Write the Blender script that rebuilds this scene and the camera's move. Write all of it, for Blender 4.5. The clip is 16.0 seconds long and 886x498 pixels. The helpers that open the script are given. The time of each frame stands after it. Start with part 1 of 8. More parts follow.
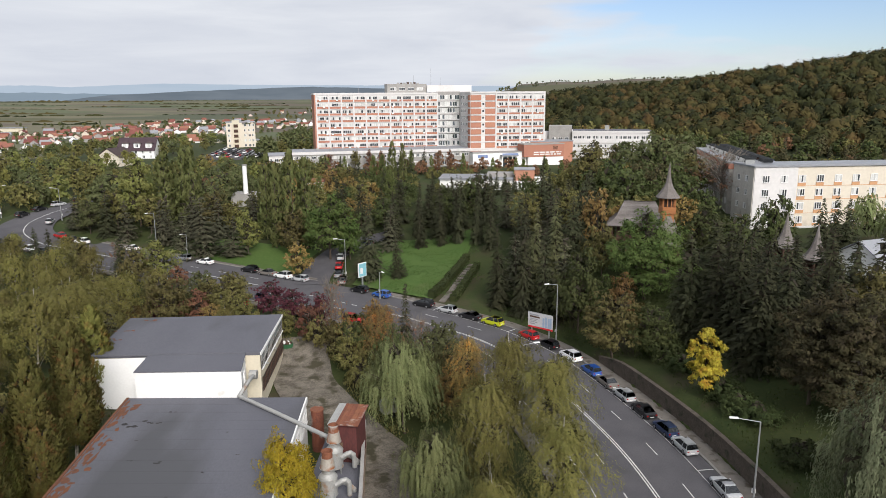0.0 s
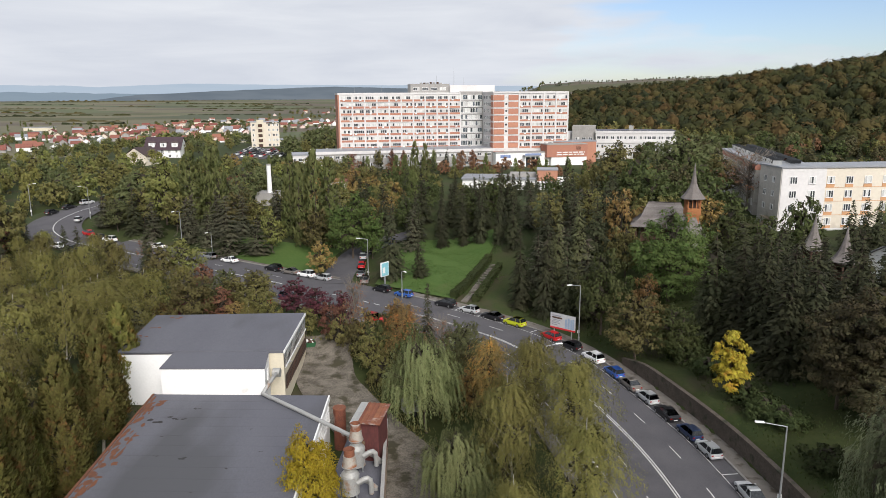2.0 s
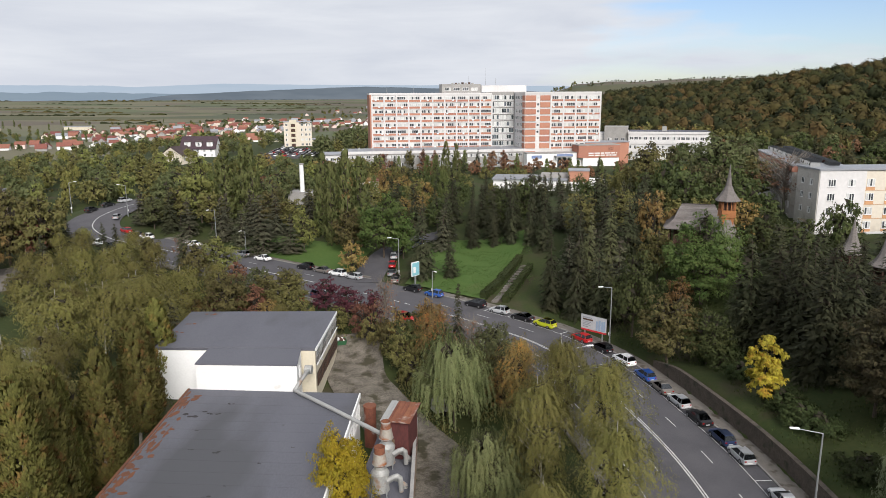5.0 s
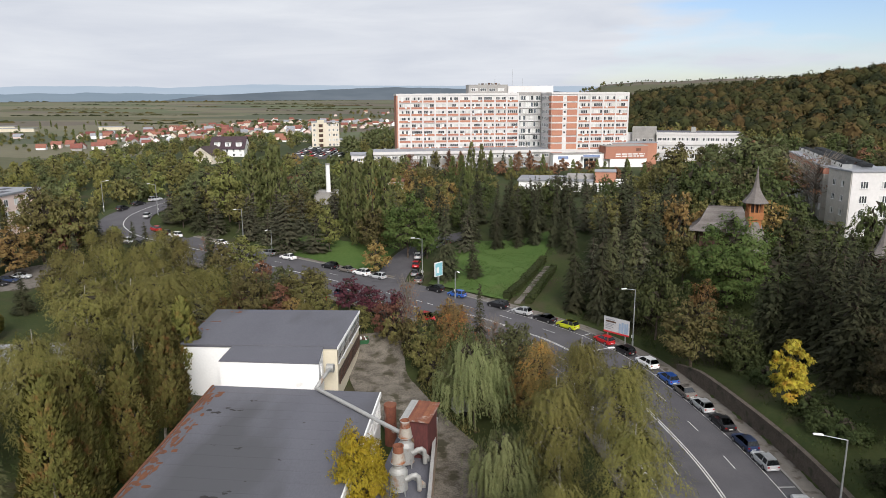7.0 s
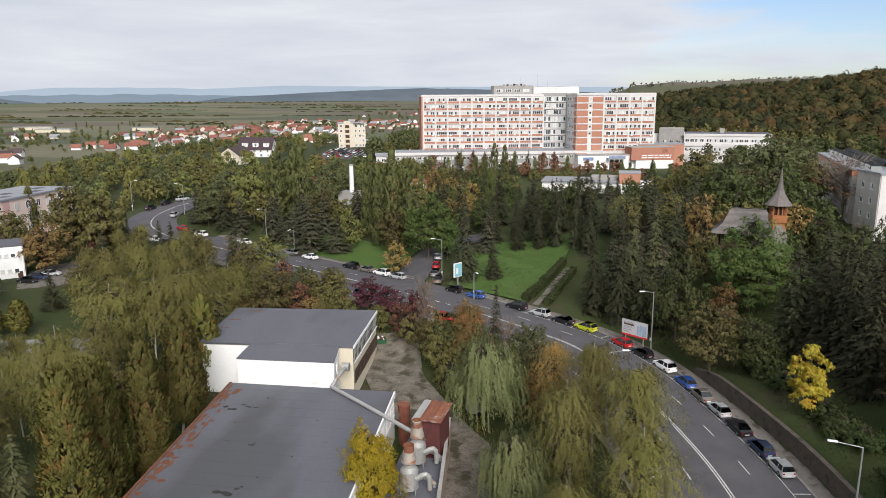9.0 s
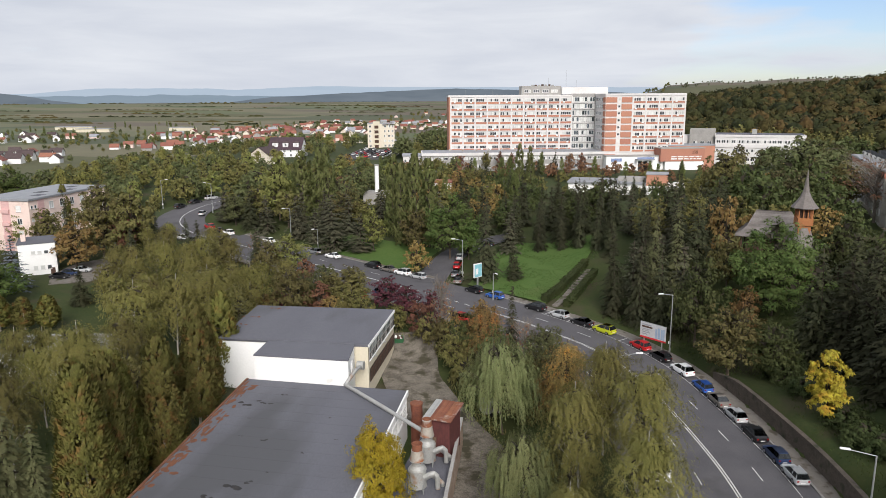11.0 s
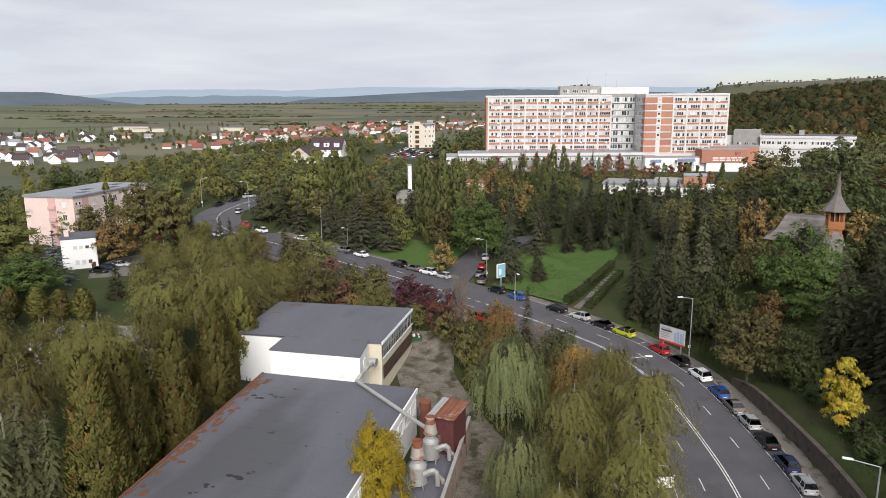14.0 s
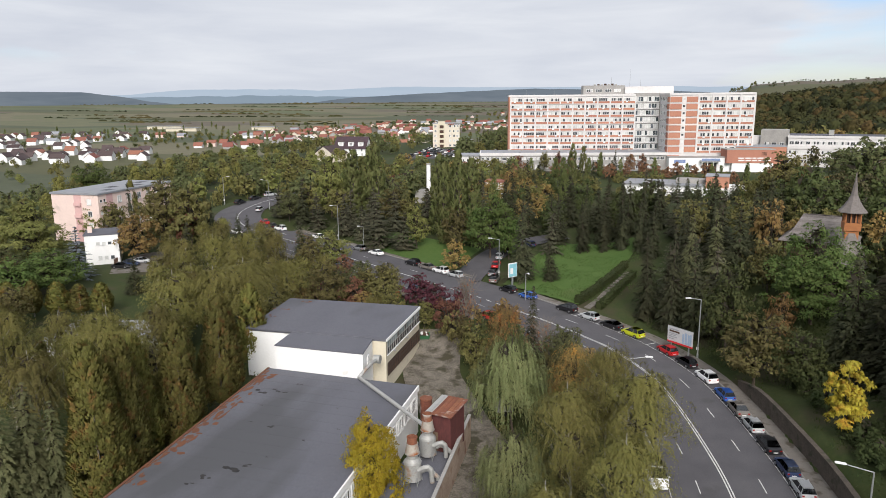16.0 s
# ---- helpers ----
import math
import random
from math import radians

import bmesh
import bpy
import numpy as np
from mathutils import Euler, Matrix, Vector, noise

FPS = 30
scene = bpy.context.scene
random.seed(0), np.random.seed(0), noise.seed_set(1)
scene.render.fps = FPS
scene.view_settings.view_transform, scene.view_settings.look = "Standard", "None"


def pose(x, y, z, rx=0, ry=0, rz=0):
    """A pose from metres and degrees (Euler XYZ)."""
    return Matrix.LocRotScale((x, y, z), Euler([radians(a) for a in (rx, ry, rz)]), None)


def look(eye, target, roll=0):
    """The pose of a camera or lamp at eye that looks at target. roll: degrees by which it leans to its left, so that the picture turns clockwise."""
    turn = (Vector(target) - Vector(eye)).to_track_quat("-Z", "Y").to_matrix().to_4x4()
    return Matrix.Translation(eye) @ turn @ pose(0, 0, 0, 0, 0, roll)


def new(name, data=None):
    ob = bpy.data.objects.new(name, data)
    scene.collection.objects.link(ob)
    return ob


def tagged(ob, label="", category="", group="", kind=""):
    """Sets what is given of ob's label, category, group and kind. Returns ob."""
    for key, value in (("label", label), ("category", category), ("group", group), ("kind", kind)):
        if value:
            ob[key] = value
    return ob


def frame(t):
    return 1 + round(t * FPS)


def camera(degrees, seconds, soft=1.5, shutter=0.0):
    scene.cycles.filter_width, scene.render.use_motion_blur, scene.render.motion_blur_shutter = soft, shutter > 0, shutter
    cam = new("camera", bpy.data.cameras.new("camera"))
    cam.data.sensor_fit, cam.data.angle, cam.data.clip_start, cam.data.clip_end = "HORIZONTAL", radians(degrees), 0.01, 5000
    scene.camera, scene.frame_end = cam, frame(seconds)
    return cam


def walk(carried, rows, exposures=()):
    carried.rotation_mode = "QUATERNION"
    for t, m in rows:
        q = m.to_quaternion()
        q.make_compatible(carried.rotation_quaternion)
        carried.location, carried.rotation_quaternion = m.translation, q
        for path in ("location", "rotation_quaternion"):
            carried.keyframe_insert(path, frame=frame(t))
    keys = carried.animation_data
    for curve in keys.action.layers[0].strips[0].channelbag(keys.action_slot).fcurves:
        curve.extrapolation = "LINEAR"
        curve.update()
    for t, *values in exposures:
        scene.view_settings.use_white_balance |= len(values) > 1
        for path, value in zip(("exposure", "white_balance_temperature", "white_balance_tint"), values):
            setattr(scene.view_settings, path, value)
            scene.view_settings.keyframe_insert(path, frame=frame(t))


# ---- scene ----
# The camera drifts slowly to its right and turns left, forty metres above the road.
cam = camera(64.27, 16.0, soft=0.6)
walk(cam, [
    (0, pose(-0.000, 0.000, 40.000, 77.843, 0, 0.015) @ pose(0, 0, 0, 0, 0, -0.344)),
    (0.5, pose(-0.008, 0.013, 39.989, 77.845, 0, 0.560) @ pose(0, 0, 0, 0, 0, -0.363)),
    (1, pose(-0.070, -0.029, 40.015, 77.840, 0, 1.097) @ pose(0, 0, 0, 0, 0, -0.341)),
    (1.5, pose(-0.106, -0.037, 40.013, 77.840, 0, 1.532) @ pose(0, 0, 0, 0, 0, -0.340)),
    (2, pose(-0.135, -0.040, 40.028, 77.843, 0, 1.815) @ pose(0, 0, 0, 0, 0, -0.341)),
    (2.5, pose(-0.172, -0.080, 40.066, 77.832, 0, 2.005) @ pose(0, 0, 0, 0, 0, -0.343)),
    (3, pose(-0.215, -0.072, 40.093, 77.829, 0, 2.220) @ pose(0, 0, 0, 0, 0, -0.323)),
    (3.5, pose(-0.295, -0.137, 40.106, 77.828, 0, 2.665) @ pose(0, 0, 0, 0, 0, -0.303)),
    (4, pose(-0.357, -0.235, 40.129, 77.831, 0, 3.193) @ pose(0, 0, 0, 0, 0, -0.300)),
    (6.5, pose(0.086, -0.499, 40.149, 77.902, 0, 5.939) @ pose(0, 0, 0, 0, 0, -0.319)),
    (7, pose(0.436, -0.534, 40.178, 77.904, 0, 6.513) @ pose(0, 0, 0, 0, 0, -0.336)),
    (7.5, pose(0.777, -0.580, 40.187, 77.925, 0, 7.078) @ pose(0, 0, 0, 0, 0, -0.353)),
    (8, pose(1.210, -0.574, 40.162, 77.960, 0, 7.643) @ pose(0, 0, 0, 0, 0, -0.377)),
    (8.5, pose(1.635, -0.618, 40.177, 77.986, 0, 8.201) @ pose(0, 0, 0, 0, 0, -0.363)),
    (9, pose(2.121, -0.628, 40.219, 77.987, 0, 8.803) @ pose(0, 0, 0, 0, 0, -0.383)),
    (11.5, pose(5.128, -0.482, 40.237, 78.058, 0, 12.082) @ pose(0, 0, 0, 0, 0, -0.408)),
    (12, pose(5.890, -0.429, 40.240, 78.071, 0, 12.744) @ pose(0, 0, 0, 0, 0, -0.422)),
    (12.5, pose(6.644, -0.347, 40.236, 78.079, 0, 13.383) @ pose(0, 0, 0, 0, 0, -0.434)),
    (13, pose(7.438, -0.219, 40.209, 78.092, 0, 14.020) @ pose(0, 0, 0, 0, 0, -0.451)),
    (13.5, pose(8.280, -0.074, 40.172, 78.099, 0, 14.663) @ pose(0, 0, 0, 0, 0, -0.460)),
    (14, pose(9.123, -0.007, 40.162, 78.104, 0, 15.279) @ pose(0, 0, 0, 0, 0, -0.465)),
    (14.5, pose(9.916, 0.117, 40.135, 78.104, 0, 15.856) @ pose(0, 0, 0, 0, 0, -0.466)),
    (15, pose(10.804, 0.277, 40.096, 78.113, 0, 16.474) @ pose(0, 0, 0, 0, 0, -0.465)),
    (15.5, pose(11.765, 0.445, 40.017, 78.124, 0, 17.105) @ pose(0, 0, 0, 0, 0, -0.482)),
    (16, pose(12.687, 0.605, 40.019, 78.105, 0, 17.722) @ pose(0, 0, 0, 0, 0, -0.491)),
], exposures=[(0.0, 0.0), (16.0, 0.0)])

# ---- world and sun ----
SUN_EL, SUN_AZ = radians(33), radians(160)      # azimuth clockwise from +y
world = bpy.data.worlds.new("overcast_sky")
scene.world = world
world.use_nodes = True
wn, wl = world.node_tree.nodes, world.node_tree.links
wn.clear()


def wnode(kind, **kw):
    n = wn.new(kind)
    for k, v in kw.items():
        n.inputs[k].default_value = v
    return n


sky = wn.new("ShaderNodeTexSky")
sky.sky_type, sky.sun_disc, sky.sun_elevation, sky.sun_rotation = "NISHITA", False, SUN_EL, SUN_AZ
sky.air_density, sky.dust_density = 1.0, 0.6
tc = wn.new("ShaderNodeTexCoord")
mp = wn.new("ShaderNodeMapping")
mp.inputs["Scale"].default_value = (1.6, 1.0, 11.0)
mp.inputs["Rotation"].default_value = (0, 0, radians(20))
mp2 = wn.new("ShaderNodeMapping")
mp2.inputs["Scale"].default_value = (2.0, 1.5, 10.0)
n1 = wnode("ShaderNodeTexNoise", Scale=2.2, Detail=7.0, Roughness=0.55, Distortion=0.4)
n2 = wnode("ShaderNodeTexNoise", Scale=1.3, Detail=5.0, Roughness=0.5, Distortion=0.2)
cover = wn.new("ShaderNodeValToRGB")
cover.color_ramp.elements[0].position, cover.color_ramp.elements[1].position = 0.30, 0.44
tone = wn.new("ShaderNodeValToRGB")
tone.color_ramp.elements[0].position, tone.color_ramp.elements[0].color = 0.30, (6.6, 7.0, 7.9, 1)
tone.color_ramp.elements[1].position, tone.color_ramp.elements[1].color = 0.68, (8.3, 8.6, 9.2, 1)
mix = wn.new("ShaderNodeMixRGB")
bg = wn.new("ShaderNodeBackground")
bg.inputs["Strength"].default_value = 0.095
wo = wn.new("ShaderNodeOutputWorld")
wl.new(tc.outputs["Generated"], mp.inputs["Vector"])
wl.new(tc.outputs["Generated"], mp2.inputs["Vector"])
wl.new(mp.outputs[0], n1.inputs["Vector"])
wl.new(mp2.outputs[0], n2.inputs["Vector"])
dot = wn.new("ShaderNodeVectorMath")
dot.operation = "DOT_PRODUCT"
dot.inputs[1].default_value = (0.37, 0.92, 0.13)
clear = wn.new("ShaderNodeMapRange")
clear.inputs["From Min"].default_value, clear.inputs["From Max"].default_value = 0.93, 1.0
clear.inputs["To Min"].default_value, clear.inputs["To Max"].default_value = 0.10, -0.22
addn = wn.new("ShaderNodeMath")
addn.operation = "ADD"
wl.new(tc.outputs["Generated"], dot.inputs[0])
wl.new(dot.outputs["Value"], clear.inputs["Value"])
wl.new(n2.outputs["Fac"], addn.inputs[0])
wl.new(clear.outputs[0], addn.inputs[1])
wl.new(addn.outputs[0], cover.inputs[0])
wl.new(n1.outputs["Fac"], tone.inputs[0])
wl.new(cover.outputs[0], mix.inputs[0])
thin = wn.new("ShaderNodeMixRGB")
thin.blend_type, thin.inputs[0].default_value, thin.inputs[2].default_value = "MULTIPLY", 1.0, (1.10, 1.16, 1.42, 1)
wl.new(sky.outputs[0], thin.inputs[1])
wl.new(thin.outputs[0], mix.inputs[1])
wl.new(tone.outputs[0], mix.inputs[2])
# the unseen sky overhead is dimmed to deepen the shade below
sepz = wn.new("ShaderNodeSeparateXYZ")
rise = wn.new("ShaderNodeMapRange")
rise.inputs["From Min"].default_value, rise.inputs["From Max"].default_value = 0.12, 1.0
rise.inputs["To Min"].default_value, rise.inputs["To Max"].default_value = 0.095, 0.085
wl.new(tc.outputs["Generated"], sepz.inputs[0])
wl.new(sepz.outputs["Z"], rise.inputs["Value"])
wl.new(rise.outputs[0], bg.inputs["Strength"])
wl.new(mix.outputs[0], bg.inputs["Color"])
wl.new(bg.outputs[0], wo.inputs["Surface"])
sun = new("sun", bpy.data.lights.new("sun", "SUN"))
sun.data.energy, sun.data.angle, sun.data.color = 4.1, radians(28), (1.0, 0.95, 0.905)
sun.matrix_world = look((100 * math.sin(SUN_AZ) * math.cos(SUN_EL), 100 * math.cos(SUN_AZ) * math.cos(SUN_EL),
                         100 * math.sin(SUN_EL)), (0, 0, 0))


# ---- materials ----
def material(name, a, b=None, scale=1.0, rough=0.85, fine=8.0, bump=0.0, metal=0.0, stain=None, stain_scale=0.3,
             stain_at=0.6, island=0.0, obj=0.0, leaf=False, spec=0.3, stretch=(1, 1, 1)):
    """Colour a to b by noise at two scales, optional stains, variation by object or by island, fine relief."""
    m = bpy.data.materials.new(name)
    m.use_nodes = True
    nt = m.node_tree
    nd, ln = nt.nodes, nt.links
    p = nd["Principled BSDF"]
    b = b or tuple(c * 0.8 for c in a)
    co = nd.new("ShaderNodeTexCoord")
    geo = nd.new("ShaderNodeNewGeometry")
    ma = nd.new("ShaderNodeMapping")
    ma.inputs["Scale"].default_value = stretch
    ln.new(geo.outputs["Position"], ma.inputs["Vector"])
    na = nd.new("ShaderNodeTexNoise")
    na.inputs["Scale"].default_value, na.inputs["Detail"].default_value = scale, 5.0
    nf = nd.new("ShaderNodeTexNoise")
    nf.inputs["Scale"].default_value, nf.inputs["Detail"].default_value = scale * fine, 3.0
    for n in (na, nf):
        ln.new(ma.outputs[0], n.inputs["Vector"])
    ad = nd.new("ShaderNodeMath")
    ad.operation = "ADD"
    ln.new(na.outputs["Fac"], ad.inputs[0])
    ln.new(nf.outputs["Fac"], ad.inputs[1])
    rg = nd.new("ShaderNodeMapRange")
    rg.inputs["From Min"].default_value, rg.inputs["From Max"].default_value = 0.72, 1.28
    ln.new(ad.outputs[0], rg.inputs["Value"])
    mx = nd.new("ShaderNodeMixRGB")
    mx.inputs[1].default_value, mx.inputs[2].default_value = (*a, 1), (*b, 1)
    ln.new(rg.outputs[0], mx.inputs[0])
    col = mx.outputs[0]
    if stain:
        ns = nd.new("ShaderNodeTexNoise")
        ns.inputs["Scale"].default_value, ns.inputs["Detail"].default_value = stain_scale, 6.0
        ln.new(ma.outputs[0], ns.inputs["Vector"])
        rs = nd.new("ShaderNodeMapRange")
        rs.inputs["From Min"].default_value, rs.inputs["From Max"].default_value = stain_at, stain_at + 0.12
        ln.new(ns.outputs["Fac"], rs.inputs["Value"])
        ms = nd.new("ShaderNodeMixRGB")
        ms.inputs[2].default_value = (*stain, 1)
        ln.new(rs.outputs[0], ms.inputs[0])
        ln.new(col, ms.inputs[1])
        col = ms.outputs[0]
    for amount, src in ((island, geo.outputs["Random Per Island"]), (obj, None)):
        if amount:
            if src is None:
                src = nd.new("ShaderNodeObjectInfo").outputs["Random"]
            hs = nd.new("ShaderNodeHueSaturation")
            for key, span in (("Value", amount), ("Hue", amount * 0.05)):
                r = nd.new("ShaderNodeMapRange")
                mid = 1.0 if key == "Value" else 0.5
                r.inputs["To Min"].default_value, r.inputs["To Max"].default_value = mid - span, mid + span
                ln.new(src, r.inputs["Value"])
                ln.new(r.outputs[0], hs.inputs[key])
            ln.new(col, hs.inputs["Color"])
            col = hs.outputs[0]
    ln.new(col, p.inputs["Base Color"])
    p.inputs["Roughness"].default_value, p.inputs["Metallic"].default_value = rough, metal
    p.inputs["Specular IOR Level"].default_value = spec
    if bump:
        bp = nd.new("ShaderNodeBump")
        bp.inputs["Strength"].default_value, bp.inputs["Distance"].default_value = min(1.0, bump), 0.05
        ln.new(nf.outputs["Fac"], bp.inputs["Height"])
        ln.new(bp.outputs[0], p.inputs["Normal"])
    if leaf:
        tr = nd.new("ShaderNodeBsdfTranslucent")
        ln.new(col, tr.inputs["Color"])
        mxs = nd.new("ShaderNodeMixShader")
        mxs.inputs[0].default_value = 0.33
        ln.new(p.outputs[0], mxs.inputs[1])
        ln.new(tr.outputs[0], mxs.inputs[2])
        ln.new(mxs.outputs[0], nd["Material Output"].inputs["Surface"])
    return m


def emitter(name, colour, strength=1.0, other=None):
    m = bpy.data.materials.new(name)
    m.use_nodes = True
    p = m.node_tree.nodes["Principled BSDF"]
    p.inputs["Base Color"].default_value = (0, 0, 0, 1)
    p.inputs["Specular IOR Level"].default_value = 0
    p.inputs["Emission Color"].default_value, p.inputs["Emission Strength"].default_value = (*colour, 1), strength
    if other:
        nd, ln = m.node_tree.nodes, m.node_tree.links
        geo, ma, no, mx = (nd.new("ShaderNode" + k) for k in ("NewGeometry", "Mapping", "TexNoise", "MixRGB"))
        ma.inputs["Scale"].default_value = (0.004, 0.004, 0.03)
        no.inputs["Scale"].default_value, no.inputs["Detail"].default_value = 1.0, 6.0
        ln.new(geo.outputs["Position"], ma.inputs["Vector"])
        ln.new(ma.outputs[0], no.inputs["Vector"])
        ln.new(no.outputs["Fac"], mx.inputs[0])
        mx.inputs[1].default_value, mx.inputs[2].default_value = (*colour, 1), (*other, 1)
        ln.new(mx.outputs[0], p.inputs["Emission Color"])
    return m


def glass_dark(name, colour=(0.05, 0.055, 0.06), rough=0.12):
    return material(name, colour, tuple(c * 1.6 for c in colour), scale=0.5, rough=rough, spec=0.6, obj=0.35)


M = dict(
    grass=material("rough_grass", (0.026, 0.042, 0.010), (0.044, 0.052, 0.014), 0.15, 0.95, 14, 0.6, stain=(0.050, 0.045, 0.022), stain_scale=0.12, stain_at=0.55),
    lawn=material("mown_lawn", (0.050, 0.098, 0.018), (0.075, 0.120, 0.028), 0.12, 0.95, 16, 0.6, stain=(0.085, 0.105, 0.035), stain_scale=0.09, stain_at=0.58),
    asphalt=material("asphalt", (0.073, 0.070, 0.077), (0.103, 0.099, 0.106), 0.25, 0.9, 40, 0.15, stain=(0.065, 0.063, 0.064), stain_scale=0.18, stain_at=0.6),
    paving=material("paving", (0.135, 0.122, 0.108), (0.185, 0.168, 0.148), 0.9, 0.9, 14, 0.3, stain=(0.080, 0.066, 0.050), stain_scale=0.8, stain_at=0.54),
    kerb=material("kerb_concrete", (0.28, 0.27, 0.25), (0.2, 0.19, 0.18), 1.0, 0.9, 8, 0.2),
    line=material("road_paint", (0.66, 0.66, 0.64), (0.42, 0.42, 0.41), 1.5, 0.7, 9, stain=(0.3, 0.3, 0.3), stain_scale=1.5, stain_at=0.62),
    yard=material("yard_concrete", (0.225, 0.198, 0.165), (0.085, 0.074, 0.058), 0.55, 0.95, 9, 0.4, stain=(0.058, 0.052, 0.032), stain_scale=0.45, stain_at=0.51),
    felt=material("roof_felt", (0.101, 0.102, 0.120), (0.133, 0.134, 0.154), 0.12, 0.9, 60, 0.25, stain=(0.085, 0.086, 0.094), stain_scale=0.08, stain_at=0.52, stretch=(1.0, 0.35, 1)),
    white=material("white_render", (0.84, 0.84, 0.83), (0.78, 0.78, 0.77), 0.35, 0.85, 10, 0.1, stain=(0.6, 0.58, 0.54), stain_scale=0.4, stain_at=0.66),
    cream=material("cream_render", (0.66, 0.60, 0.47), (0.58, 0.53, 0.42), 0.3, 0.85, 10, 0.1, stain=(0.42, 0.38, 0.31), stain_scale=0.35, stain_at=0.62),
    panel=material("white_concrete_panel", (0.69, 0.67, 0.66), (0.60, 0.585, 0.575), 0.15, 0.85, 9, 0.1, stain=(0.52, 0.51, 0.49), stain_scale=0.12, stain_at=0.64),
    brick=material("orange_brick", (0.45, 0.215, 0.145), (0.39, 0.185, 0.13), 0.3, 0.9, 12, 0.2, obj=0.08),
    glass=glass_dark("window_glass"),
    frame=material("white_frame", (0.74, 0.74, 0.73), (0.66, 0.66, 0.65), 1.0, 0.6),
    curtain=material("pale_blind", (0.62, 0.62, 0.60), (0.50, 0.51, 0.50), 0.5, 0.8, obj=0.2),
    greyroof=material("grey_sheet_roof", (0.30, 0.31, 0.33), (0.24, 0.25, 0.27), 0.4, 0.6, 9, obj=0.1),
    rust=material("rusty_sheet", (0.25, 0.095, 0.052), (0.15, 0.062, 0.040), 0.9, 0.9, 8, 0.3, stain=(0.40, 0.37, 0.34), stain_scale=0.5, stain_at=0.56, obj=0.15),
    galv=material("galvanised_sheet", (0.42, 0.42, 0.40), (0.33, 0.33, 0.32), 0.8, 0.5, 8, metal=0.3, stain=(0.30, 0.17, 0.09), stain_scale=0.6, stain_at=0.58),
    moss=material("rusty_moss", (0.20, 0.082, 0.042), (0.105, 0.052, 0.036), 1.6, 0.95, 8, 0.5),
    patch=material("bitumen_and_glazing_dark", (0.02, 0.02, 0.022), (0.04, 0.036, 0.034), 2.0, 0.7),
    stone=material("retaining_stone", (0.115, 0.094, 0.076), (0.062, 0.052, 0.043), 0.9, 0.95, 6, 0.5, stain=(0.03, 0.034, 0.02), stain_scale=0.5, stain_at=0.58),
    concrete=material("old_concrete", (0.36, 0.35, 0.33), (0.27, 0.26, 0.25), 0.5, 0.9, 9, 0.2),
    shingle=material("weathered_shingle", (0.20, 0.18, 0.17), (0.13, 0.115, 0.105), 0.5, 0.9, 8, 0.4, obj=0.2),
    timber=material("honey_timber", (0.36, 0.15, 0.055), (0.26, 0.10, 0.04), 1.2, 0.7, 6, stretch=(1, 1, 4)),
    darktimber=material("dark_timber", (0.06, 0.035, 0.025), (0.09, 0.05, 0.035), 1.0, 0.8),
    steel=material("lamp_steel", (0.36, 0.37, 0.37), (0.30, 0.31, 0.31), 1.0, 0.5, metal=0.5),
    lampwhite=material("lamp_cover", (0.8, 0.8, 0.8), (0.74, 0.74, 0.74), 2.0, 0.4),
    tyre=material("tyre_rubber", (0.012, 0.012, 0.012), (0.02, 0.02, 0.02), 4, 0.9),
    rim=material("wheel_rim", (0.4, 0.4, 0.41), (0.3, 0.3, 0.31), 4, 0.35, metal=0.7),
    carglass=material("car_glass", (0.015, 0.018, 0.02), (0.03, 0.033, 0.036), 0.6, 0.05, spec=0.8),
    bark=material("bark", (0.11, 0.085, 0.065), (0.06, 0.048, 0.038), 1.5, 0.95, 5, 0.6, stretch=(1, 1, 0.3)),
    palebark=material("pale_bark", (0.34, 0.31, 0.27), (0.24, 0.21, 0.18), 1.5, 0.95, 5, 0.4, stretch=(1, 1, 0.3)),
    birchbark=material("birch_bark", (0.42, 0.40, 0.36), (0.27, 0.25, 0.22), 1.2, 0.9, 5, 0.3, stain=(0.06, 0.05, 0.045), stain_scale=2.2, stain_at=0.58),
    pink=material("pink_render", (0.74, 0.59, 0.53), (0.68, 0.54, 0.49), 0.3, 0.85, stain=(0.52, 0.42, 0.37), stain_scale=0.3),
    rose=material("rose_render", (0.62, 0.40, 0.38), (0.56, 0.36, 0.35), 0.3, 0.85),
    tile=material("red_roof_tile", (0.27, 0.100, 0.072), (0.17, 0.075, 0.060), 0.6, 0.85, 6, obj=0.25),
    plumtile=material("plum_roof_tile", (0.052, 0.034, 0.042), (0.075, 0.050, 0.058), 0.6, 0.85, 6),
    browntile=material("brown_roof_tile", (0.060, 0.044, 0.044), (0.085, 0.060, 0.060), 0.6, 0.85, 6, obj=0.2),
)


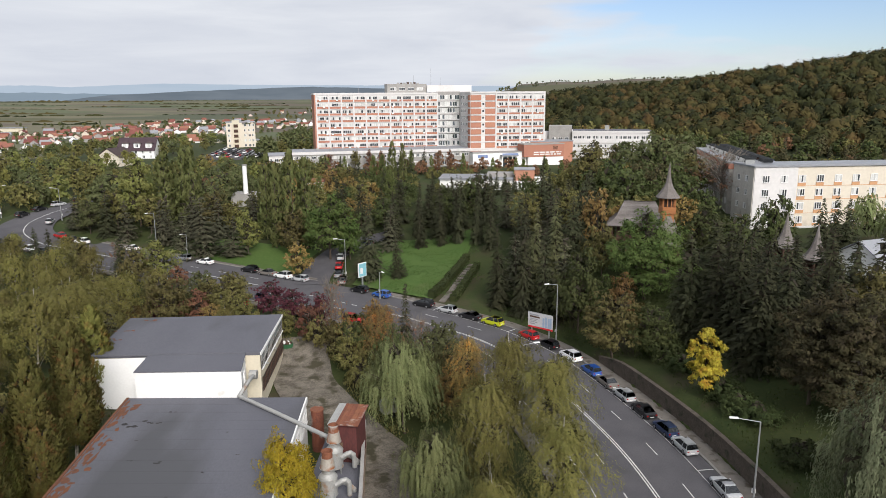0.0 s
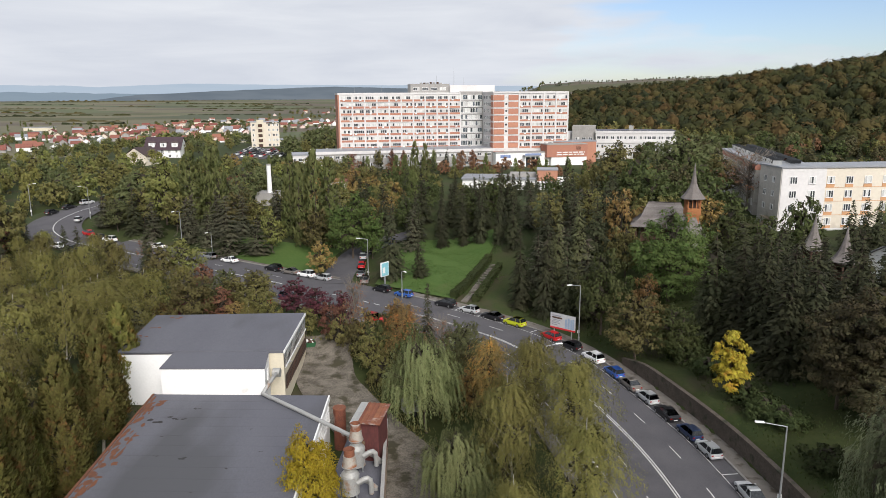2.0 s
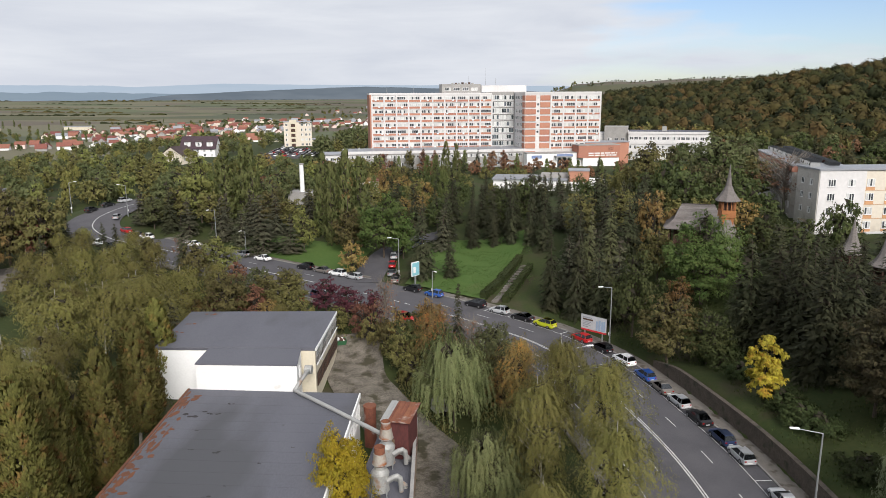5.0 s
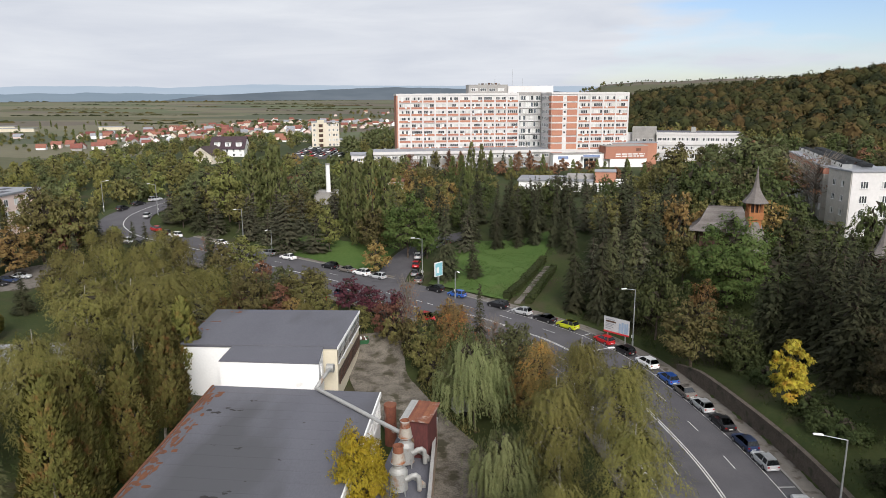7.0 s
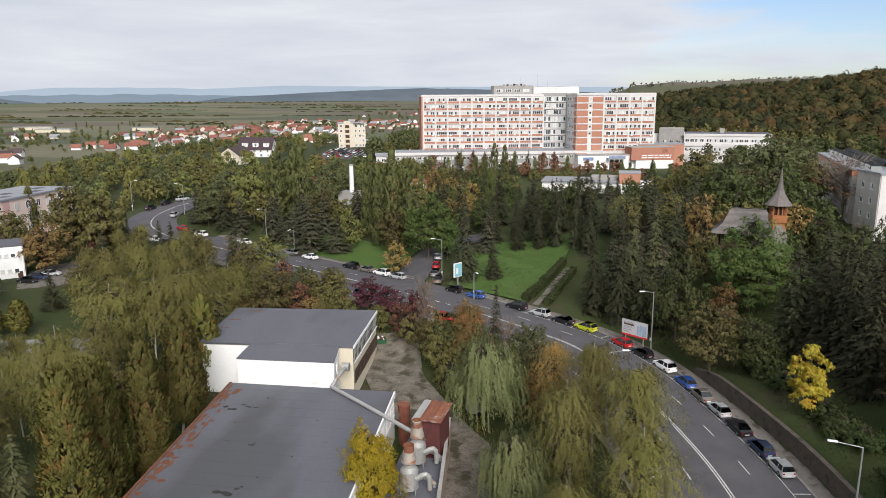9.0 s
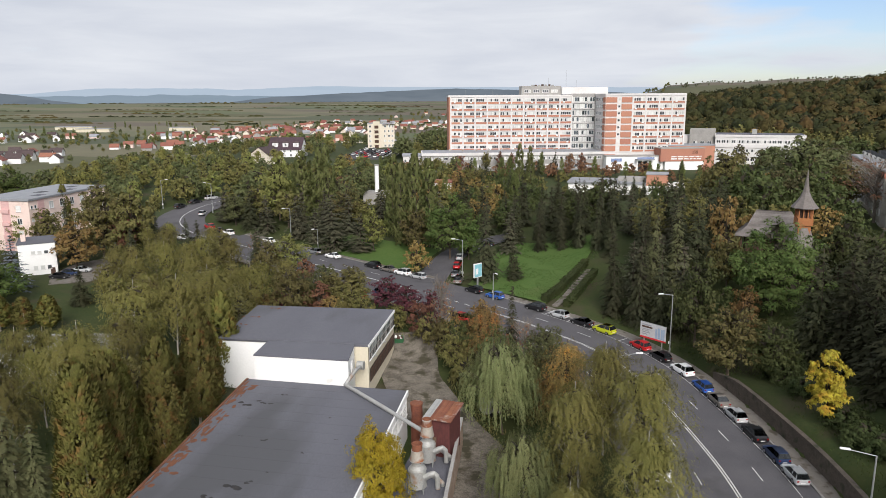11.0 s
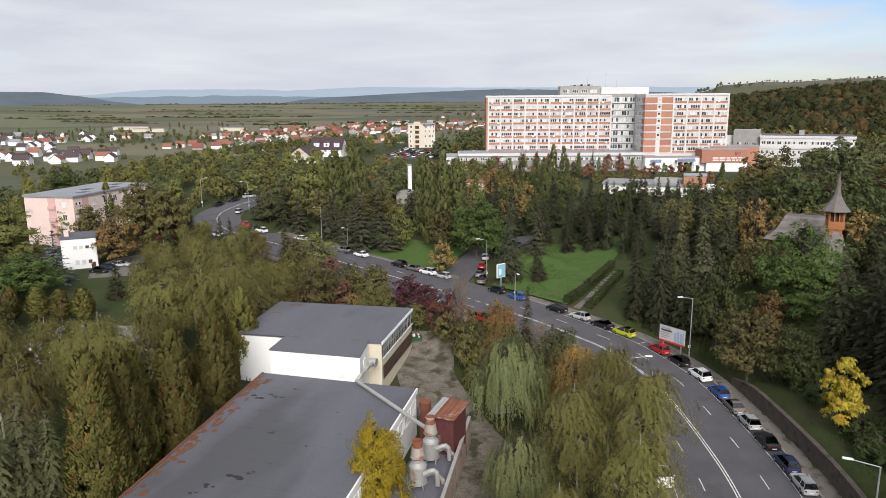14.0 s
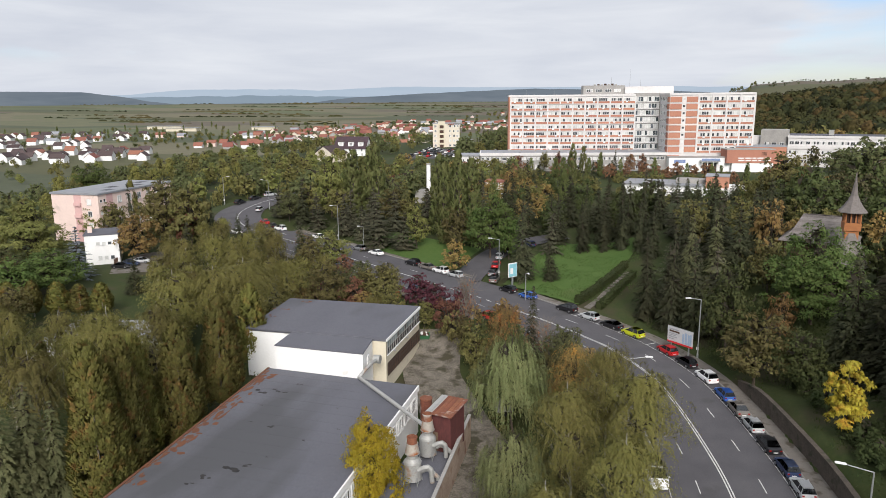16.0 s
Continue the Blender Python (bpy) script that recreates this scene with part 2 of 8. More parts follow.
def field_material():
    """A patchwork of pasture, stubble and ploughland."""
    m = material("open_fields", (0.5, 0.5, 0.5), (0.62, 0.60, 0.58), 0.01, 0.95, 9)
    nd, ln = m.node_tree.nodes, m.node_tree.links
    p = nd["Principled BSDF"]
    weave = p.inputs["Base Color"].links[0].from_socket
    geo, ma, vo, cr, mx = (nd.new("ShaderNode" + k) for k in ("NewGeometry", "Mapping", "TexVoronoi", "ValToRGB", "MixRGB"))
    vo.distance = "CHEBYCHEV"
    vo.inputs["Scale"].default_value, vo.inputs["Randomness"].default_value = 1.0, 0.8
    ma.inputs["Rotation"].default_value, ma.inputs["Scale"].default_value = (0, 0, radians(24)), (0.0022, 0.0052, 0.001)
    ln.new(geo.outputs["Position"], ma.inputs["Vector"])
    ln.new(ma.outputs[0], vo.inputs["Vector"])
    sep = nd.new("ShaderNodeSeparateColor")
    ln.new(vo.outputs["Color"], sep.inputs[0])
    ln.new(sep.outputs[0], cr.inputs[0])
    r = cr.color_ramp
    r.interpolation = "CONSTANT"
    # field colours greyed a little to put distance haze into them
    r.elements[0].color = (0.092, 0.094, 0.048, 1)
    r.elements[1].position, r.elements[1].color = 0.84, (0.120, 0.102, 0.078, 1)
    for at, c in ((0.22, (0.128, 0.132, 0.076)), (0.40, (0.100, 0.118, 0.062)), (0.56, (0.076, 0.088, 0.052)), (0.70, (0.150, 0.142, 0.090))):
        r.elements.new(at).color = (*c, 1)
    mx.blend_type, mx.inputs[0].default_value = "MULTIPLY", 1.0
    gain = nd.new("ShaderNodeMixRGB")
    gain.blend_type, gain.inputs[0].default_value, gain.inputs[2].default_value = "MULTIPLY", 1.0, (1.65, 1.65, 1.65, 1)
    ln.new(cr.outputs[0], mx.inputs[1])
    ln.new(weave, gain.inputs[1])
    ln.new(gain.outputs[0], mx.inputs[2])
    ln.new(mx.outputs[0], p.inputs["Base Color"])
    return m


M["meadow"] = field_material()


# ---- mesh helpers ----
def data_mesh(name, verts, faces, mats=(), smooth=False, index=None):
    me = bpy.data.meshes.new(name)
    me.from_pydata([tuple(v) for v in verts], [], [tuple(f) for f in faces])
    for m in mats:
        me.materials.append(m)
    if index is not None:
        me.polygons.foreach_set("material_index", np.asarray(index, dtype=np.int32))
    if smooth:
        me.polygons.foreach_set("use_smooth", np.ones(len(me.polygons), dtype=bool))
    me.update()
    return me


def part(name, bm, mat, parent=None, label="", smooth=False):
    """Links a bmesh (or a ready mesh) as one object under parent."""
    if isinstance(bm, bmesh.types.BMesh):
        me = bpy.data.meshes.new(name)
        bm.to_mesh(me)
        bm.free()
        me.materials.append(mat)
        if smooth:
            me.polygons.foreach_set("use_smooth", np.ones(len(me.polygons), dtype=bool))
    else:
        me = bm
    ob = new(name, me)
    if parent is not None:
        ob.parent = parent
    if label:
        ob["label"] = label
    return ob


def thing(name, m, label, category, group="", kind=""):
    ob = new(name)
    ob.matrix_basis = m
    return tagged(ob, label, category, group, kind)


def add_box(bm, x0, x1, y0, y1, z0, z1, bevel=0.0):
    m = Matrix.Translation(((x0 + x1) / 2, (y0 + y1) / 2, (z0 + z1) / 2)) @ Matrix.Diagonal((abs(x1 - x0), abs(y1 - y0), abs(z1 - z0), 1))
    g = bmesh.ops.create_cube(bm, size=1.0, matrix=m)
    if bevel:
        es = list({e for v in g["verts"] for e in v.link_edges})
        bmesh.ops.bevel(bm, geom=es, offset=bevel, segments=1, affect="EDGES", profile=0.5)
    return bm


def box(x0, x1, y0, y1, z0, z1, bevel=0.0):
    return add_box(bmesh.new(), x0, x1, y0, y1, z0, z1, bevel)


def add_tube(bm, a, b, r0, r1=None, seg=8, caps=True):
    a, b = Vector(a), Vector(b)
    d = b - a
    m = Matrix.Translation((a + b) / 2) @ d.to_track_quat("Z", "Y").to_matrix().to_4x4()
    bmesh.ops.create_cone(bm, cap_ends=caps, segments=seg, radius1=r0, radius2=r0 if r1 is None else r1, depth=d.length, matrix=m)
    return bm


def tube(a, b, r0, r1=None, seg=8):
    return add_tube(bmesh.new(), a, b, r0, r1, seg)


def prism(poly, z0, z1):
    """An upright prism over a convex or simple outline, counter-clockwise."""
    bm = bmesh.new()
    lo = [bm.verts.new((x, y, z0)) for x, y in poly]
    hi = [bm.verts.new((x, y, z1)) for x, y in poly]
    n = len(poly)
    bm.faces.new(hi)
    bm.faces.new(lo[::-1])
    for i in range(n):
        bm.faces.new((lo[i], lo[(i + 1) % n], hi[(i + 1) % n], hi[i]))
    return bm


def loft(rings, close=True):
    """Quads between rings of equal length."""
    bm = bmesh.new()
    vs = [[bm.verts.new(p) for p in r] for r in rings]
    n = len(rings[0])
    for a, b in zip(vs, vs[1:]):
        for i in range(n if close else n - 1):
            j = (i + 1) % n
            bm.faces.new((a[i], a[j], b[j], b[i]))
    return bm, vs


# ---- the lie of the land ----
CENTRE = [(22.6, 20), (23.0, 45), (22.3, 58), (20.9, 71.7), (18.6, 82.6), (15.0, 95.2), (11.8, 102.4), (6.3, 110.2),
          (1.2, 114.9), (-4.7, 119.0), (-18.1, 127.2), (-32.0, 135.4), (-55.3, 148.4), (-76.9, 159.6), (-90.4, 166.2), (-98.0, 170.2),
          (-104.0, 174.7), (-109.0, 180.2), (-111.7, 187.0), (-111.6, 193.0), (-109.8, 199.5), (-105.0, 207.0), (-96.0, 214.0), (-82.0, 222.0)]


def spline(ps, step=12):
    out = []
    q = [ps[0]] + list(ps) + [ps[-1]]
    for i in range(1, len(q) - 2):
        p0, p1, p2, p3 = (np.array(q[i + k], float) for k in (-1, 0, 1, 2))
        for s in range(step):
            u = s / step
            out.append(0.5 * (2 * p1 + (p2 - p0) * u + (2 * p0 - 5 * p1 + 4 * p2 - p3) * u * u + (3 * p1 - p0 - 3 * p2 + p3) * u ** 3))
    out.append(np.array(ps[-1], float))
    return np.array(out)


LINE = spline(CENTRE)
TAN = np.gradient(LINE, axis=0)
TAN /= np.linalg.norm(TAN, axis=1)[:, None]
NOR = np.stack([TAN[:, 1], -TAN[:, 0]], 1)      # points to the church side of the road
ARC = np.concatenate([[0], np.cumsum(np.linalg.norm(np.diff(LINE, axis=0), axis=1))])


def smooth(v):
    v = np.clip(v, 0, 1)
    return v * v * (3 - 2 * v)


def road_z(y):
    return np.interp(y, [60, 95, 115, 120, 129, 142, 150, 171, 198, 225], [0, 0, 1.0, 1.6, 2.4, 3.0, 3.4, 5.1, 8.7, 12])


def road_near(x, y):
    """Signed distance from the centre line (positive on the church side) and the road's height there."""
    x, y = np.atleast_1d(x).astype(float), np.atleast_1d(y).astype(float)
    best, side, zz = np.full(x.shape, 1e9), np.zeros(x.shape), np.zeros(x.shape)
    ws, wz = np.zeros(x.shape), np.zeros(x.shape)
    for i in range(0, len(LINE), 2):
        dx, dy = x - LINE[i, 0], y - LINE[i, 1]
        d = dx * dx + dy * dy
        k = d < best
        best = np.where(k, d, best)
        side = np.where(k, dx * NOR[i, 0] + dy * NOR[i, 1], side)
        zz = np.where(k, road_z(LINE[i, 1]), zz)
        w = (d + 4.0) ** -3
        ws, wz = ws + w, wz + w * road_z(LINE[i, 1])
    zz = zz + (wz / ws - zz) * smooth((y - 166) / 14)      # the slope between the arms of the upper bend
    return np.sqrt(best) * np.where(side >= 0, 1, -1), zz


def ground(x, y):
    x, y = np.atleast_1d(x).astype(float), np.atleast_1d(y).astype(float)
    d, zr = road_near(x, y)
    r, az = np.hypot(x, y), np.degrees(np.arctan2(x, np.maximum(y, 1e-6) * (y > 0) + 1e-6 * (y <= 0)))
    north = np.interp(y, [-100, 60, 95, 115, 129, 142, 150, 175, 205, 290, 430], [0, 0, 0, 1.0, 2.4, 3.0, 3.4, 5.6, 7.6, 11, 12])
    north = north + 6.5 * smooth((d - 9) / 42) * smooth((x + 8) / 30) * smooth((236 - y) / 46)
    north = north + 2.2 * smooth((d - 10.8) / 1.2) * smooth((103 - y) / 12)
    south = zr - 3.8 * smooth((-d - 9.5) / 13)
    south = south + (north - south) * smooth((y - 185) / 35) * smooth((-d - 9) / 20)
    z = np.where(d >= 0, np.where(np.abs(d) < 9.5, zr, np.where((y < 103) & (d > 10.8), north, zr + (north - zr) * smooth((d - 9.5) / 14))), south)
    low = np.maximum(smooth((-x - 165) / 230), smooth((y - 430) / 350) * smooth((90 - x + 0.12 * y) / 160))
    z = z * (1 - low) - 12 * low
    top = np.interp(az, [-2, 2, 5, 6, 8, 10, 14, 18, 25, 31, 45, 80], [0, 8, 31, 34, 29, 26, 30, 36, 51, 66, 82, 87])
    foot = np.interp(az, [0, 8, 22, 30, 60], [760, 640, 430, 385, 330])
    z = z + top * smooth((r - foot) / (1050 - foot)) * (y > 0)
    z = z + smooth((r - 1250) / 500) * np.interp(az, [1, 3, 4.3, 5.2, 6.2, 8, 11, 14, 17, 24, 40], [0, 20, 38, 36, 42, 38, 34, 36, 33, 20, 16])
    z = z + 42 * smooth((r - 1700) / 2800) * smooth((4 - az) / 4)
    return z


def gz(x, y):
    return float(ground(x, y)[0])


# ---- ground, road, pavement ----
def spread(lo, hi, step, out, factor):
    """Even steps between lo and hi, then growing steps out to +-out."""
    v = list(np.arange(lo, hi + step, step))
    s = step
    while v[-1] < out:
        s *= factor
        v.append(v[-1] + s)
    s = step
    while v[0] > -out:
        s *= factor
        v.insert(0, v[0] - s)
    return np.array(v)


def build_ground():
    xs, ys = spread(-150, 120, 1.6, 4700, 1.09), spread(20, 260, 1.6, 4700, 1.09)
    gx, gy = np.meshgrid(xs, ys)
    z = ground(gx.ravel(), gy.ravel())
    far = np.hypot(gx.ravel(), gy.ravel())
    bumps = np.array([noise.noise((x * 0.06, y * 0.06, 0)) for x, y in zip(gx.ravel(), gy.ravel())])
    d, _ = road_near(gx.ravel(), gy.ravel())
    z = z + bumps * 0.35 * smooth((np.abs(d) - 11) / 10) * (far < 900) - 0.35 * (np.abs(d) < 10.9)
    nx, ny = len(xs), len(ys)
    v = np.stack([gx.ravel(), gy.ravel(), z], 1)
    i = np.arange(nx * ny).reshape(ny, nx)
    f = np.stack([i[:-1, :-1], i[:-1, 1:], i[1:, 1:], i[1:, :-1]], -1).reshape(-1, 4)
    mid = v[f].mean(1)
    reach = np.hypot(mid[:, 0], mid[:, 1])
    plain = ((mid[:, 2] < -7) & (reach > 300)) | (reach > 1250)
    me = data_mesh("ground", v.tolist(), f.tolist(), [M["grass"], M["meadow"]], smooth=True, index=np.where(plain, 1, 0))
    return tagged(new("ground", me), "grassy rolling ground with worn patches", "ground", kind="structure")


build_ground()


def strip(name, mat, a, b, i0=0, i1=None, dz=0.03, thick=0.0, step=1):
    """A band along the road between the signed offsets a and b (numbers or one for each station)."""
    i1 = len(LINE) if i1 is None else i1
    idx = list(range(i0, i1, step))
    rings = []
    for i in idx:
        ring = []
        z = float(road_z(LINE[i, 1])) + dz
        for o in (a, b):
            p = LINE[i] + NOR[i] * o
            ring.append((p[0], p[1], z))
        if thick:
            q = LINE[i] + NOR[i] * b
            r = LINE[i] + NOR[i] * a
            ring += [(q[0], q[1], z - thick), (r[0], r[1], z - thick)]
        rings.append(ring)
    bm, vs = loft(rings, close=bool(thick))
    if thick:
        bm.faces.new(vs[0])
        bm.faces.new(vs[-1][::-1])
    bmesh.ops.recalc_face_normals(bm, faces=bm.faces)
    return part(name, bm, mat)


TURN = int(np.argmax(LINE[:, 1] > 166))          # where the narrow upper bend begins
JUNCTION = (int(np.argmax(LINE[:, 0] < -17.5)), int(np.argmax(LINE[:, 0] < -30.5)))
tagged(strip("road", M["asphalt"], -8.6, 8.6, 0, TURN), "grey worn asphalt road with white lane markings", "road", kind="structure")
tagged(strip("road", M["asphalt"], -6.8, 6.8, TURN - 1, None, 0.024), "grey asphalt road bending uphill", "road", kind="structure")


def build_kerbs():
    for a, b, i0, i1 in ((8.3, 8.55, 0, JUNCTION[0]), (8.6, 8.85, JUNCTION[1], TURN), (-8.85, -8.6, 0, TURN)):
        tagged(strip("kerb", M["kerb"], a, b, i0, i1, 0.16, 0.3), "concrete kerb beside the road", "kerb", kind="structure")
    for a, b, i0, i1 in ((8.55, 10.44, 0, JUNCTION[0]), (8.85, 10.2, JUNCTION[1], TURN), (-10.4, -8.85, 0, TURN)):
        tagged(strip("pavement", M["paving"], a, b, i0, i1, 0.14, 0.25), "leaf-strewn paved footway", "pavement", kind="structure")


build_kerbs()


def build_markings():
    """Double centre line, lane dashes and parking bays, 4 mm above the asphalt."""
    def mark(a, b, s0, s1, dz=0.036):
        rings = []
        n = max(2, int((s1 - s0) / 1.2) + 1)
        for s in np.linspace(s0, s1, n):
            p = np.array([np.interp(s, ARC, LINE[:, k]) for k in (0, 1)])
            q = np.array([np.interp(s, ARC, NOR[:, k]) for k in (0, 1)])
            z = float(road_z(p[1])) + dz
            rings.append([(*(p + q * a), z), (*(p + q * b), z)])
        bm, _ = loft(rings, close=False)
        bmesh.ops.recalc_face_normals(bm, faces=bm.faces)
        tagged(part("lane_marking", bm, M["line"]), "white painted road line", "road marking", kind="structure")
    s_turn, s_j0, s_j1 = ARC[TURN], ARC[JUNCTION[0]], ARC[JUNCTION[1]]
    mark(0.08, 0.22, 0, s_j0 - 6)
    mark(-0.22, -0.08, 0, s_j0 - 6)
    for s in np.arange(s_j0 - 5, s_j1 + 6, 2.6):
        mark(-0.1, 0.1, s, s + 1.3)
    mark(-0.12, 0.12, s_j1 + 8, ARC[-1] - 8)
    for off, first in ((3.6, 0.6), (-3.15, 8.4)):
        for s in np.arange(first, s_turn, 8.75):
            if not (off > 0 and s_j0 - 3 < s < s_j1 + 3):
                mark(off - 0.06, off + 0.06, s, s + 2.7)
    mark(6.35, 6.43, 0, s_j0 - 14)
    mark(-6.27, -6.19, 0, s_turn)
    for s in (36.5, 43.0, 49.3, 54.1, 59.3, 64.7, 69.7, 74.0, 78.5, 83.2, 88.0, 93.8, 99.3, 103.7, 108.4):
        mark(6.35, 8.25, s, s + 0.13)


build_markings()


def ribbon(name, pts, half, mat, dz, label, category):
    c = spline(pts, 8)
    t = np.gradient(c, axis=0)
    t /= np.linalg.norm(t, axis=1)[:, None]
    rings = []
    for p, q in zip(c, t):
        n = np.array([q[1], -q[0]])
        ring = []
        for o in np.linspace(-half, half, 5):
            w = p + n * o
            ring.append((w[0], w[1], max(gz(*w), gz(*p)) + dz))
        rings.append(ring)
    bm, _ = loft(rings, close=False)
    bmesh.ops.recalc_face_normals(bm, faces=bm.faces)
    return tagged(part(name, bm, mat), label, category, kind="structure")


ribbon("side_road", [(-27.0, 139.5), (-27.2, 146), (-26.5, 154), (-24.5, 162), (-20, 170), (-12, 178)], 3.4, M["asphalt"], 0.12,
       "narrow asphalt side road climbing between trees", "road")
ribbon("yard", [(-24.8, 113), (-22.8, 106), (-20.3, 98), (-13.8, 88), (-6.4, 76), (-5.0, 60), (-6, 40)], 4.5, M["yard"], 0.30,
       "cracked concrete yard with moss and puddle stains", "yard")
ribbon("forecourt", [(-106, 132), (-110, 138), (-112, 146), (-108, 152)], 5.0, M["paving"], 0.12, "grey paved forecourt", "forecourt")
ribbon("plaza", [(57, 108), (62, 112), (66, 118)], 4.0, M["paving"], 0.12, "pinkish paved forecourt with white lines", "forecourt")


def build_retaining_wall():
    """A stone wall with a coping along the church side."""
    root = thing("retaining_wall", pose(0, 0, 0), "mossy brown stone retaining wall with coping", "wall", kind="structure")
    i1 = int(np.argmax(LINE[:, 1] > 99))
    def band(a, b, z0, z1):
        rings = []
        for i in range(2, i1, 2):
            z = float(road_z(LINE[i, 1]))
            fade = float(smooth((103 - LINE[i, 1]) / 11.0))
            p, q = LINE[i] + NOR[i] * a, LINE[i] + NOR[i] * b
            h0, h1 = z + z0 * (fade if z0 > 0.3 else 1), z + 0.1 + z1 * fade
            rings.append([(*p, h0), (*q, h0), (*q, h1), (*p, h1)])
        bm, vs = loft(rings)
        bm.faces.new(vs[0])
        bm.faces.new(vs[-1][::-1])
        bmesh.ops.recalc_face_normals(bm, faces=bm.faces)
        return bm
    part("wall_body", band(10.42, 10.9, -0.3, 2.15), M["stone"], root)
    part("coping", band(10.38, 10.96, 2.16, 2.28), M["stone"], root)


build_retaining_wall()


# ---- buildings ----
def shared(key, make, cache={}):
    if key not in cache:
        cache[key] = make()
    return cache[key]


def window(parent, x, y, z, w, h, panes=2, depth=0.12, frame_mat=None, side=(1, 0), glass="glass", sill=True):
    """A framed window on a wall that runs along side; its outer face looks to the right of that run. Parts: frame, panes, sill."""
    fm = frame_mat or M["frame"]
    def frame_mesh():
        bm = bmesh.new()
        t = min(0.12, w * 0.07)
        xs = [v for k in range(panes + 1) for v in (-w / 2 + (w - t) * k / panes, -w / 2 + (w - t) * k / panes + t)]
        zs = [-h / 2, -h / 2 + t, h / 2 - t, h / 2]
        verts = {}
        def at(i, j, y):
            key = (i, j, y)
            if key not in verts:
                verts[key] = bm.verts.new((xs[i], y, zs[j]))
            return verts[key]
        bars = {(i, j) for i in range(len(xs) - 1) for j in range(3) if i % 2 == 0 or j != 1}
        for i, j in bars:
            q = [(i, j), (i + 1, j), (i + 1, j + 1), (i, j + 1)]
            bm.faces.new([at(*c, -0.08) for c in q])
            for n_, c, d in (((i, j - 1), q[0], q[1]), ((i + 1, j), q[1], q[2]), ((i, j + 1), q[2], q[3]), ((i - 1, j), q[3], q[0])):
                if n_ not in bars:
                    bm.faces.new([at(*d, -0.08), at(*c, -0.08), at(*c, depth), at(*d, depth)])
        me = bpy.data.meshes.new("window")
        bm.to_mesh(me)
        bm.free()
        me.materials.append(fm)
        return me
    def pane_mesh(kind):
        bm = box(-(w / panes) * 0.44, (w / panes) * 0.44, -0.03, -0.015, -h * 0.43, h * 0.43)
        me = bpy.data.meshes.new("pane")
        bm.to_mesh(me)
        bm.free()
        me.materials.append(M[kind])
        return me
    ang = math.atan2(side[1], side[0])
    ob = new("window", shared(("wf", round(w, 2), round(h, 2), panes, fm.name), frame_mesh))
    ob.parent = parent
    ob.matrix_basis = Matrix.Translation((x, y, z)) @ Matrix.Rotation(ang, 4, "Z")
    for k in range(panes):
        kind = glass
        if random.random() < 0.48:
            kind = "curtain"
        p = new("pane", shared(("wp", round(w, 2), round(h, 2), panes, kind), lambda: pane_mesh(kind)))
        p.parent = ob
        p.matrix_basis = Matrix.Translation((-w / 2 + w * (k + 0.5) / panes, 0, 0))
    if sill:
        def sill_mesh():
            bm = box(-w / 2 - 0.06, w / 2 + 0.06, -0.16, 0.0, -h / 2 - 0.07, -h / 2)
            me = bpy.data.meshes.new("sill")
            bm.to_mesh(me)
            bm.free()
            me.materials.append(M["panel"])
            return me
        s = new("sill", shared(("ws", round(w, 2), round(h, 2)), sill_mesh))
        s.parent = ob
    return ob


def gable_house(x, y, rz, w, d, h, rise, wall, roof, label, storeys=1, overhang=0.5, windows=True, group="village houses", z=None):
    """A small house with a gabled roof; the ridge runs along its local x."""
    root = thing("house", pose(x, y, gz(x, y) - 0.3 if z is None else z, 0, 0, rz), label, "house", group)
    bm = bmesh.new()
    pts = [(-d / 2, 0), (d / 2, 0), (d / 2, h), (0, h + rise), (-d / 2, h)]
    a = [bm.verts.new((-w / 2, p, q)) for p, q in pts]
    b = [bm.verts.new((w / 2, p, q)) for p, q in pts]
    bm.faces.new(a[::-1])
    bm.faces.new(b)
    for i in range(5):
        bm.faces.new((a[i], a[(i + 1) % 5], b[(i + 1) % 5], b[i]))
    bmesh.ops.recalc_face_normals(bm, faces=bm.faces)
    part("wall", bm, wall, root)
    k = rise / (d / 2)
    for s in (1, -1):
        bm = bmesh.new()
        e, top = (d / 2 + overhang), h + rise + 0.12
        low = h - overhang * k + 0.12
        vs = [bm.verts.new(p) for p in ((-w / 2 - overhang, 0, top), (w / 2 + overhang, 0, top), (w / 2 + overhang, s * e, low), (-w / 2 - overhang, s * e, low))]
        f = bm.faces.new(vs)
        g = bmesh.ops.extrude_face_region(bm, geom=[f])
        bmesh.ops.translate(bm, vec=(0, 0, 0.16), verts=[v for v in g["geom"] if isinstance(v, bmesh.types.BMVert)])
        bmesh.ops.recalc_face_normals(bm, faces=bm.faces)
        part("roof", bm, roof, root)
    if windows:
        for st in range(storeys):
            zc = (h / storeys) * (st + 0.55)
            n = max(2, int(w / 3.5))
            for i in range(n):
                window(root, -w / 2 + w * (i + 0.5) / n, -d / 2, zc, 1.2, 1.3, 2, sill=False)
            window(root, w / 2, 0, zc, 1.2, 1.3, 2, side=(0, 1), sill=False)
            window(root, -w / 2, 0, zc, 1.2, 1.3, 2, side=(0, -1), sill=False)
    return root


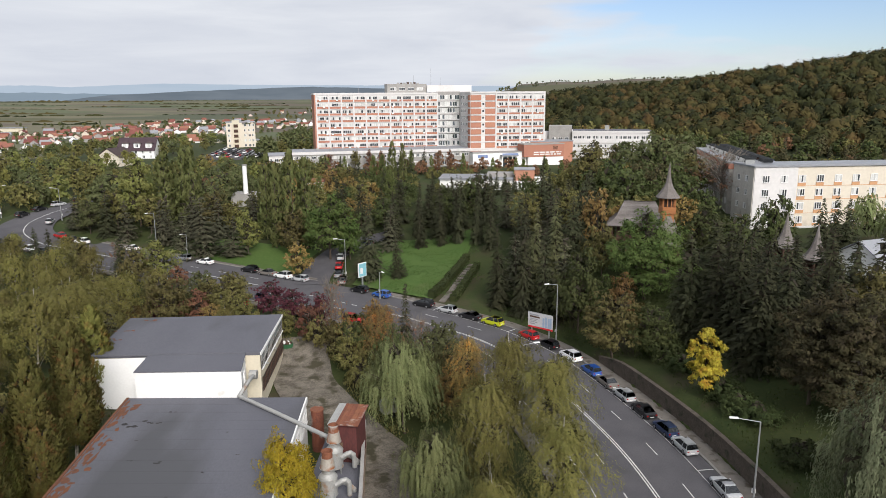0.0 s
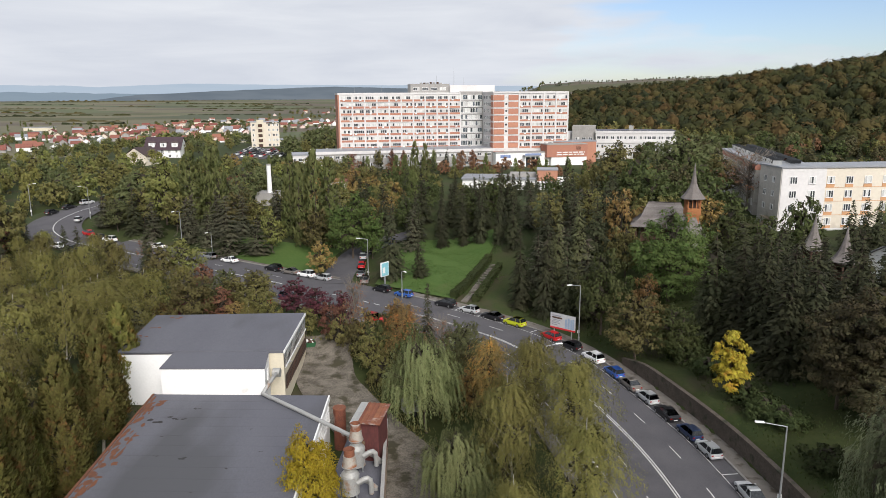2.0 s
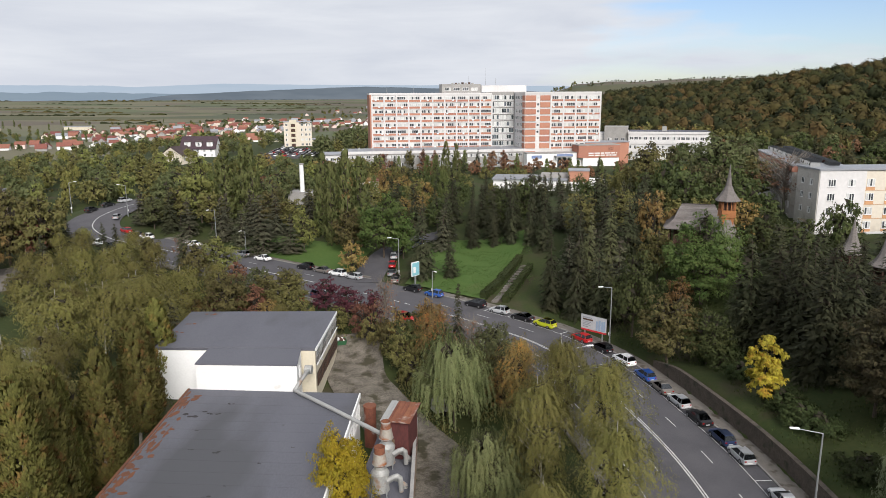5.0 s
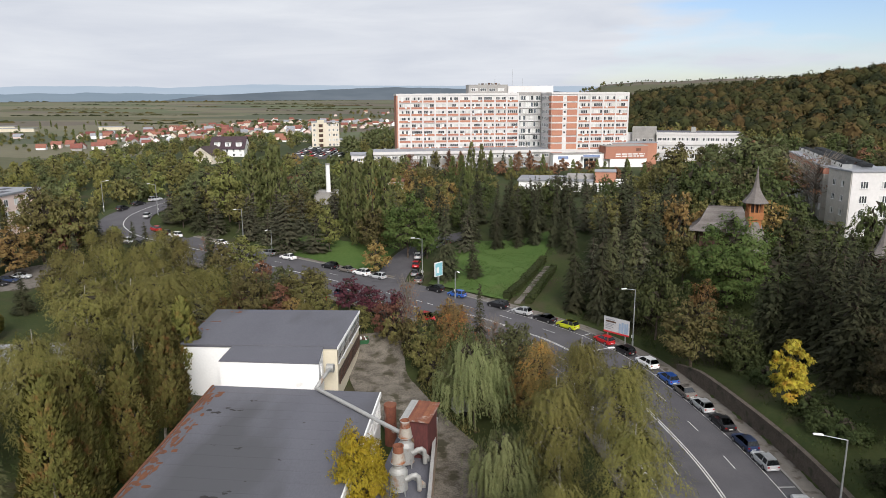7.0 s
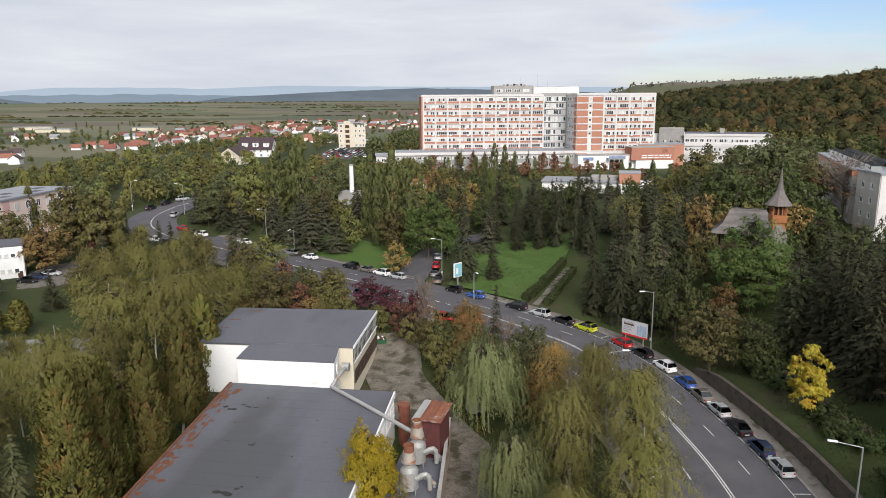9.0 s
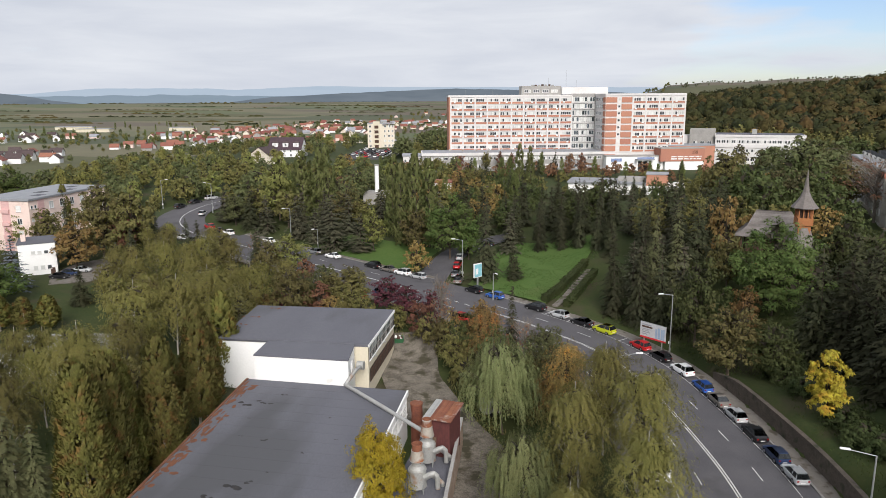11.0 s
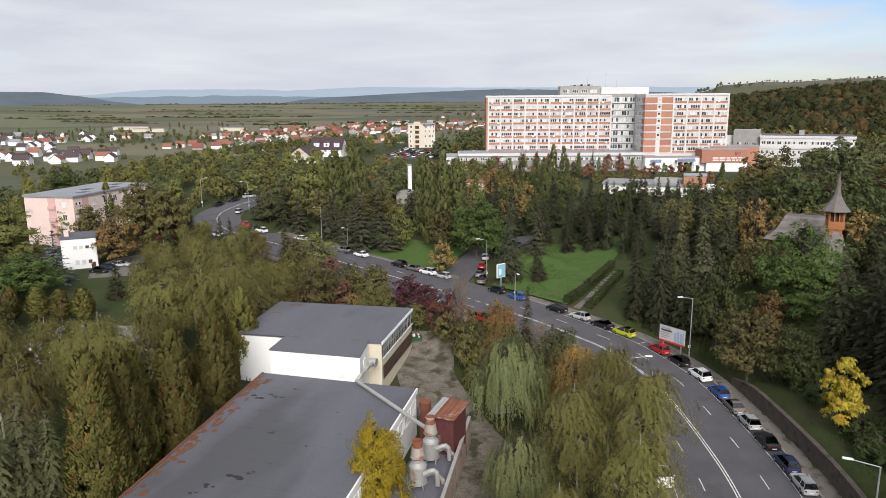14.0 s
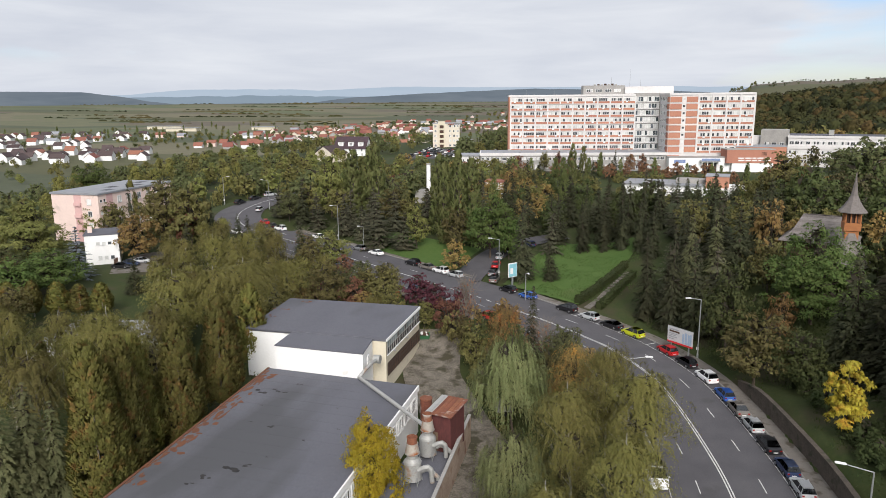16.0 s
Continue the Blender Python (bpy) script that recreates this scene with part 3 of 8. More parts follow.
def build_works():
    """The low workshop with a felt roof and the white hall behind it."""
    ws = thing("workshop", pose(0, 0, 0), "low workshop with grey felt roof and rusty gutter edge", "building")
    out = [(-40.2, 83.7), (-36.2, 36.0), (-15.2, 36.0), (-17.5, 83.7)]
    part("wall", prism([(x * 0.992 - 0.2, y - 0.15) for x, y in out], -4.6, 2.35), M["white"], ws)
    part("roof", prism(out, 2.45, 2.8), M["felt"], ws)
    # white fascia on the yard side, with the row of windows under it
    bm = bmesh.new()
    add_box(bm, -0.06, 0.12, 0, 47.8, 2.15, 2.84)
    f = part("fascia", bm, M["white"], ws)
    f.matrix_basis = pose(-15.2, 36.0, 0, 0, 0, math.degrees(math.atan2(2.3, 47.7)))
    for k in range(16):
        s = 1.8 + k * 2.9
        window(f, 0.1, s, 1.0, 2.3, 1.7, 4, side=(0, 1))
    # rust and moss in drifts along the left gutter
    rnd = random.Random(4)
    for k in range(150):
        y = 37 + 46 * rnd.random() ** 0.8
        x = -36.2 - (y - 36.0) * 4.0 / 47.7
        if noise.noise((y * 0.21, 3.1, 0)) < -0.22:
            continue
        n = 9
        w, l = 0.16 + 0.75 * rnd.random() ** 2, 0.2 + 1.0 * rnd.random() ** 2
        x += 1.5 * rnd.random() ** 2.2
        ring = [(x + 0.20 + w * (0.5 + 0.5 * math.cos(a)) * (0.7 + 0.5 * rnd.random()), y + l * math.sin(a) * (0.7 + 0.5 * rnd.random()))
                for a in [2 * math.pi * i / n for i in range(n)]]
        part("moss_drift", prism(ring, 2.801, 2.815 + 0.02 * rnd.random()), M["moss"], ws)
    e = part("gutter_edge", box(-0.14, 0.16, 0, 47.9, 2.40, 2.88), M["moss"], ws, "rusty sheet gutter edge")
    e.matrix_basis = pose(-36.2, 36.0, 0, 0, 0, math.degrees(math.atan2(4.0, 47.7)))
    # dark bitumen patches
    for px, py, s in ((-36.5, 76.1, 0.9), (-35.2, 77.0, 0.6), (-33.8, 76.5, 0.5), (-30.1, 67.5, 0.5), (-33.0, 79.4, 0.45), (-34.2, 72.2, 0.25), (-28.6, 57.6, 1.0),
                      (-27.8, 58.6, 0.6), (-31.2, 55.8, 0.6), (-30.3, 55.2, 0.5), (-31.0, 54.0, 0.5), (-33.1, 67.8, 0.3), (-24.5, 65.4, 0.25), (-24.8, 74.2, 0.2), (-22.1, 69.0, 0.2), (-26.5, 60.9, 0.2)):
        for k in range(3):
            n = 8
            cx, cy = px + rnd.uniform(-1, 1) * s, py + rnd.uniform(-1, 1) * s * 0.5
            ring = [(cx + s * 0.6 * math.cos(a) * rnd.uniform(0.5, 1), cy + s * 0.4 * math.sin(a) * rnd.uniform(0.5, 1)) for a in [2 * math.pi * i / n for i in range(n)]]
            part("bitumen_patch", prism(ring, 2.801, 2.806 + 0.004 * k), M["patch"], ws)
    # felt seams
    for k in range(20):
        y = 38.0 + k * 2.3
        xl = -36.2 - (y - 36) * 4.0 / 47.7
        xr = -15.2 - (y - 36) * 2.3 / 47.7
        part("felt_seam", box(xl + 0.3, xr - 0.2, y, y + 0.1, 2.801, 2.812), M["felt"], ws)

    hall = thing("hall", pose(0, 0, 0), "two-storey cream and white hall with grey felt roof", "building")
    main = [(-25.0, 91.0), (-25.9, 108.2), (-49.5, 106.6), (-47.6, 90.0)]
    part("wall", prism([(x + (0.12 if x < -40 else -0.12), y + (0.1 if y < 95 else -0.1)) for x, y in main], -4.6, 5.7), M["cream"], hall)
    part("roof", prism(main, 5.75, 6.17), M["felt"], hall)
    part("gable_wall", prism([(-40.0, 90.30), (-40.0, 90.42), (-47.7, 89.95), (-47.7, 89.85)], -4.6, 5.7), M["white"], hall)
    fore = [(-25.9, 84.7), (-27.0, 90.6), (-39.9, 90.1), (-39.4, 84.4)]
    part("front_wall", prism(fore, -4.6, 5.95), M["white"], hall)
    part("front_roof", prism([(-25.85, 84.62), (-26.95, 90.7), (-39.95, 90.2), (-39.45, 84.32)], 5.96, 6.1), M["felt"], hall)
    part("roof_edge", prism([(-27.0, 90.72), (-26.9, 90.9), (-47.6, 89.95), (-47.6, 89.8)], 6.02, 6.24), M["felt"], hall)
    for x, y, s in ((-45.5, 105.2, 0.9), (-47.4, 100.5, 0.8), (-47.0, 96.5, 0.6)):
        for k in range(5):
            cx, cy = x + random.uniform(-1.6, 1.6), y + random.uniform(-0.7, 0.7)
            ring = [(cx + s * 0.5 * math.cos(q) * random.uniform(0.5, 1), cy + s * 0.25 * math.sin(q) * random.uniform(0.5, 1)) for q in [2 * math.pi * n / 8 for n in range(8)]]
            part("moss_drift", prism(ring, 6.171, 6.18 + 0.004 * k), M["moss"], hall)
    # long side with upper glazing and the dark lower band
    n = 17.2
    side = part("side_fascia", box(-0.05, 0.12, 0, n, 5.72, 6.14), M["white"], hall)
    side.matrix_basis = pose(-25.0, 91.0, 0, 0, 0, math.degrees(math.atan2(0.9, 17.2)))
    # flat near-black sheet standing in for the unlit depth behind the panes
    part("glazing_recess", box(-0.08, 0.0, 0.35, n - 0.3, 3.6, 5.72), M["patch"], side, "flat dark panel for the unlit depth behind the glazing strip")
    rg = random.Random(31)
    pitch = (n - 0.7) / 18
    for k in range(18):
        y0 = 0.4 + pitch * k
        part("mullion", box(-0.02, 0.06, y0 - 0.022, y0 + 0.022, 3.6, 5.72), M["concrete"], side)
        if rg.random() < 0.6:
            part("pane", box(0.0, 0.03, y0 + 0.05, y0 + pitch - 0.05, 4.75, 5.68), M["paleglass"], side, "hazy pale upper pane")
        if rg.random() < 0.7:
            part("pane", box(0.0, 0.03, y0 + 0.05, y0 + pitch - 0.05, 3.66, 4.65), M["glass"], side)
    part("transom", box(-0.02, 0.06, 0.4, n - 0.3, 4.67, 4.73), M["concrete"], side)
    part("window_sill", box(-0.02, 0.14, 0.3, n - 0.25, 3.5, 3.6), M["white"], side)
    part("lower_band", box(-0.02, 0.05, 0.5, n - 0.4, 0.3, 2.3), M["brokenglass"], side, "dark broken lower glazing")
    for k in range(17):
        part("mullion", box(0.03, 0.11, 0.7 + k * 0.98, 0.76 + k * 0.98, 0.3, 2.3), M["darktimber"], side)
    for z in (0.95, 1.62):
        part("transom", box(0.03, 0.10, 0.5, n - 0.4, z, z + 0.05), M["darktimber"], side)
    for y, z in ((3.1, 3.2), (9.4, 3.15)):
        part("wall_lamp", box(0.05, 0.35, y, y + 0.3, z, z + 0.2, 0.04), M["galv"], side)
    window(hall, -26.36, 87.5, 4.1, 1.1, 1.3, 2, side=(-0.183, 0.983))

    # yard annexe with parapet wall
    an = thing("yard_annexe", pose(0, 0, 0), "narrow annexe with dark felt roof and stained parapet", "building")
    poly = [(-15.4, 50), (-7.7, 50), (-10.3, 82.5), (-14.6, 79.0)]
    part("wall", prism(poly, -4.6, -1.15), M["cream"], an)
    part("roof", prism([(x * 0.995, y) for x, y in poly], -1.14, -0.9), M["felt"], an)
    w = part("parapet", box(-0.15, 0.15, 0, 32.6, -4.6, 0.15), M["rust_wall"], an)
    part("coping", box(-0.2, 0.2, 0, 32.6, 0.15, 0.27), M["concrete"], w, "pale concrete coping")
    w.matrix_basis = pose(-7.35, 50, 0, 0, 0, math.degrees(math.atan2(2.7, 32.5)))

    sh = thing("tin_shed", pose(-11.1, 75.9, 0, 0, 0, -9), "small red shed with rusty corrugated sheet roof", "shed")
    part("wall", box(-1.45, 1.45, -1.9, 1.9, -0.92, 3.75), M["redpaint"], sh)
    for k in range(12):
        bm = box(-1.8 + k * 0.30, -1.8 + k * 0.30 + 0.285, -2.4, 2.4, 0, 0.06 + 0.04 * (k % 2))
        o = part("roof_sheet", bm, M["galv"] if k < 3 else M["rust"], sh)
        o.matrix_basis = pose(0, 0, 4.05, 5, 0, 0)
    part("door", box(-1.2, -0.2, -1.96, -1.9, -0.9, 1.5), M["timberdull"], sh, "weathered brown plank door")

    tk = thing("rusty_tank", pose(-16.0, 82.5, -4.0), "upright rusty steel tank", "tank")
    part("shell", tube((0, 0, 0), (0, 0, 5.7), 0.78, None, 18), M["rust"], tk, smooth=False)
    part("rim", tube((0, 0, 5.6), (0, 0, 5.78), 0.84, None, 18), M["rust"], tk)


M["rust_wall"] = material("stained_brick_wall", (0.42, 0.33, 0.26), (0.30, 0.22, 0.17), 0.5, 0.9, 8, 0.3, stain=(0.22, 0.12, 0.08), stain_scale=0.4, stain_at=0.55)
M["timberdull"] = material("weathered_plank", (0.17, 0.115, 0.075), (0.12, 0.085, 0.06), 1.2, 0.85, 6, stretch=(4, 4, 0.5))
M["paleglass"] = material("hazy_pane", (0.16, 0.20, 0.21), (0.26, 0.30, 0.30), 0.8, 0.2, spec=0.5, obj=0.35)
M["brokenglass"] = material("sooty_pane", (0.035, 0.028, 0.024), (0.070, 0.052, 0.044), 1.1, 0.5, obj=0.2)
M["redpaint"] = material("faded_red_paint", (0.12, 0.038, 0.035), (0.075, 0.028, 0.027), 0.8, 0.8, stretch=(1, 1, 0.3))
build_works()


def build_cyclones():
    """Two galvanised dust cyclones with stacks, elbows and the long duct over the roof."""
    for cx, cy, top in ((-12.3, 72.3, 4.5), (-12.1, 66.6, 4.4)):
        root = thing("dust_cyclone", pose(cx, cy, 0), "galvanised dust cyclone with rusty exhaust pipe", "extractor", "dust cyclones")
        def turned(prof):
            return loft([[(r * math.cos(2 * math.pi * k / 24), r * math.sin(2 * math.pi * k / 24), z) for k in range(24)] for r, z in prof])[0]
        part("body", turned([(0.05, -0.62), (0.55, -0.6), (0.96, -0.45), (0.97, 1.55), (0.90, 1.75), (0.62, 2.05)]), M["galv"], root, smooth=False)
        part("neck", turned([(0.62, 2.05), (0.60, 2.35), (0.66, 2.45)]), M["galv"], root)
        part("drum", turned([(0.66, 2.45), (0.80, 2.62), (0.78, 2.75), (0.60, 3.75)]), M["stackrust"], root, "rust-streaked conical drum")
        part("exhaust_pipe", turned([(0.56, 3.75), (0.55, top), (0.60, top), (0.60, top + 0.1), (0.50, top + 0.1), (0.48, 3.3)]), M["rust"], root, "rusty open exhaust pipe")
        for z, r in ((-0.43, 1.0), (0.45, 0.985), (1.52, 1.0), (2.60, 0.83), (3.72, 0.64)):
            part("flange", tube((0, 0, z), (0, 0, z + 0.06), r, None, 24), M["galv"] if z < 3 else M["stackrust"], root)
        for path, rad in (([(0.8, -0.5, 0.9), (1.45, -0.35, 1.25), (1.85, -0.2, 1.3), (2.15, -0.1, 1.0), (2.2, 0.0, 0.3), (2.2, 0.1, -0.6)], 0.27),
                          ([(0.7, 0.7, 0.1), (1.3, 1.0, 0.35), (1.8, 1.1, 0.1), (2.3, 1.2, -0.4), (2.5, 1.25, -0.6), (2.5, 1.25, -0.95)], 0.25)):
            for a, b in zip(path, path[1:]):
                part("elbow_duct", tube(a, b, rad, None, 12), M["galv"], root)
            for p in path[1:-1]:
                bm = bmesh.new()
                bmesh.ops.create_icosphere(bm, subdivisions=2, radius=rad * 1.03, matrix=Matrix.Translation(p))
                part("duct_joint", bm, M["galv"], root)
        for k in range(4):
            a, b = math.pi / 4 + k * math.pi / 2, math.pi / 4 + (k + 1) * math.pi / 2
            part("leg", tube((1.15 * math.cos(a), 1.15 * math.sin(a), -1.0), (1.02 * math.cos(a), 1.02 * math.sin(a), 0.1), 0.06, None, 6), M["steel"], root)
            part("brace", tube((1.12 * math.cos(a), 1.12 * math.sin(a), -0.85), (1.05 * math.cos(b), 1.05 * math.sin(b), -0.3), 0.035, None, 5), M["steel"], root)
    duct = thing("roof_duct", pose(0, 0, 0), "long galvanised duct crossing the felt roof", "duct")
    path = [(-25.3, 88.2, 4.0), (-25.2, 85.6, 4.3), (-25.5, 84.2, 3.8), (-25.9, 83.3, 3.17), (-20.2, 78.5, 3.17), (-12.9, 72.8, 2.8)]
    for a, b in zip(path, path[1:]):
        part("duct_run", tube(a, b, 0.25, None, 14), M["galv"], duct)
    for p in path[1:-1]:
        bm = bmesh.new()
        bmesh.ops.create_icosphere(bm, subdivisions=2, radius=0.256, matrix=Matrix.Translation(p))
        part("elbow", bm, M["galv"], duct)
    for k in range(3):
        p = Vector(path[3]).lerp(Vector(path[4]), 0.2 + 0.3 * k)
        part("strut", tube((p.x, p.y, 2.8), (p.x, p.y, p.z - 0.25), 0.05, None, 6), M["steel"], duct)
    part("fan_housing", tube((-25.9, 88.4, 4.0), (-24.9, 88.4, 4.0), 0.6, None, 16), M["galv"], duct)


M["stackrust"] = material("rusted_galvanised", (0.42, 0.39, 0.34), (0.34, 0.30, 0.26), 0.8, 0.6, 6, metal=0.2, stain=(0.30, 0.115, 0.05), stain_scale=0.7, stain_at=0.45)
build_cyclones()


def build_hospital():
    A = pose(-54.5, 306, 0, 0, 0, 14)
    root = thing("hospital", A, "nine-storey hospital with brick spandrels and white concrete frame", "hospital")
    rows = [19.75 + 2.87 * k for k in range(8)]
    # left block
    part("wall", box(0.9, 54.0, 0.25, 15, 10, 41.2), M["panel"], root)
    part("end_wall", box(0, 0.9, 0, 15, 10, 41.2), M["brick"], root, "brick end wall")
    part("parapet", box(-0.1, 54.0, -0.1, 15.1, 41.2, 42.0), M["panel"], root)
    bay = 53.1 / 10
    for i in range(11):
        x = 0.9 + bay * i
        part("pilaster", box(x - 0.28, x + 0.28, -0.15, 0.25, 17.3, 41.2), M["panel"], root)
    for j, z in enumerate(rows):
        for i in range(10):
            x = 0.9 + bay * (i + 0.5)
            window(root, x, 0.15, z, bay - 0.75, 1.35, 5, sill=False)
            me = shared(("spandrel", "l"), lambda: spandrel_mesh(bay - 0.56, 0.86))
            o = new("spandrel", me)
            o.parent = root
            o.matrix_basis = Matrix.Translation((x, 0.05, z - 1.18))
            if random.random() < 0.35:
                o = new("air_conditioner", shared("aircon", aircon_mesh))
                o.parent = root
                o.matrix_basis = Matrix.Translation((x + random.uniform(-1.8, 1.8), -0.1, z - 0.95))
    for z in rows:
        part("floor_band", box(0.9, 54.0, -0.12, 0.24, z - 1.85, z - 1.62), M["panel"], root)
    # recessed glazed stair
    part("stair_wall", box(54.0, 64.4, 0.9, 12, 10, 42.4), M["concrete"], root)
    for z in rows:
        for k in range(3):
            window(root, 55.8 + 3.4 * k, 0.8, z + 0.1, 3.2, 2.0, 3, sill=False, glass="stairglass")
        part("stair_slab", box(54.0, 64.3, 0.3, 0.9, z - 1.35, z - 1.0), M["panel"], root)
    # forward block
    part("wall", box(64.6, 98.3, -15.8, 1.5, 10, 41.4), M["panel"], root)
    part("parapet", box(64.3, 98.5, -16.15, 1.6, 41.4, 42.2), M["panel"], root)
    for z in rows:
        zb = z - 0.15
        for a, b in ((64.7, 69.3), (71.2, 75.6)):
            o = part("brick_panel", box(a, b, -16.05, -15.7, zb - 1.12, zb + 1.02), M["brick"], root)
        part("floor_band", box(64.5, 98.2, -16.0, -15.75, z - 1.85, z - 1.6), M["panel"], root)
        window(root, 70.25, -15.8, z, 1.0, 1.0, 1, sill=False)
        part("return_panel", box(64.35, 64.6, -15.7, -12.4, zb - 1.12, zb + 1.02), M["brick"], root)
        for k in range(4):
            window(root, 64.5, -10.9 + k * 2.9, z, 2.5, 1.5, 3, side=(0, -1), sill=False)
    part("brick_foot", box(64.6, 69.4, -16.02, -15.7, 11, 17.2), M["brick"], root)
    bay = 22.2 / 4
    for z in rows:
        for i in range(4):
            x = 76.0 + bay * (i + 0.5)
            window(root, x, -15.85, z, bay - 0.8, 1.45, 5, sill=False)
            o = new("spandrel", shared(("spandrel", "r"), lambda: spandrel_mesh(bay - 0.6, 0.75)))
            o.parent = root
            o.matrix_basis = Matrix.Translation((x, -15.95, z - 1.17))
            if random.random() < 0.4:
                o = new("air_conditioner", shared("aircon", aircon_mesh))
                o.parent = root
                o.matrix_basis = Matrix.Translation((x + random.uniform(-1.8, 1.8), -16.1, z - 0.95))
    for i in range(5):
        x = 76.0 + bay * i
        part("pilaster", box(x - 0.3, x + 0.3, -16.12, -15.8, 17.5, 41.4), M["panel"], root)
    # roof houses
    part("roof_house", box(32.4, 50.0, 4.5, 12, 42.0, 45.8), M["concrete"], root, "grey rooftop plant room")
    part("roof_house", box(50.0, 70.5, 3.0, 11, 42.2, 45.2), M["panel"], root, "cream rooftop plant room")
    for k in range(4):
        window(root, 35.0 + 4.0 * k, 4.5, 43.6, 2.8, 1.3, 3, sill=False)
    for k in range(7):
        h = 0.7 + 0.5 * random.random()
        part("vent_hood", box(37 + k * 1.5, 38 + k * 1.5, 6, 7, 45.8, 45.8 + h * 0.7, 0.1), M["darktimber"] if k % 2 else M["galv"], root)
    for x, y, z0, z1 in ((44.5, 6, 45.8, 49.5), (52.2, 5, 45.2, 52.5), (57, 6, 45.2, 48.5), (20, 7, 42, 45.0), (8, 7, 42, 44.2)):
        part("aerial", tube((x, y, z0), (x, y, z1), 0.06, 0.03, 5), M["steel"], root)
    # podium
    pd = thing("podium", A, "long low white podium with dark window strip", "building")
    part("wall", box(-12, 64.2, -17.5, -1.0, 10, 17.4), M["concrete"], pd)
    part("fascia", box(-12.3, 64.4, -17.9, -0.9, 17.4, 18.5), M["panel"], pd)
    part("roof", box(-11.8, 64.0, -17.5, -1.2, 18.5, 18.62), M["greyroof"], pd)
    for k in range(36):
        window(pd, -10.5 + k * 2.08, -17.5, 16.1, 1.7, 1.2, 2, sill=False)
    for k in range(18):
        window(pd, -9.0 + k * 4.1, -17.5, 12.8, 1.6, 1.6, 2, sill=False)
    for k in range(12):
        part("roof_vent", box(-6 + k * 5.6, -5.2 + k * 5.6, -9, -8.2, 18.62, 19.4, 0.1), M["galv"], pd)
    low = thing("podium_wing", A, "lower flat-roofed grey wing", "building")
    part("wall", box(-20, -12.4, -14, -2, 10, 17.0), M["panel"], low)
    part("roof", box(-20.4, -12.45, -14.4, -1.6, 17.0, 17.5), M["greyroof"], low)
    for k in range(4):
        window(low, -18.8 + k * 1.8, -14.0, 15.2, 1.5, 1.2, 2, sill=False)
    # entrance pavilion and brick hall
    en = thing("entrance_pavilion", A, "white rendered entrance pavilion with steps", "building")
    part("wall", box(64.0, 88.0, -22.0, -16.2, 9.5, 16.6), M["white"], en)
    part("roof", box(63.8, 88.2, -22.2, -16.2, 16.6, 17.0), M["concrete"], en)
    part("porch_roof", box(76.0, 83.5, -24.5, -22.0, 15.2, 15.7), M["greyroof"], en)
    for k in range(4):
        part("column", box(76.3 + 2.2 * k, 76.6 + 2.2 * k, -24.3, -24.0, 10.2, 15.2), M["white"], en)
    part("glazed_door", box(77.0, 82.8, -22.08, -22.0, 10.9, 14.6), M["glass"], en)
    for k in range(4):
        part("step", box(75.8, 83.8, -26.4 + 0.4 * k, -22.0, 9.4, 9.9 + 0.22 * k), M["concrete"], en)
    part("sign_board", box(66.0, 70.5, -22.1, -22.0, 14.6, 15.9), M["signblue"], en, "blue lettered board")
    for k in range(2):
        window(en, 72.5 + 1.9 * k, -22.0, 13.2, 1.2, 1.2, 2)
    part("porch_sign", box(76.2, 83.3, -24.6, -24.5, 15.7, 16.5), M["signblue"], en)
    br = thing("brick_hall", A, "orange brick hall with white lettering band", "building")
    part("wall", box(86.0, 104.5, -24.0, -16.3, 14.6, 19.8), M["brick"], br)
    part("roof", box(85.9, 104.6, -24.1, -16.2, 19.8, 20.1), M["concrete"], br)
    part("base", box(88.2, 104.3, -23.8, -16.4, 9.4, 14.6), M["white"], br)
    part("rear_wall", box(92, 112, -16.2, -8, 10, 20.4), M["brick"], br)
    part("rear_roof", box(91.8, 112.2, -16.4, -7.8, 20.4, 20.9), M["greyroof"], br)
    for row, zz in enumerate((16.3, 15.4)):
        x = 90.5
        while x < 103.0:
            l = random.uniform(0.9, 2.4)
            part("lettering_bar", box(x, min(x + l, 103.2), -24.06, -24.0, zz, zz + 0.5), M["frame"], br)
            x += l + 0.45
    for k in range(5):
        part("fluting", box(99.4 + 0.45 * k, 99.6 + 0.45 * k, -24.05, -24.0, 17.6, 19.0), M["darktimber"], br)


def spandrel_mesh(w, h):
    bm = box(-w / 2, w / 2, -0.08, 0.12, -h / 2, h / 2)
    me = bpy.data.meshes.new("spandrel")
    bm.to_mesh(me)
    bm.free()
    me.materials.append(M["brick"])
    return me


def aircon_mesh():
    bm = box(-0.42, 0.42, -0.32, 0.0, -0.3, 0.3, 0.03)
    add_tube(bm, (0.1, -0.33, 0), (0.1, -0.3, 0), 0.22, None, 10)
    me = bpy.data.meshes.new("air_conditioner")
    bm.to_mesh(me)
    bm.free()
    me.materials.append(M["frame"])
    return me


M["stairglass"] = material("stair_glazing", (0.045, 0.060, 0.068), (0.11, 0.13, 0.14), 0.3, 0.15, obj=0.7, spec=0.5)
M["signblue"] = material("blue_sign", (0.10, 0.16, 0.36), (0.3, 0.36, 0.5), 2.0, 0.6)
build_hospital()


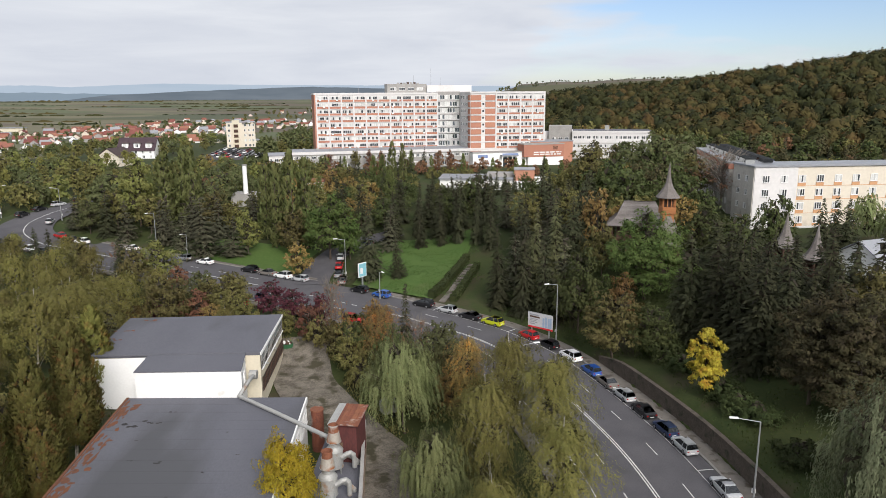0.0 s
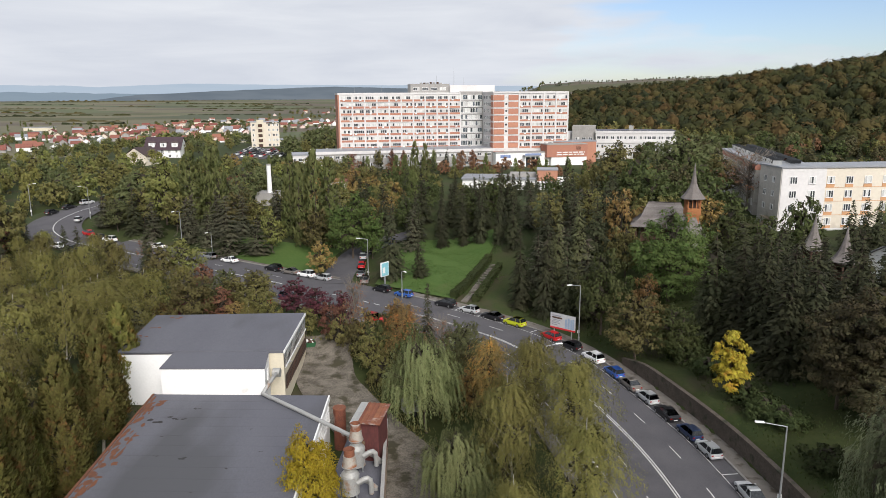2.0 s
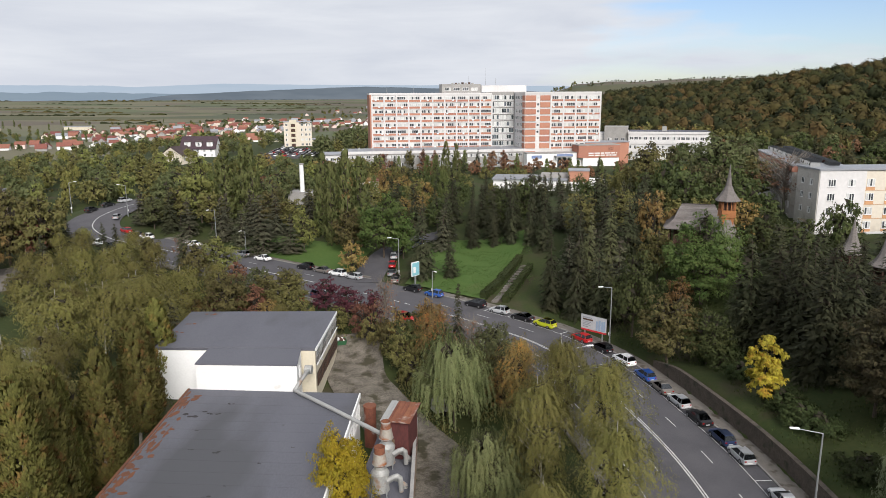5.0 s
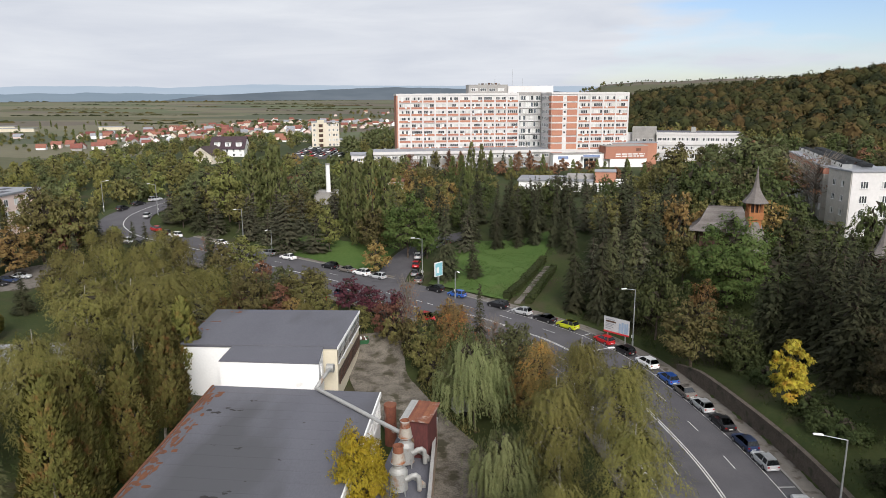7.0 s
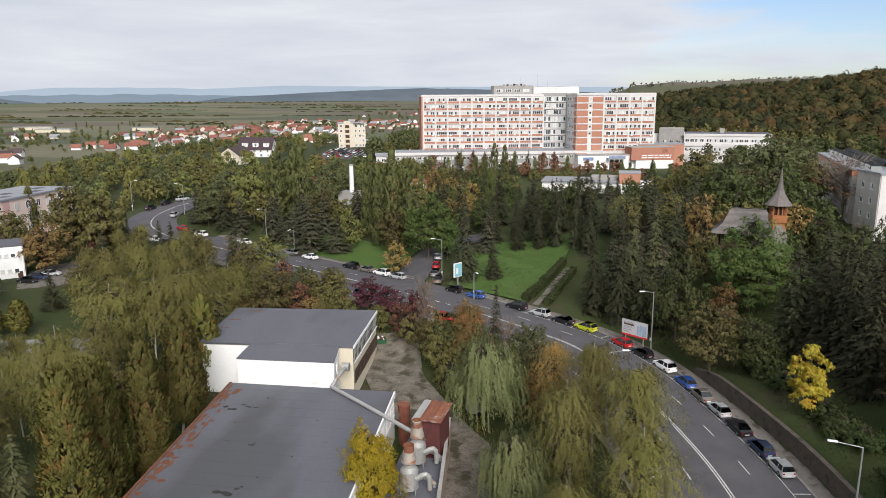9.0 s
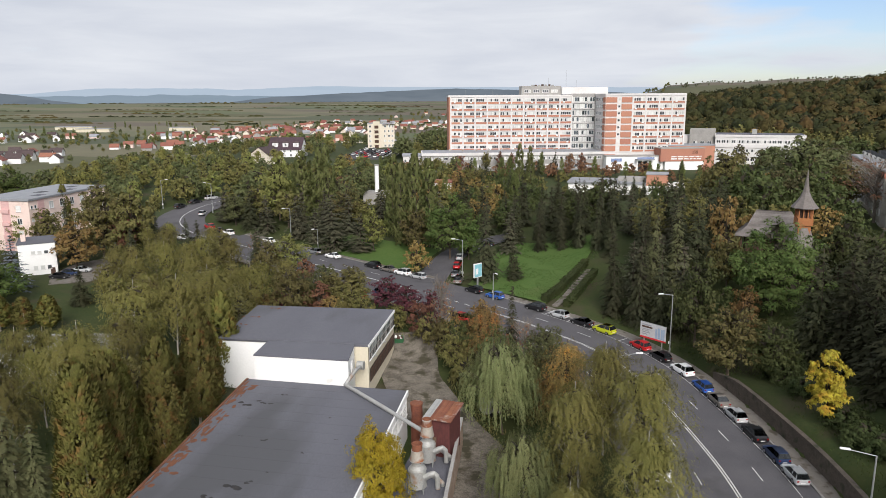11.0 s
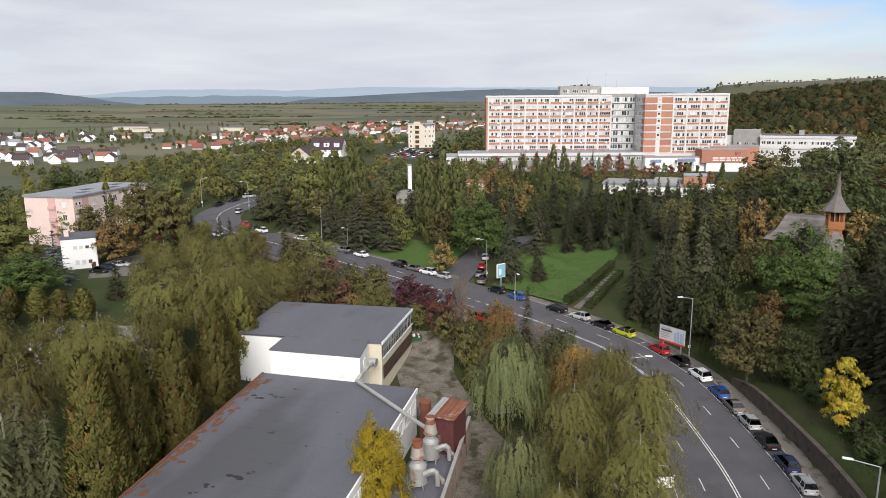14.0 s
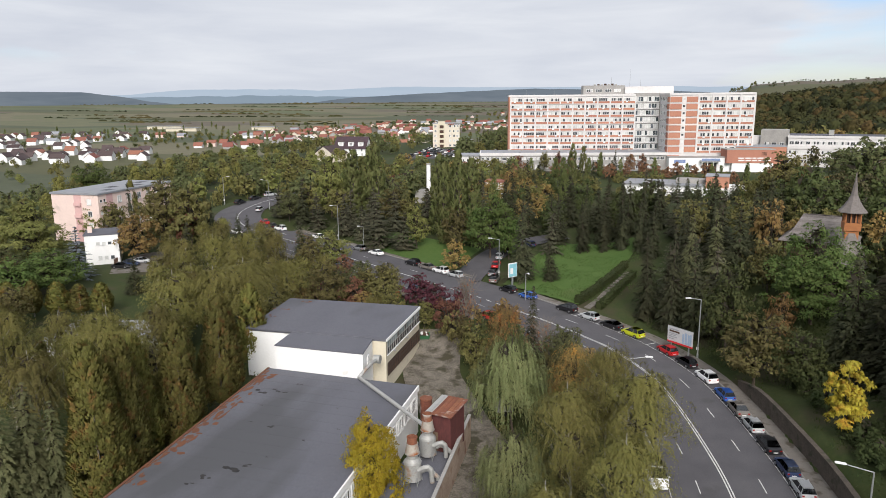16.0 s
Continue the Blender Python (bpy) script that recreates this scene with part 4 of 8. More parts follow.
def build_wing():
    """The pale three-storey wing beyond the brick hall, and the box beside it."""
    w = thing("clinic_wing", pose(52, 336, 0, 0, 0, -10), "pale three-storey clinic wing with ribbon windows", "building")
    part("wall", box(9, 45, 0.3, 18, 9, 23.2), M["panel"], w)
    part("roof", box(8.8, 45.3, 0.0, 18.2, 23.2, 24.2), M["panel"], w)
    part("roof_felt", box(9.2, 45, 0.4, 17.8, 24.2, 24.32), M["felt"], w)
    for r, z in enumerate((21.2, 17.3, 13.4)):
        for k in range(17):
            window(w, 10.4 + k * 2.06, 0.3, z, 1.75, 1.35, 2, sill=False)
        part("floor_band", box(8.9, 45.2, -0.1, 0.3, z - 2.6, z - 1.2), M["panel"], w)
    part("tower", box(-2, 8.8, 2, 14, 9, 26.4), M["concrete"], w)
    part("tower", box(-8, -2, 4, 14, 9, 23.5), M["panel"], w)
    for k in range(3):
        window(w, 0.5 + 3.0 * k, 2.0, 20.5, 1.8, 1.4, 2)
    part("roof_house", box(24, 26, 4, 6, 24.3, 26.5), M["galv"], w)
    # low pavilions in front
    lo = thing("low_pavilion", pose(-1.0, 241.5, 0, 0, 0, -6), "low white pavilion with grey roof and brick block", "building")
    part("wall", box(0, 37, 0, 14, 6, 11.6), M["white"], lo)
    part("roof", box(-0.4, 25.4, -0.4, 14, 12.4, 12.9), M["greyroof"], lo)
    part("upper_wall", box(0, 25, 0.5, 14, 11.6, 12.4), M["white"], lo)
    part("low_roof", box(25.4, 37.6, -0.4, 14, 11.6, 12.0), M["white"], lo)
    part("brick_block", box(25.4, 32.2, 1.0, 9, 12.0, 15.6), M["brick"], lo)
    part("block_roof", box(25.2, 32.4, 0.8, 9.2, 15.6, 15.9), M["greyroof"], lo)
    part("roof_house", box(16, 25, 4, 10, 12.9, 14.2), M["concrete"], lo)
    for k in range(15):
        window(lo, 1.5 + k * 2.4, 0, 9.8, 1.7, 1.5, 2)
    for k in range(6):
        part("vent_pipe", tube((3 + k * 3.6, 5, 12.9), (3 + k * 3.6, 5, 13.9), 0.15, None, 8), M["galv"], lo)
    g = thing("garage", pose(-41, 222, gz(-41, 222) - 0.3, 0, 0, 4), "small white flat-roofed garage", "garage")
    part("wall", box(-2.6, 3.2, 0, 7, 0, 6.0), M["white"], g)
    part("roof", box(-2.9, 3.5, -0.3, 7.3, 6.0, 6.4), M["tile"], g)
    window(g, 0.2, 0, 4.4, 1.4, 1.0, 2)
    # hedge-topped forecourt of the hospital
    ch = thing("chimney", pose(-59.7, 212.7, gz(-59.7, 212.7) - 0.5), "tall white rendered boiler chimney", "chimney")
    part("shaft", tube((0, 0, 0), (0, 0, 13.0), 0.78, 0.62, 20), M["white"], ch)
    part("cap", tube((0, 0, 12.7), (0, 0, 13.1), 0.72, None, 20), M["concrete"], ch)
    part("boiler_house", box(-4, 5, -2, 5, -0.5, 4.4), M["concrete"], ch)


build_wing()


def build_apartments():
    """The pale block on the church side with its rear wing; shade is painted into the sides facing away."""
    root = thing("apartment_block", pose(69.6, 157.0, 0, 0, 0, 6.3), "five-storey cream apartment block with orange panels", "apartment block")
    z0, top = 8.0, 24.3
    part("wall", box(0, 62, 0.2, 9, z0, top), M["cream_pale"], root)
    part("gable_wall", box(-0.2, 0.0, 0.2, 9, z0, top), M["shadegrey"], root, "stained gable wall with shade painted in as grey")
    part("white_bay", box(0.0, 10.2, 0.05, 0.2, z0, top), M["panel"], root)
    part("roof", box(-0.4, 62.3, -0.2, 9.3, top, top + 0.35), M["greyroof"], root)
    for k, z in enumerate((21.6, 18.5, 15.4, 12.3, 9.4)):
        for i in range(14):
            x = 2.7 + i * 4.35
            if i > 1:
                part("orange_panel", box(x - 0.95, x + 0.95, 0.12, 0.2, z - 1.6, z - 0.8), M["orange"], root)
            window(root, x, 0.15 if i > 1 else 0.05, z, 1.75, 1.65, 3)
        part("floor_band", box(10.2, 62, 0.14, 0.2, z - 1.72, z - 1.62), M["orange"], root)
        for j in range(2):
            window(root, -0.2, 3 + 3.4 * j, z, 1.1, 1.3, 2, side=(0, -1))
    part("blue_shopfront", box(11, 40, 0.02, 0.2, 8.2, 10.4), M["blueshop"], root)
    part("canopy", box(10.8, 40, -1.4, 0.1, 10.5, 10.8), M["frame"], root)
    # rear wing
    rw = thing("apartment_block", pose(67.0, 161.5, 0, 0, 0, 79), "apartment wing with shade-grey walls, dark red roof band and solar collectors", "apartment block")
    part("wall", box(9, 58, -11, -0.4, z0, 22.6), M["shadegrey"], rw)
    part("eaves_band", box(8.9, 58.2, -11.2, -0.2, 22.6, 24.0), M["brick"], rw)
    part("roof", box(8.7, 58.4, -11.4, 0.0, 24.0, 24.4), M["greyroof"], rw)
    for z in (21.0, 17.9, 14.8, 11.7):
        for i in range(15):
            window(rw, 11 + i * 3.2, -0.4, z, 1.6, 1.5, 2, side=(-1, 0))
    for i in range(26):
        c = part("solar_collector", box(-0.75, 0.75, -1.1, 1.1, 0, 0.09), M["carglass"], rw)
        c.matrix_basis = pose(1.5 + 2.15 * i, -3.2 - 0.12 * (i % 3), 25.3, 0, 35, 0)
        part("collector_frame", box(0.9 + 2.15 * i, 1.05 + 2.15 * i, -4.2, -2.2, 24.3, 25.6), M["steel"], rw)
        c = part("solar_collector", box(-0.75, 0.75, -1.1, 1.1, 0, 0.09), M["carglass"], rw)
        c.matrix_basis = pose(1.5 + 2.15 * i, -7.2, 25.3, 0, 35, 0)


# stained render; its base grey carries the shade of the sunless sides
M["shadegrey"] = material("shade_grey_render", (0.50, 0.47, 0.43), (0.40, 0.38, 0.35), 0.25, 0.9, 9, stain=(0.30, 0.28, 0.25), stain_scale=0.3, stain_at=0.58)
M["cream_pale"] = material("pale_cream_render", (0.68, 0.62, 0.52), (0.62, 0.56, 0.47), 0.2, 0.85, stain=(0.54, 0.48, 0.4), stain_scale=0.3)
M["orange"] = material("apricot_panel", (0.60, 0.33, 0.17), (0.54, 0.30, 0.16), 0.5, 0.85)
M["blueshop"] = material("blue_shopfront", (0.03, 0.06, 0.16), (0.04, 0.08, 0.2), 0.5, 0.3)
build_apartments()


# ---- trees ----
# dark brown for cards inside the crowns, painting the shade between leaf clumps
M["inner"] = material("crown_shade_brown", (0.050, 0.042, 0.028), (0.030, 0.026, 0.018), 0.6, 0.95, 6)
M["twig"] = material("grey_twigs", (0.20, 0.17, 0.14), (0.14, 0.12, 0.10), 1.0, 0.95)
RNG = np.random.default_rng(7)


def unit(n):
    v = RNG.normal(size=(n, 3))
    return v / np.linalg.norm(v, axis=1)[:, None]


def norm(v):
    return v / (np.linalg.norm(v, axis=-1, keepdims=True) + 1e-9)


def cards(c, size, along=None, slim=0.6, up=0.0, face=None):
    """One leaf-spray quad at each of the places c; along: the way each one points; face: the way it looks."""
    n = len(c)
    r = unit(n)
    if face is not None:
        r = norm(face) + r * 0.55
    r[:, 2] += up
    r = norm(r)
    a = unit(n) if along is None else norm(along)
    if face is not None:
        a = norm(a - r * (a * r).sum(1)[:, None])
    b = norm(np.cross(a, r))
    s = (np.asarray(size) * RNG.uniform(0.6, 1.4, n))[:, None]
    v = np.stack([c - a * s, c + b * s * slim, c + a * s, c - b * s * slim], 1).reshape(-1, 3)
    f = np.arange(4 * n).reshape(-1, 4)
    return v, f


def sprays(crown, pick, grow, tilt=0.45):
    """Leaf triangles (n, 3, 3) of a crown and the soft normals that they share with their bough."""
    p, way, size, slim, out = crown
    p, o = p[pick], norm(out[pick])
    n = norm(o + unit(len(p)) * tilt)
    a = norm(way[pick] + unit(len(p)) * 0.35)
    b = norm(np.cross(a, n))
    s = (size[pick] * RNG.uniform(0.65, 1.35, len(p)) * grow)[:, None]
    t = np.stack([p - a * s * 0.7 + b * s * slim, p - a * s * 0.7 - b * s * slim, p + a * s], 1)
    g = norm(np.cross(t[:, 1] - t[:, 0], t[:, 2] - t[:, 0]))
    back = (g * o).sum(1) < 0
    t[back] = t[back][:, ::-1]
    g[back] *= -1
    return t, norm(o * 0.8 + g * 0.5)


def limbs_mesh(name, segs, mat):
    """Tapered limbs: rows of start, end, radii."""
    bm = bmesh.new()
    for a, b, r0, r1, n in segs:
        add_tube(bm, a, b, r0, r1, n, caps=False)
    me = bpy.data.meshes.new(name)
    bm.to_mesh(me)
    bm.free()
    me.materials.append(mat)
    return me


def trunk_segs(h, r, lean=0.03, n=4, sides=8):
    segs, p = [], Vector((0, 0, -0.4))
    for k in range(n):
        q = Vector((RNG.normal() * lean * h / n, RNG.normal() * lean * h / n, 0)) + p + Vector((0, 0, (h + 0.4) / n))
        segs.append((p.copy(), q.copy(), r * (1 - k / n * 0.8), r * (1 - (k + 1) / n * 0.8), sides))
        p = q
    return segs


def golden(n, lo=-0.6):
    """Directions spread evenly over a sphere, from the height lo upwards."""
    k = np.arange(n)
    z = 1 - (1 - lo) * (k + 0.5) / n
    a = k * 2.39996 + RNG.uniform(0, 6.28)
    q = np.sqrt(np.clip(1 - z * z, 0, 1))
    return norm(np.stack([np.cos(a) * q, np.sin(a) * q, z], 1) + RNG.normal(size=(n, 3)) * 0.13)


def crown_broad(h, w, bottom, boughs, subs, per, size, lump=1.0):
    """Boughs that reach an uneven dome; each one bears clumps of small leaves."""
    cz = bottom + (h - bottom) * 0.42
    u = golden(boughs, -0.85)
    fill = boughs // 4
    rad = RNG.uniform(0.62, 0.92, boughs) * (1 + 0.12 * np.clip(-u[:, 2], 0, 1))
    rad[RNG.permutation(boughs)[:fill]] *= 0.55
    tall = np.where(u[:, 2] > 0, h - cz, cz - bottom)
    e = u * rad[:, None] * np.stack([np.full(boughs, w / 2), np.full(boughs, w / 2), tall], 1) + (0, 0, cz)
    big = w * 0.165 * lump * RNG.uniform(0.75, 1.25, boughs)
    k = np.repeat(np.arange(boughs), subs)
    off = unit(len(k)) * RNG.uniform(0.2, 1, (len(k), 1)) ** 0.5 * (1, 1, 0.7)
    c = e[k] + off * big[k][:, None]
    r = big[k] * RNG.uniform(0.34, 0.52, len(k))
    j = np.repeat(np.arange(len(k)), per)
    d = norm(unit(len(j)) + (0, 0, 0.25))
    p = c[j] + d * (r[j] * RNG.uniform(0.25, 1, len(j)) ** 0.45)[:, None] * (1, 1, 0.72)
    out = d * 0.9 + off[j] * 0.7 + norm(e - (0, 0, cz - 0.2 * h))[k][j] * 0.7 + (0, 0, 0.25)
    way = d * 0.5 + (0, 0, -0.5)
    segs = []
    for i in range(0, boughs, 2):
        s = (0, 0, max(bottom * 0.6, min(e[i][2] * 0.6, h * 0.55)))
        segs.append((s, tuple(e[i]), 0.009 * w, 0.003 * w, 5))
        for q in c[i * subs:(i + 1) * subs:4]:
            segs.append((tuple(e[i]), tuple(q), 0.003 * w, 0.001 * w, 3))
    return (p, way, np.full(len(p), size * 1.32), 0.6, out), segs


def crown_birch(h, w, bottom, boughs, subs, per, size, hang=1.6):
    """Steep pale boughs with clusters of thin drooping twigs."""
    t = np.linspace(0.02, 0.98, boughs) ** 0.9
    a = np.arange(boughs) * 2.39996 + RNG.uniform(0, 6.28)
    reach = w / 2 * np.sin(np.clip(0.30 + t * 0.92, 0, 1.12) * np.pi / 1.16) ** 0.75 * RNG.uniform(0.7, 1.12, boughs)
    zb = bottom + (h - bottom) * t * 0.82
    ze = np.minimum(zb + reach * RNG.uniform(0.55, 1.0, boughs) + 0.14 * h * (1 - t), h * RNG.uniform(0.93, 1.0, boughs))
    pos, way, out, segs = [], [], [], []
    for i in range(boughs):
        d = np.array([math.cos(a[i]), math.sin(a[i]), 0])
        s0, s1 = np.array([0, 0, zb[i]]), d * reach[i] + (0, 0, ze[i])
        mid = s0 * 0.5 + s1 * 0.5 + (0, 0, 0.12 * reach[i])
        segs += [(tuple(s0), tuple(mid), 0.042, 0.022, 4), (tuple(mid), tuple(mid * 0.25 + s1 * 0.75), 0.022, 0.006, 3)]
        for m in range(subs):
            u = RNG.uniform(0.3, 1.05)
            c = (s0 * (1 - u) + s1 * u) + (0, 0, 0.12 * reach[i] * (1 - (2 * u - 1) ** 2)) + RNG.normal(size=3) * (0.09 * w, 0.09 * w, 0.05 * w)
            tip = norm(c * (1, 1, 0) + d * 0.5 + RNG.normal(size=3) * (0.5, 0.5, 0))
            if m % 4 == 0:
                segs.append((tuple(s0 * (1 - u * 0.8) + s1 * u * 0.8), tuple(c), 0.013, 0.004, 3))
            l = hang * RNG.uniform(0.5, 1.2)
            q = RNG.uniform(0, 1, per)
            strand = RNG.integers(0, 6, per)
            jit = RNG.normal(size=(6, 3)) * (0.34, 0.34, 0.2)
            pos.append(c + jit[strand] * (1 + q[:, None]) + tip * (q * 0.5)[:, None] + RNG.normal(size=(per, 3)) * 0.085 + np.stack([0 * q, 0 * q, 0.25 - l * q ** 1.4], 1))
            way.append(np.stack([tip[0] * (1 - q) * 0.8, tip[1] * (1 - q) * 0.8, -0.35 - q], 1))
            out.append(np.array([tip[0], tip[1], 0]) * 0.65 + norm(jit)[strand] * 0.45 + np.stack([0 * q, 0 * q, 0.95 - 0.75 * q], 1) + norm(c - (0, 0, h * 0.45)) * 0.5)
    p = np.concatenate(pos)
    return (p, np.concatenate(way), np.full(len(p), size * 1.08), 0.55, np.concatenate(out)), segs


def crown_willow(h, w, bottom, boughs, strands, per, size, hang=0.5):
    """Arching boughs, each with a feather of hanging strands."""
    u = golden(boughs, -0.25)
    rad = RNG.uniform(0.6, 1.0, boughs)
    e = u * rad[:, None] * (w / 2, w / 2, 1)
    e[:, 2] = bottom + (h - bottom) * (0.56 + 0.43 * u[:, 2] * RNG.uniform(0.85, 1.0, boughs))
    pos, way, out, segs = [], [], [], []
    for i in range(boughs):
        s0 = np.array([0, 0, h * 0.42])
        flat = norm(e[i] * (1, 1, 0) + RNG.normal(size=3) * (0.1, 0.1, 0))
        segs.append((tuple(s0), tuple(e[i] - (0, 0, 0.25)), 0.05, 0.012, 4))
        for m in range(strands):
            v = RNG.uniform(0.62, 1.12)
            c = s0 * (1 - v) + e[i] * v - (0, 0, 0.9 * max(0, v - 0.9) * w * 0.3) + RNG.normal(size=3) * (0.035 * w, 0.035 * w, 0.012 * w)
            l = min(c[2] - bottom * 0.5, (h - bottom) * hang * RNG.uniform(0.35, 1.0))
            q = RNG.uniform(0, 1, per)
            pos.append(c + flat * (0.9 * (1 - (1 - q) ** 2) * RNG.uniform(0.3, 1))[:, None] + RNG.normal(size=(per, 3)) * 0.085 - np.stack([0 * q, 0 * q, l * q ** 1.25], 1))
            way.append(flat * (0.6 * (1 - q))[:, None] - np.stack([0 * q, 0 * q, 0.4 + q], 1))
            out.append(flat * 0.8 + RNG.normal(size=3) * 0.25 + np.stack([0 * q, 0 * q, 1.1 - 1.0 * q], 1))
    p = np.concatenate(pos)
    return (p, np.concatenate(way), np.full(len(p), size * 1.35), 0.28, np.concatenate(out)), segs


def crown_conifer(h, w, bottom, layers, arms, per, size, droop=0.25, power=0.9):
    """Whorls of drooping boughs, with hanging twigs along each one."""
    pos, way, sz, out = [], [], [], []
    for l in range(layers):
        t = min(max((l + RNG.uniform(-0.3, 0.3)) / layers, 0), 0.985)
        z = bottom + (h - bottom) * t
        rad = w / 2 * (1 - t) ** power * RNG.uniform(0.82, 1.1) + 0.12
        for k in range(max(4, int(arms * (1 - t * 0.55)))):
            a = RNG.uniform(0, 2 * math.pi)
            rr = rad * RNG.uniform(0.66, 1.1)
            n = max(4, int(per * (0.35 + (1 - t))))
            s = RNG.uniform(0.2, 1, n) ** 0.8
            d = np.array([math.cos(a), math.sin(a), 0])
            side = np.array([-math.sin(a), math.cos(a), 0])
            fan = RNG.normal(size=n) * 0.16 * rr * (1.15 - s)
            q = d * (s * rr)[:, None] + side * fan[:, None]
            q[:, 2] = z - droop * rr * s ** 1.6 - np.abs(fan) * 0.5 - RNG.uniform(0, 0.28, n) * (1.2 - s) * rr * 0.3
            pos.append(q)
            way.append(d + side * (np.sign(fan) * 0.7)[:, None] + np.array([0, 0, -0.5]))
            sz.append(np.full(n, size * 1.35 * (0.6 + 0.5 * (1 - t))))
            out.append(d * 0.75 + side * (fan / rr)[:, None] + np.array([0, 0, 0.75]) + np.stack([0 * s, 0 * s, 0.3 * s], 1))
    return (np.concatenate(pos), np.concatenate(way), np.concatenate(sz), 0.36, np.concatenate(out)), []


def crown_column(h, w, bottom, clumps, per, size, taper=0.62, rough=0.25, base=0.62):
    """A narrow crown of upswept tufts, for poplars and arborvitae."""
    t = RNG.uniform(0, 1, clumps) ** 1.2
    a = RNG.uniform(0, 2 * np.pi, clumps)
    prof = (1 - t) ** taper * np.minimum(1, base + 2.2 * t) + 0.03
    lump = 1 + rough * np.array([noise.noise((math.cos(x) * 1.7, math.sin(x) * 1.7, z * h * 0.3 + w)) for x, z in zip(a, t)])
    r = w / 2 * prof * lump * RNG.uniform(0.55, 1, clumps) ** 0.35
    c = np.stack([np.cos(a) * r, np.sin(a) * r, bottom + (h - bottom) * t], 1)
    rad = np.stack([np.cos(a), np.sin(a), 0 * a], 1)
    big = w * RNG.uniform(0.06, 0.105, clumps) * (1.15 - 0.5 * t)
    k = np.repeat(np.arange(clumps), per)
    d = unit(len(k))
    p = c[k] + d * (big[k] * RNG.uniform(0.2, 1, len(k)) ** 0.5)[:, None] * (1, 1, 2.1)
    out = d * 0.75 + rad[k] * 0.9 + (0, 0, 0.35)
    way = rad[k] * 0.45 + (0, 0, 0.9) + d * 0.4
    return (p, way, np.full(len(p), size * 1.3), 0.5, out), []


def leaf_mat(name, a, b, island=0.22, other=None, at=0.52):
    """Two scales of colour over the crown, a little of it leaf by leaf; other: leaves that have turned, in patches."""
    return material(name, a, b, 0.30, 0.75, 7, 0.0, island=island, obj=0.24, leaf=True, spec=0.25, stain=other, stain_scale=0.9, stain_at=at)


LEAF = dict(
    spruce=leaf_mat("spruce_needles", (0.041, 0.047, 0.025), (0.072, 0.073, 0.035)),
    fir=leaf_mat("pine_needles", (0.072, 0.078, 0.048), (0.117, 0.108, 0.068)),
    birch=leaf_mat("birch_leaves", (0.145, 0.139, 0.041), (0.197, 0.173, 0.055)),
    willow=leaf_mat("willow_leaves", (0.175, 0.205, 0.084), (0.240, 0.255, 0.112)),
    maple=leaf_mat("green_leaves", (0.078, 0.124, 0.032), (0.116, 0.150, 0.042)),
    lime=leaf_mat("bright_leaves", (0.160, 0.172, 0.050), (0.205, 0.200, 0.064)),
    olive=leaf_mat("dull_leaves", (0.120, 0.116, 0.040), (0.178, 0.150, 0.056)),
    orange=leaf_mat("turning_leaves", (0.270, 0.165, 0.062), (0.215, 0.155, 0.060)),
    brown=leaf_mat("russet_leaves", (0.226, 0.102, 0.061), (0.165, 0.094, 0.060)),
    purple=leaf_mat("purple_leaves", (0.087, 0.031, 0.043), (0.136, 0.041, 0.051)),
    red=leaf_mat("scarlet_leaves", (0.449, 0.022, 0.031), (0.337, 0.020, 0.026)),
    yellow=leaf_mat("golden_leaves", (0.430, 0.335, 0.040), (0.350, 0.300, 0.045), other=(0.45, 0.27, 0.037)),
    gold=leaf_mat("golden_green_leaves", (0.464, 0.353, 0.022), (0.356, 0.306, 0.027)),
    thuja=leaf_mat("arborvitae_sprays", (0.118, 0.122, 0.033), (0.173, 0.153, 0.043), other=(0.210, 0.122, 0.039), at=0.56),
    turning=leaf_mat("turning_birch_leaves", (0.203, 0.158, 0.053), (0.280, 0.187, 0.075), other=(0.485, 0.217, 0.052)),
    poplar=leaf_mat("poplar_leaves", (0.118, 0.142, 0.048), (0.165, 0.172, 0.064)),
    bluespruce=leaf_mat("blue_spruce_needles", (0.143, 0.168, 0.193), (0.196, 0.217, 0.244)),
    ash=leaf_mat("ash_leaves", (0.084, 0.100, 0.040), (0.132, 0.132, 0.056)),
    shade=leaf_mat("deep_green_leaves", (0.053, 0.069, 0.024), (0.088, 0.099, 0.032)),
    darkwillow=leaf_mat("weeping_leaves", (0.096, 0.109, 0.060), (0.144, 0.152, 0.085)),
    umber=leaf_mat("umber_leaves", (0.058, 0.058, 0.027), (0.099, 0.079, 0.038)),
    larch=leaf_mat("larch_needles", (0.105, 0.112, 0.052), (0.150, 0.146, 0.070)),
    weed=leaf_mat("weed_tufts", (0.042, 0.062, 0.017), (0.067, 0.083, 0.023)),
    turf=leaf_mat("turf_tufts", (0.059, 0.108, 0.024), (0.086, 0.128, 0.036)),
    hedge=leaf_mat("hedge_leaves", (0.041, 0.057, 0.019), (0.064, 0.078, 0.026)),
)

# kind: builder, leaf material, bark, label
KINDS = {}


def soft_mesh(name, verts, normals, mats, index):
    """A mesh of loose triangles that carries its own soft normals."""
    n = len(verts)
    me = data_mesh(name, verts.reshape(-1, 3).tolist(), np.arange(3 * n).reshape(-1, 3).tolist(), mats, smooth=True, index=index)
    me.normals_split_custom_set_from_vertices(np.repeat(normals, 3, axis=0).astype(np.float32).tolist())
    return me


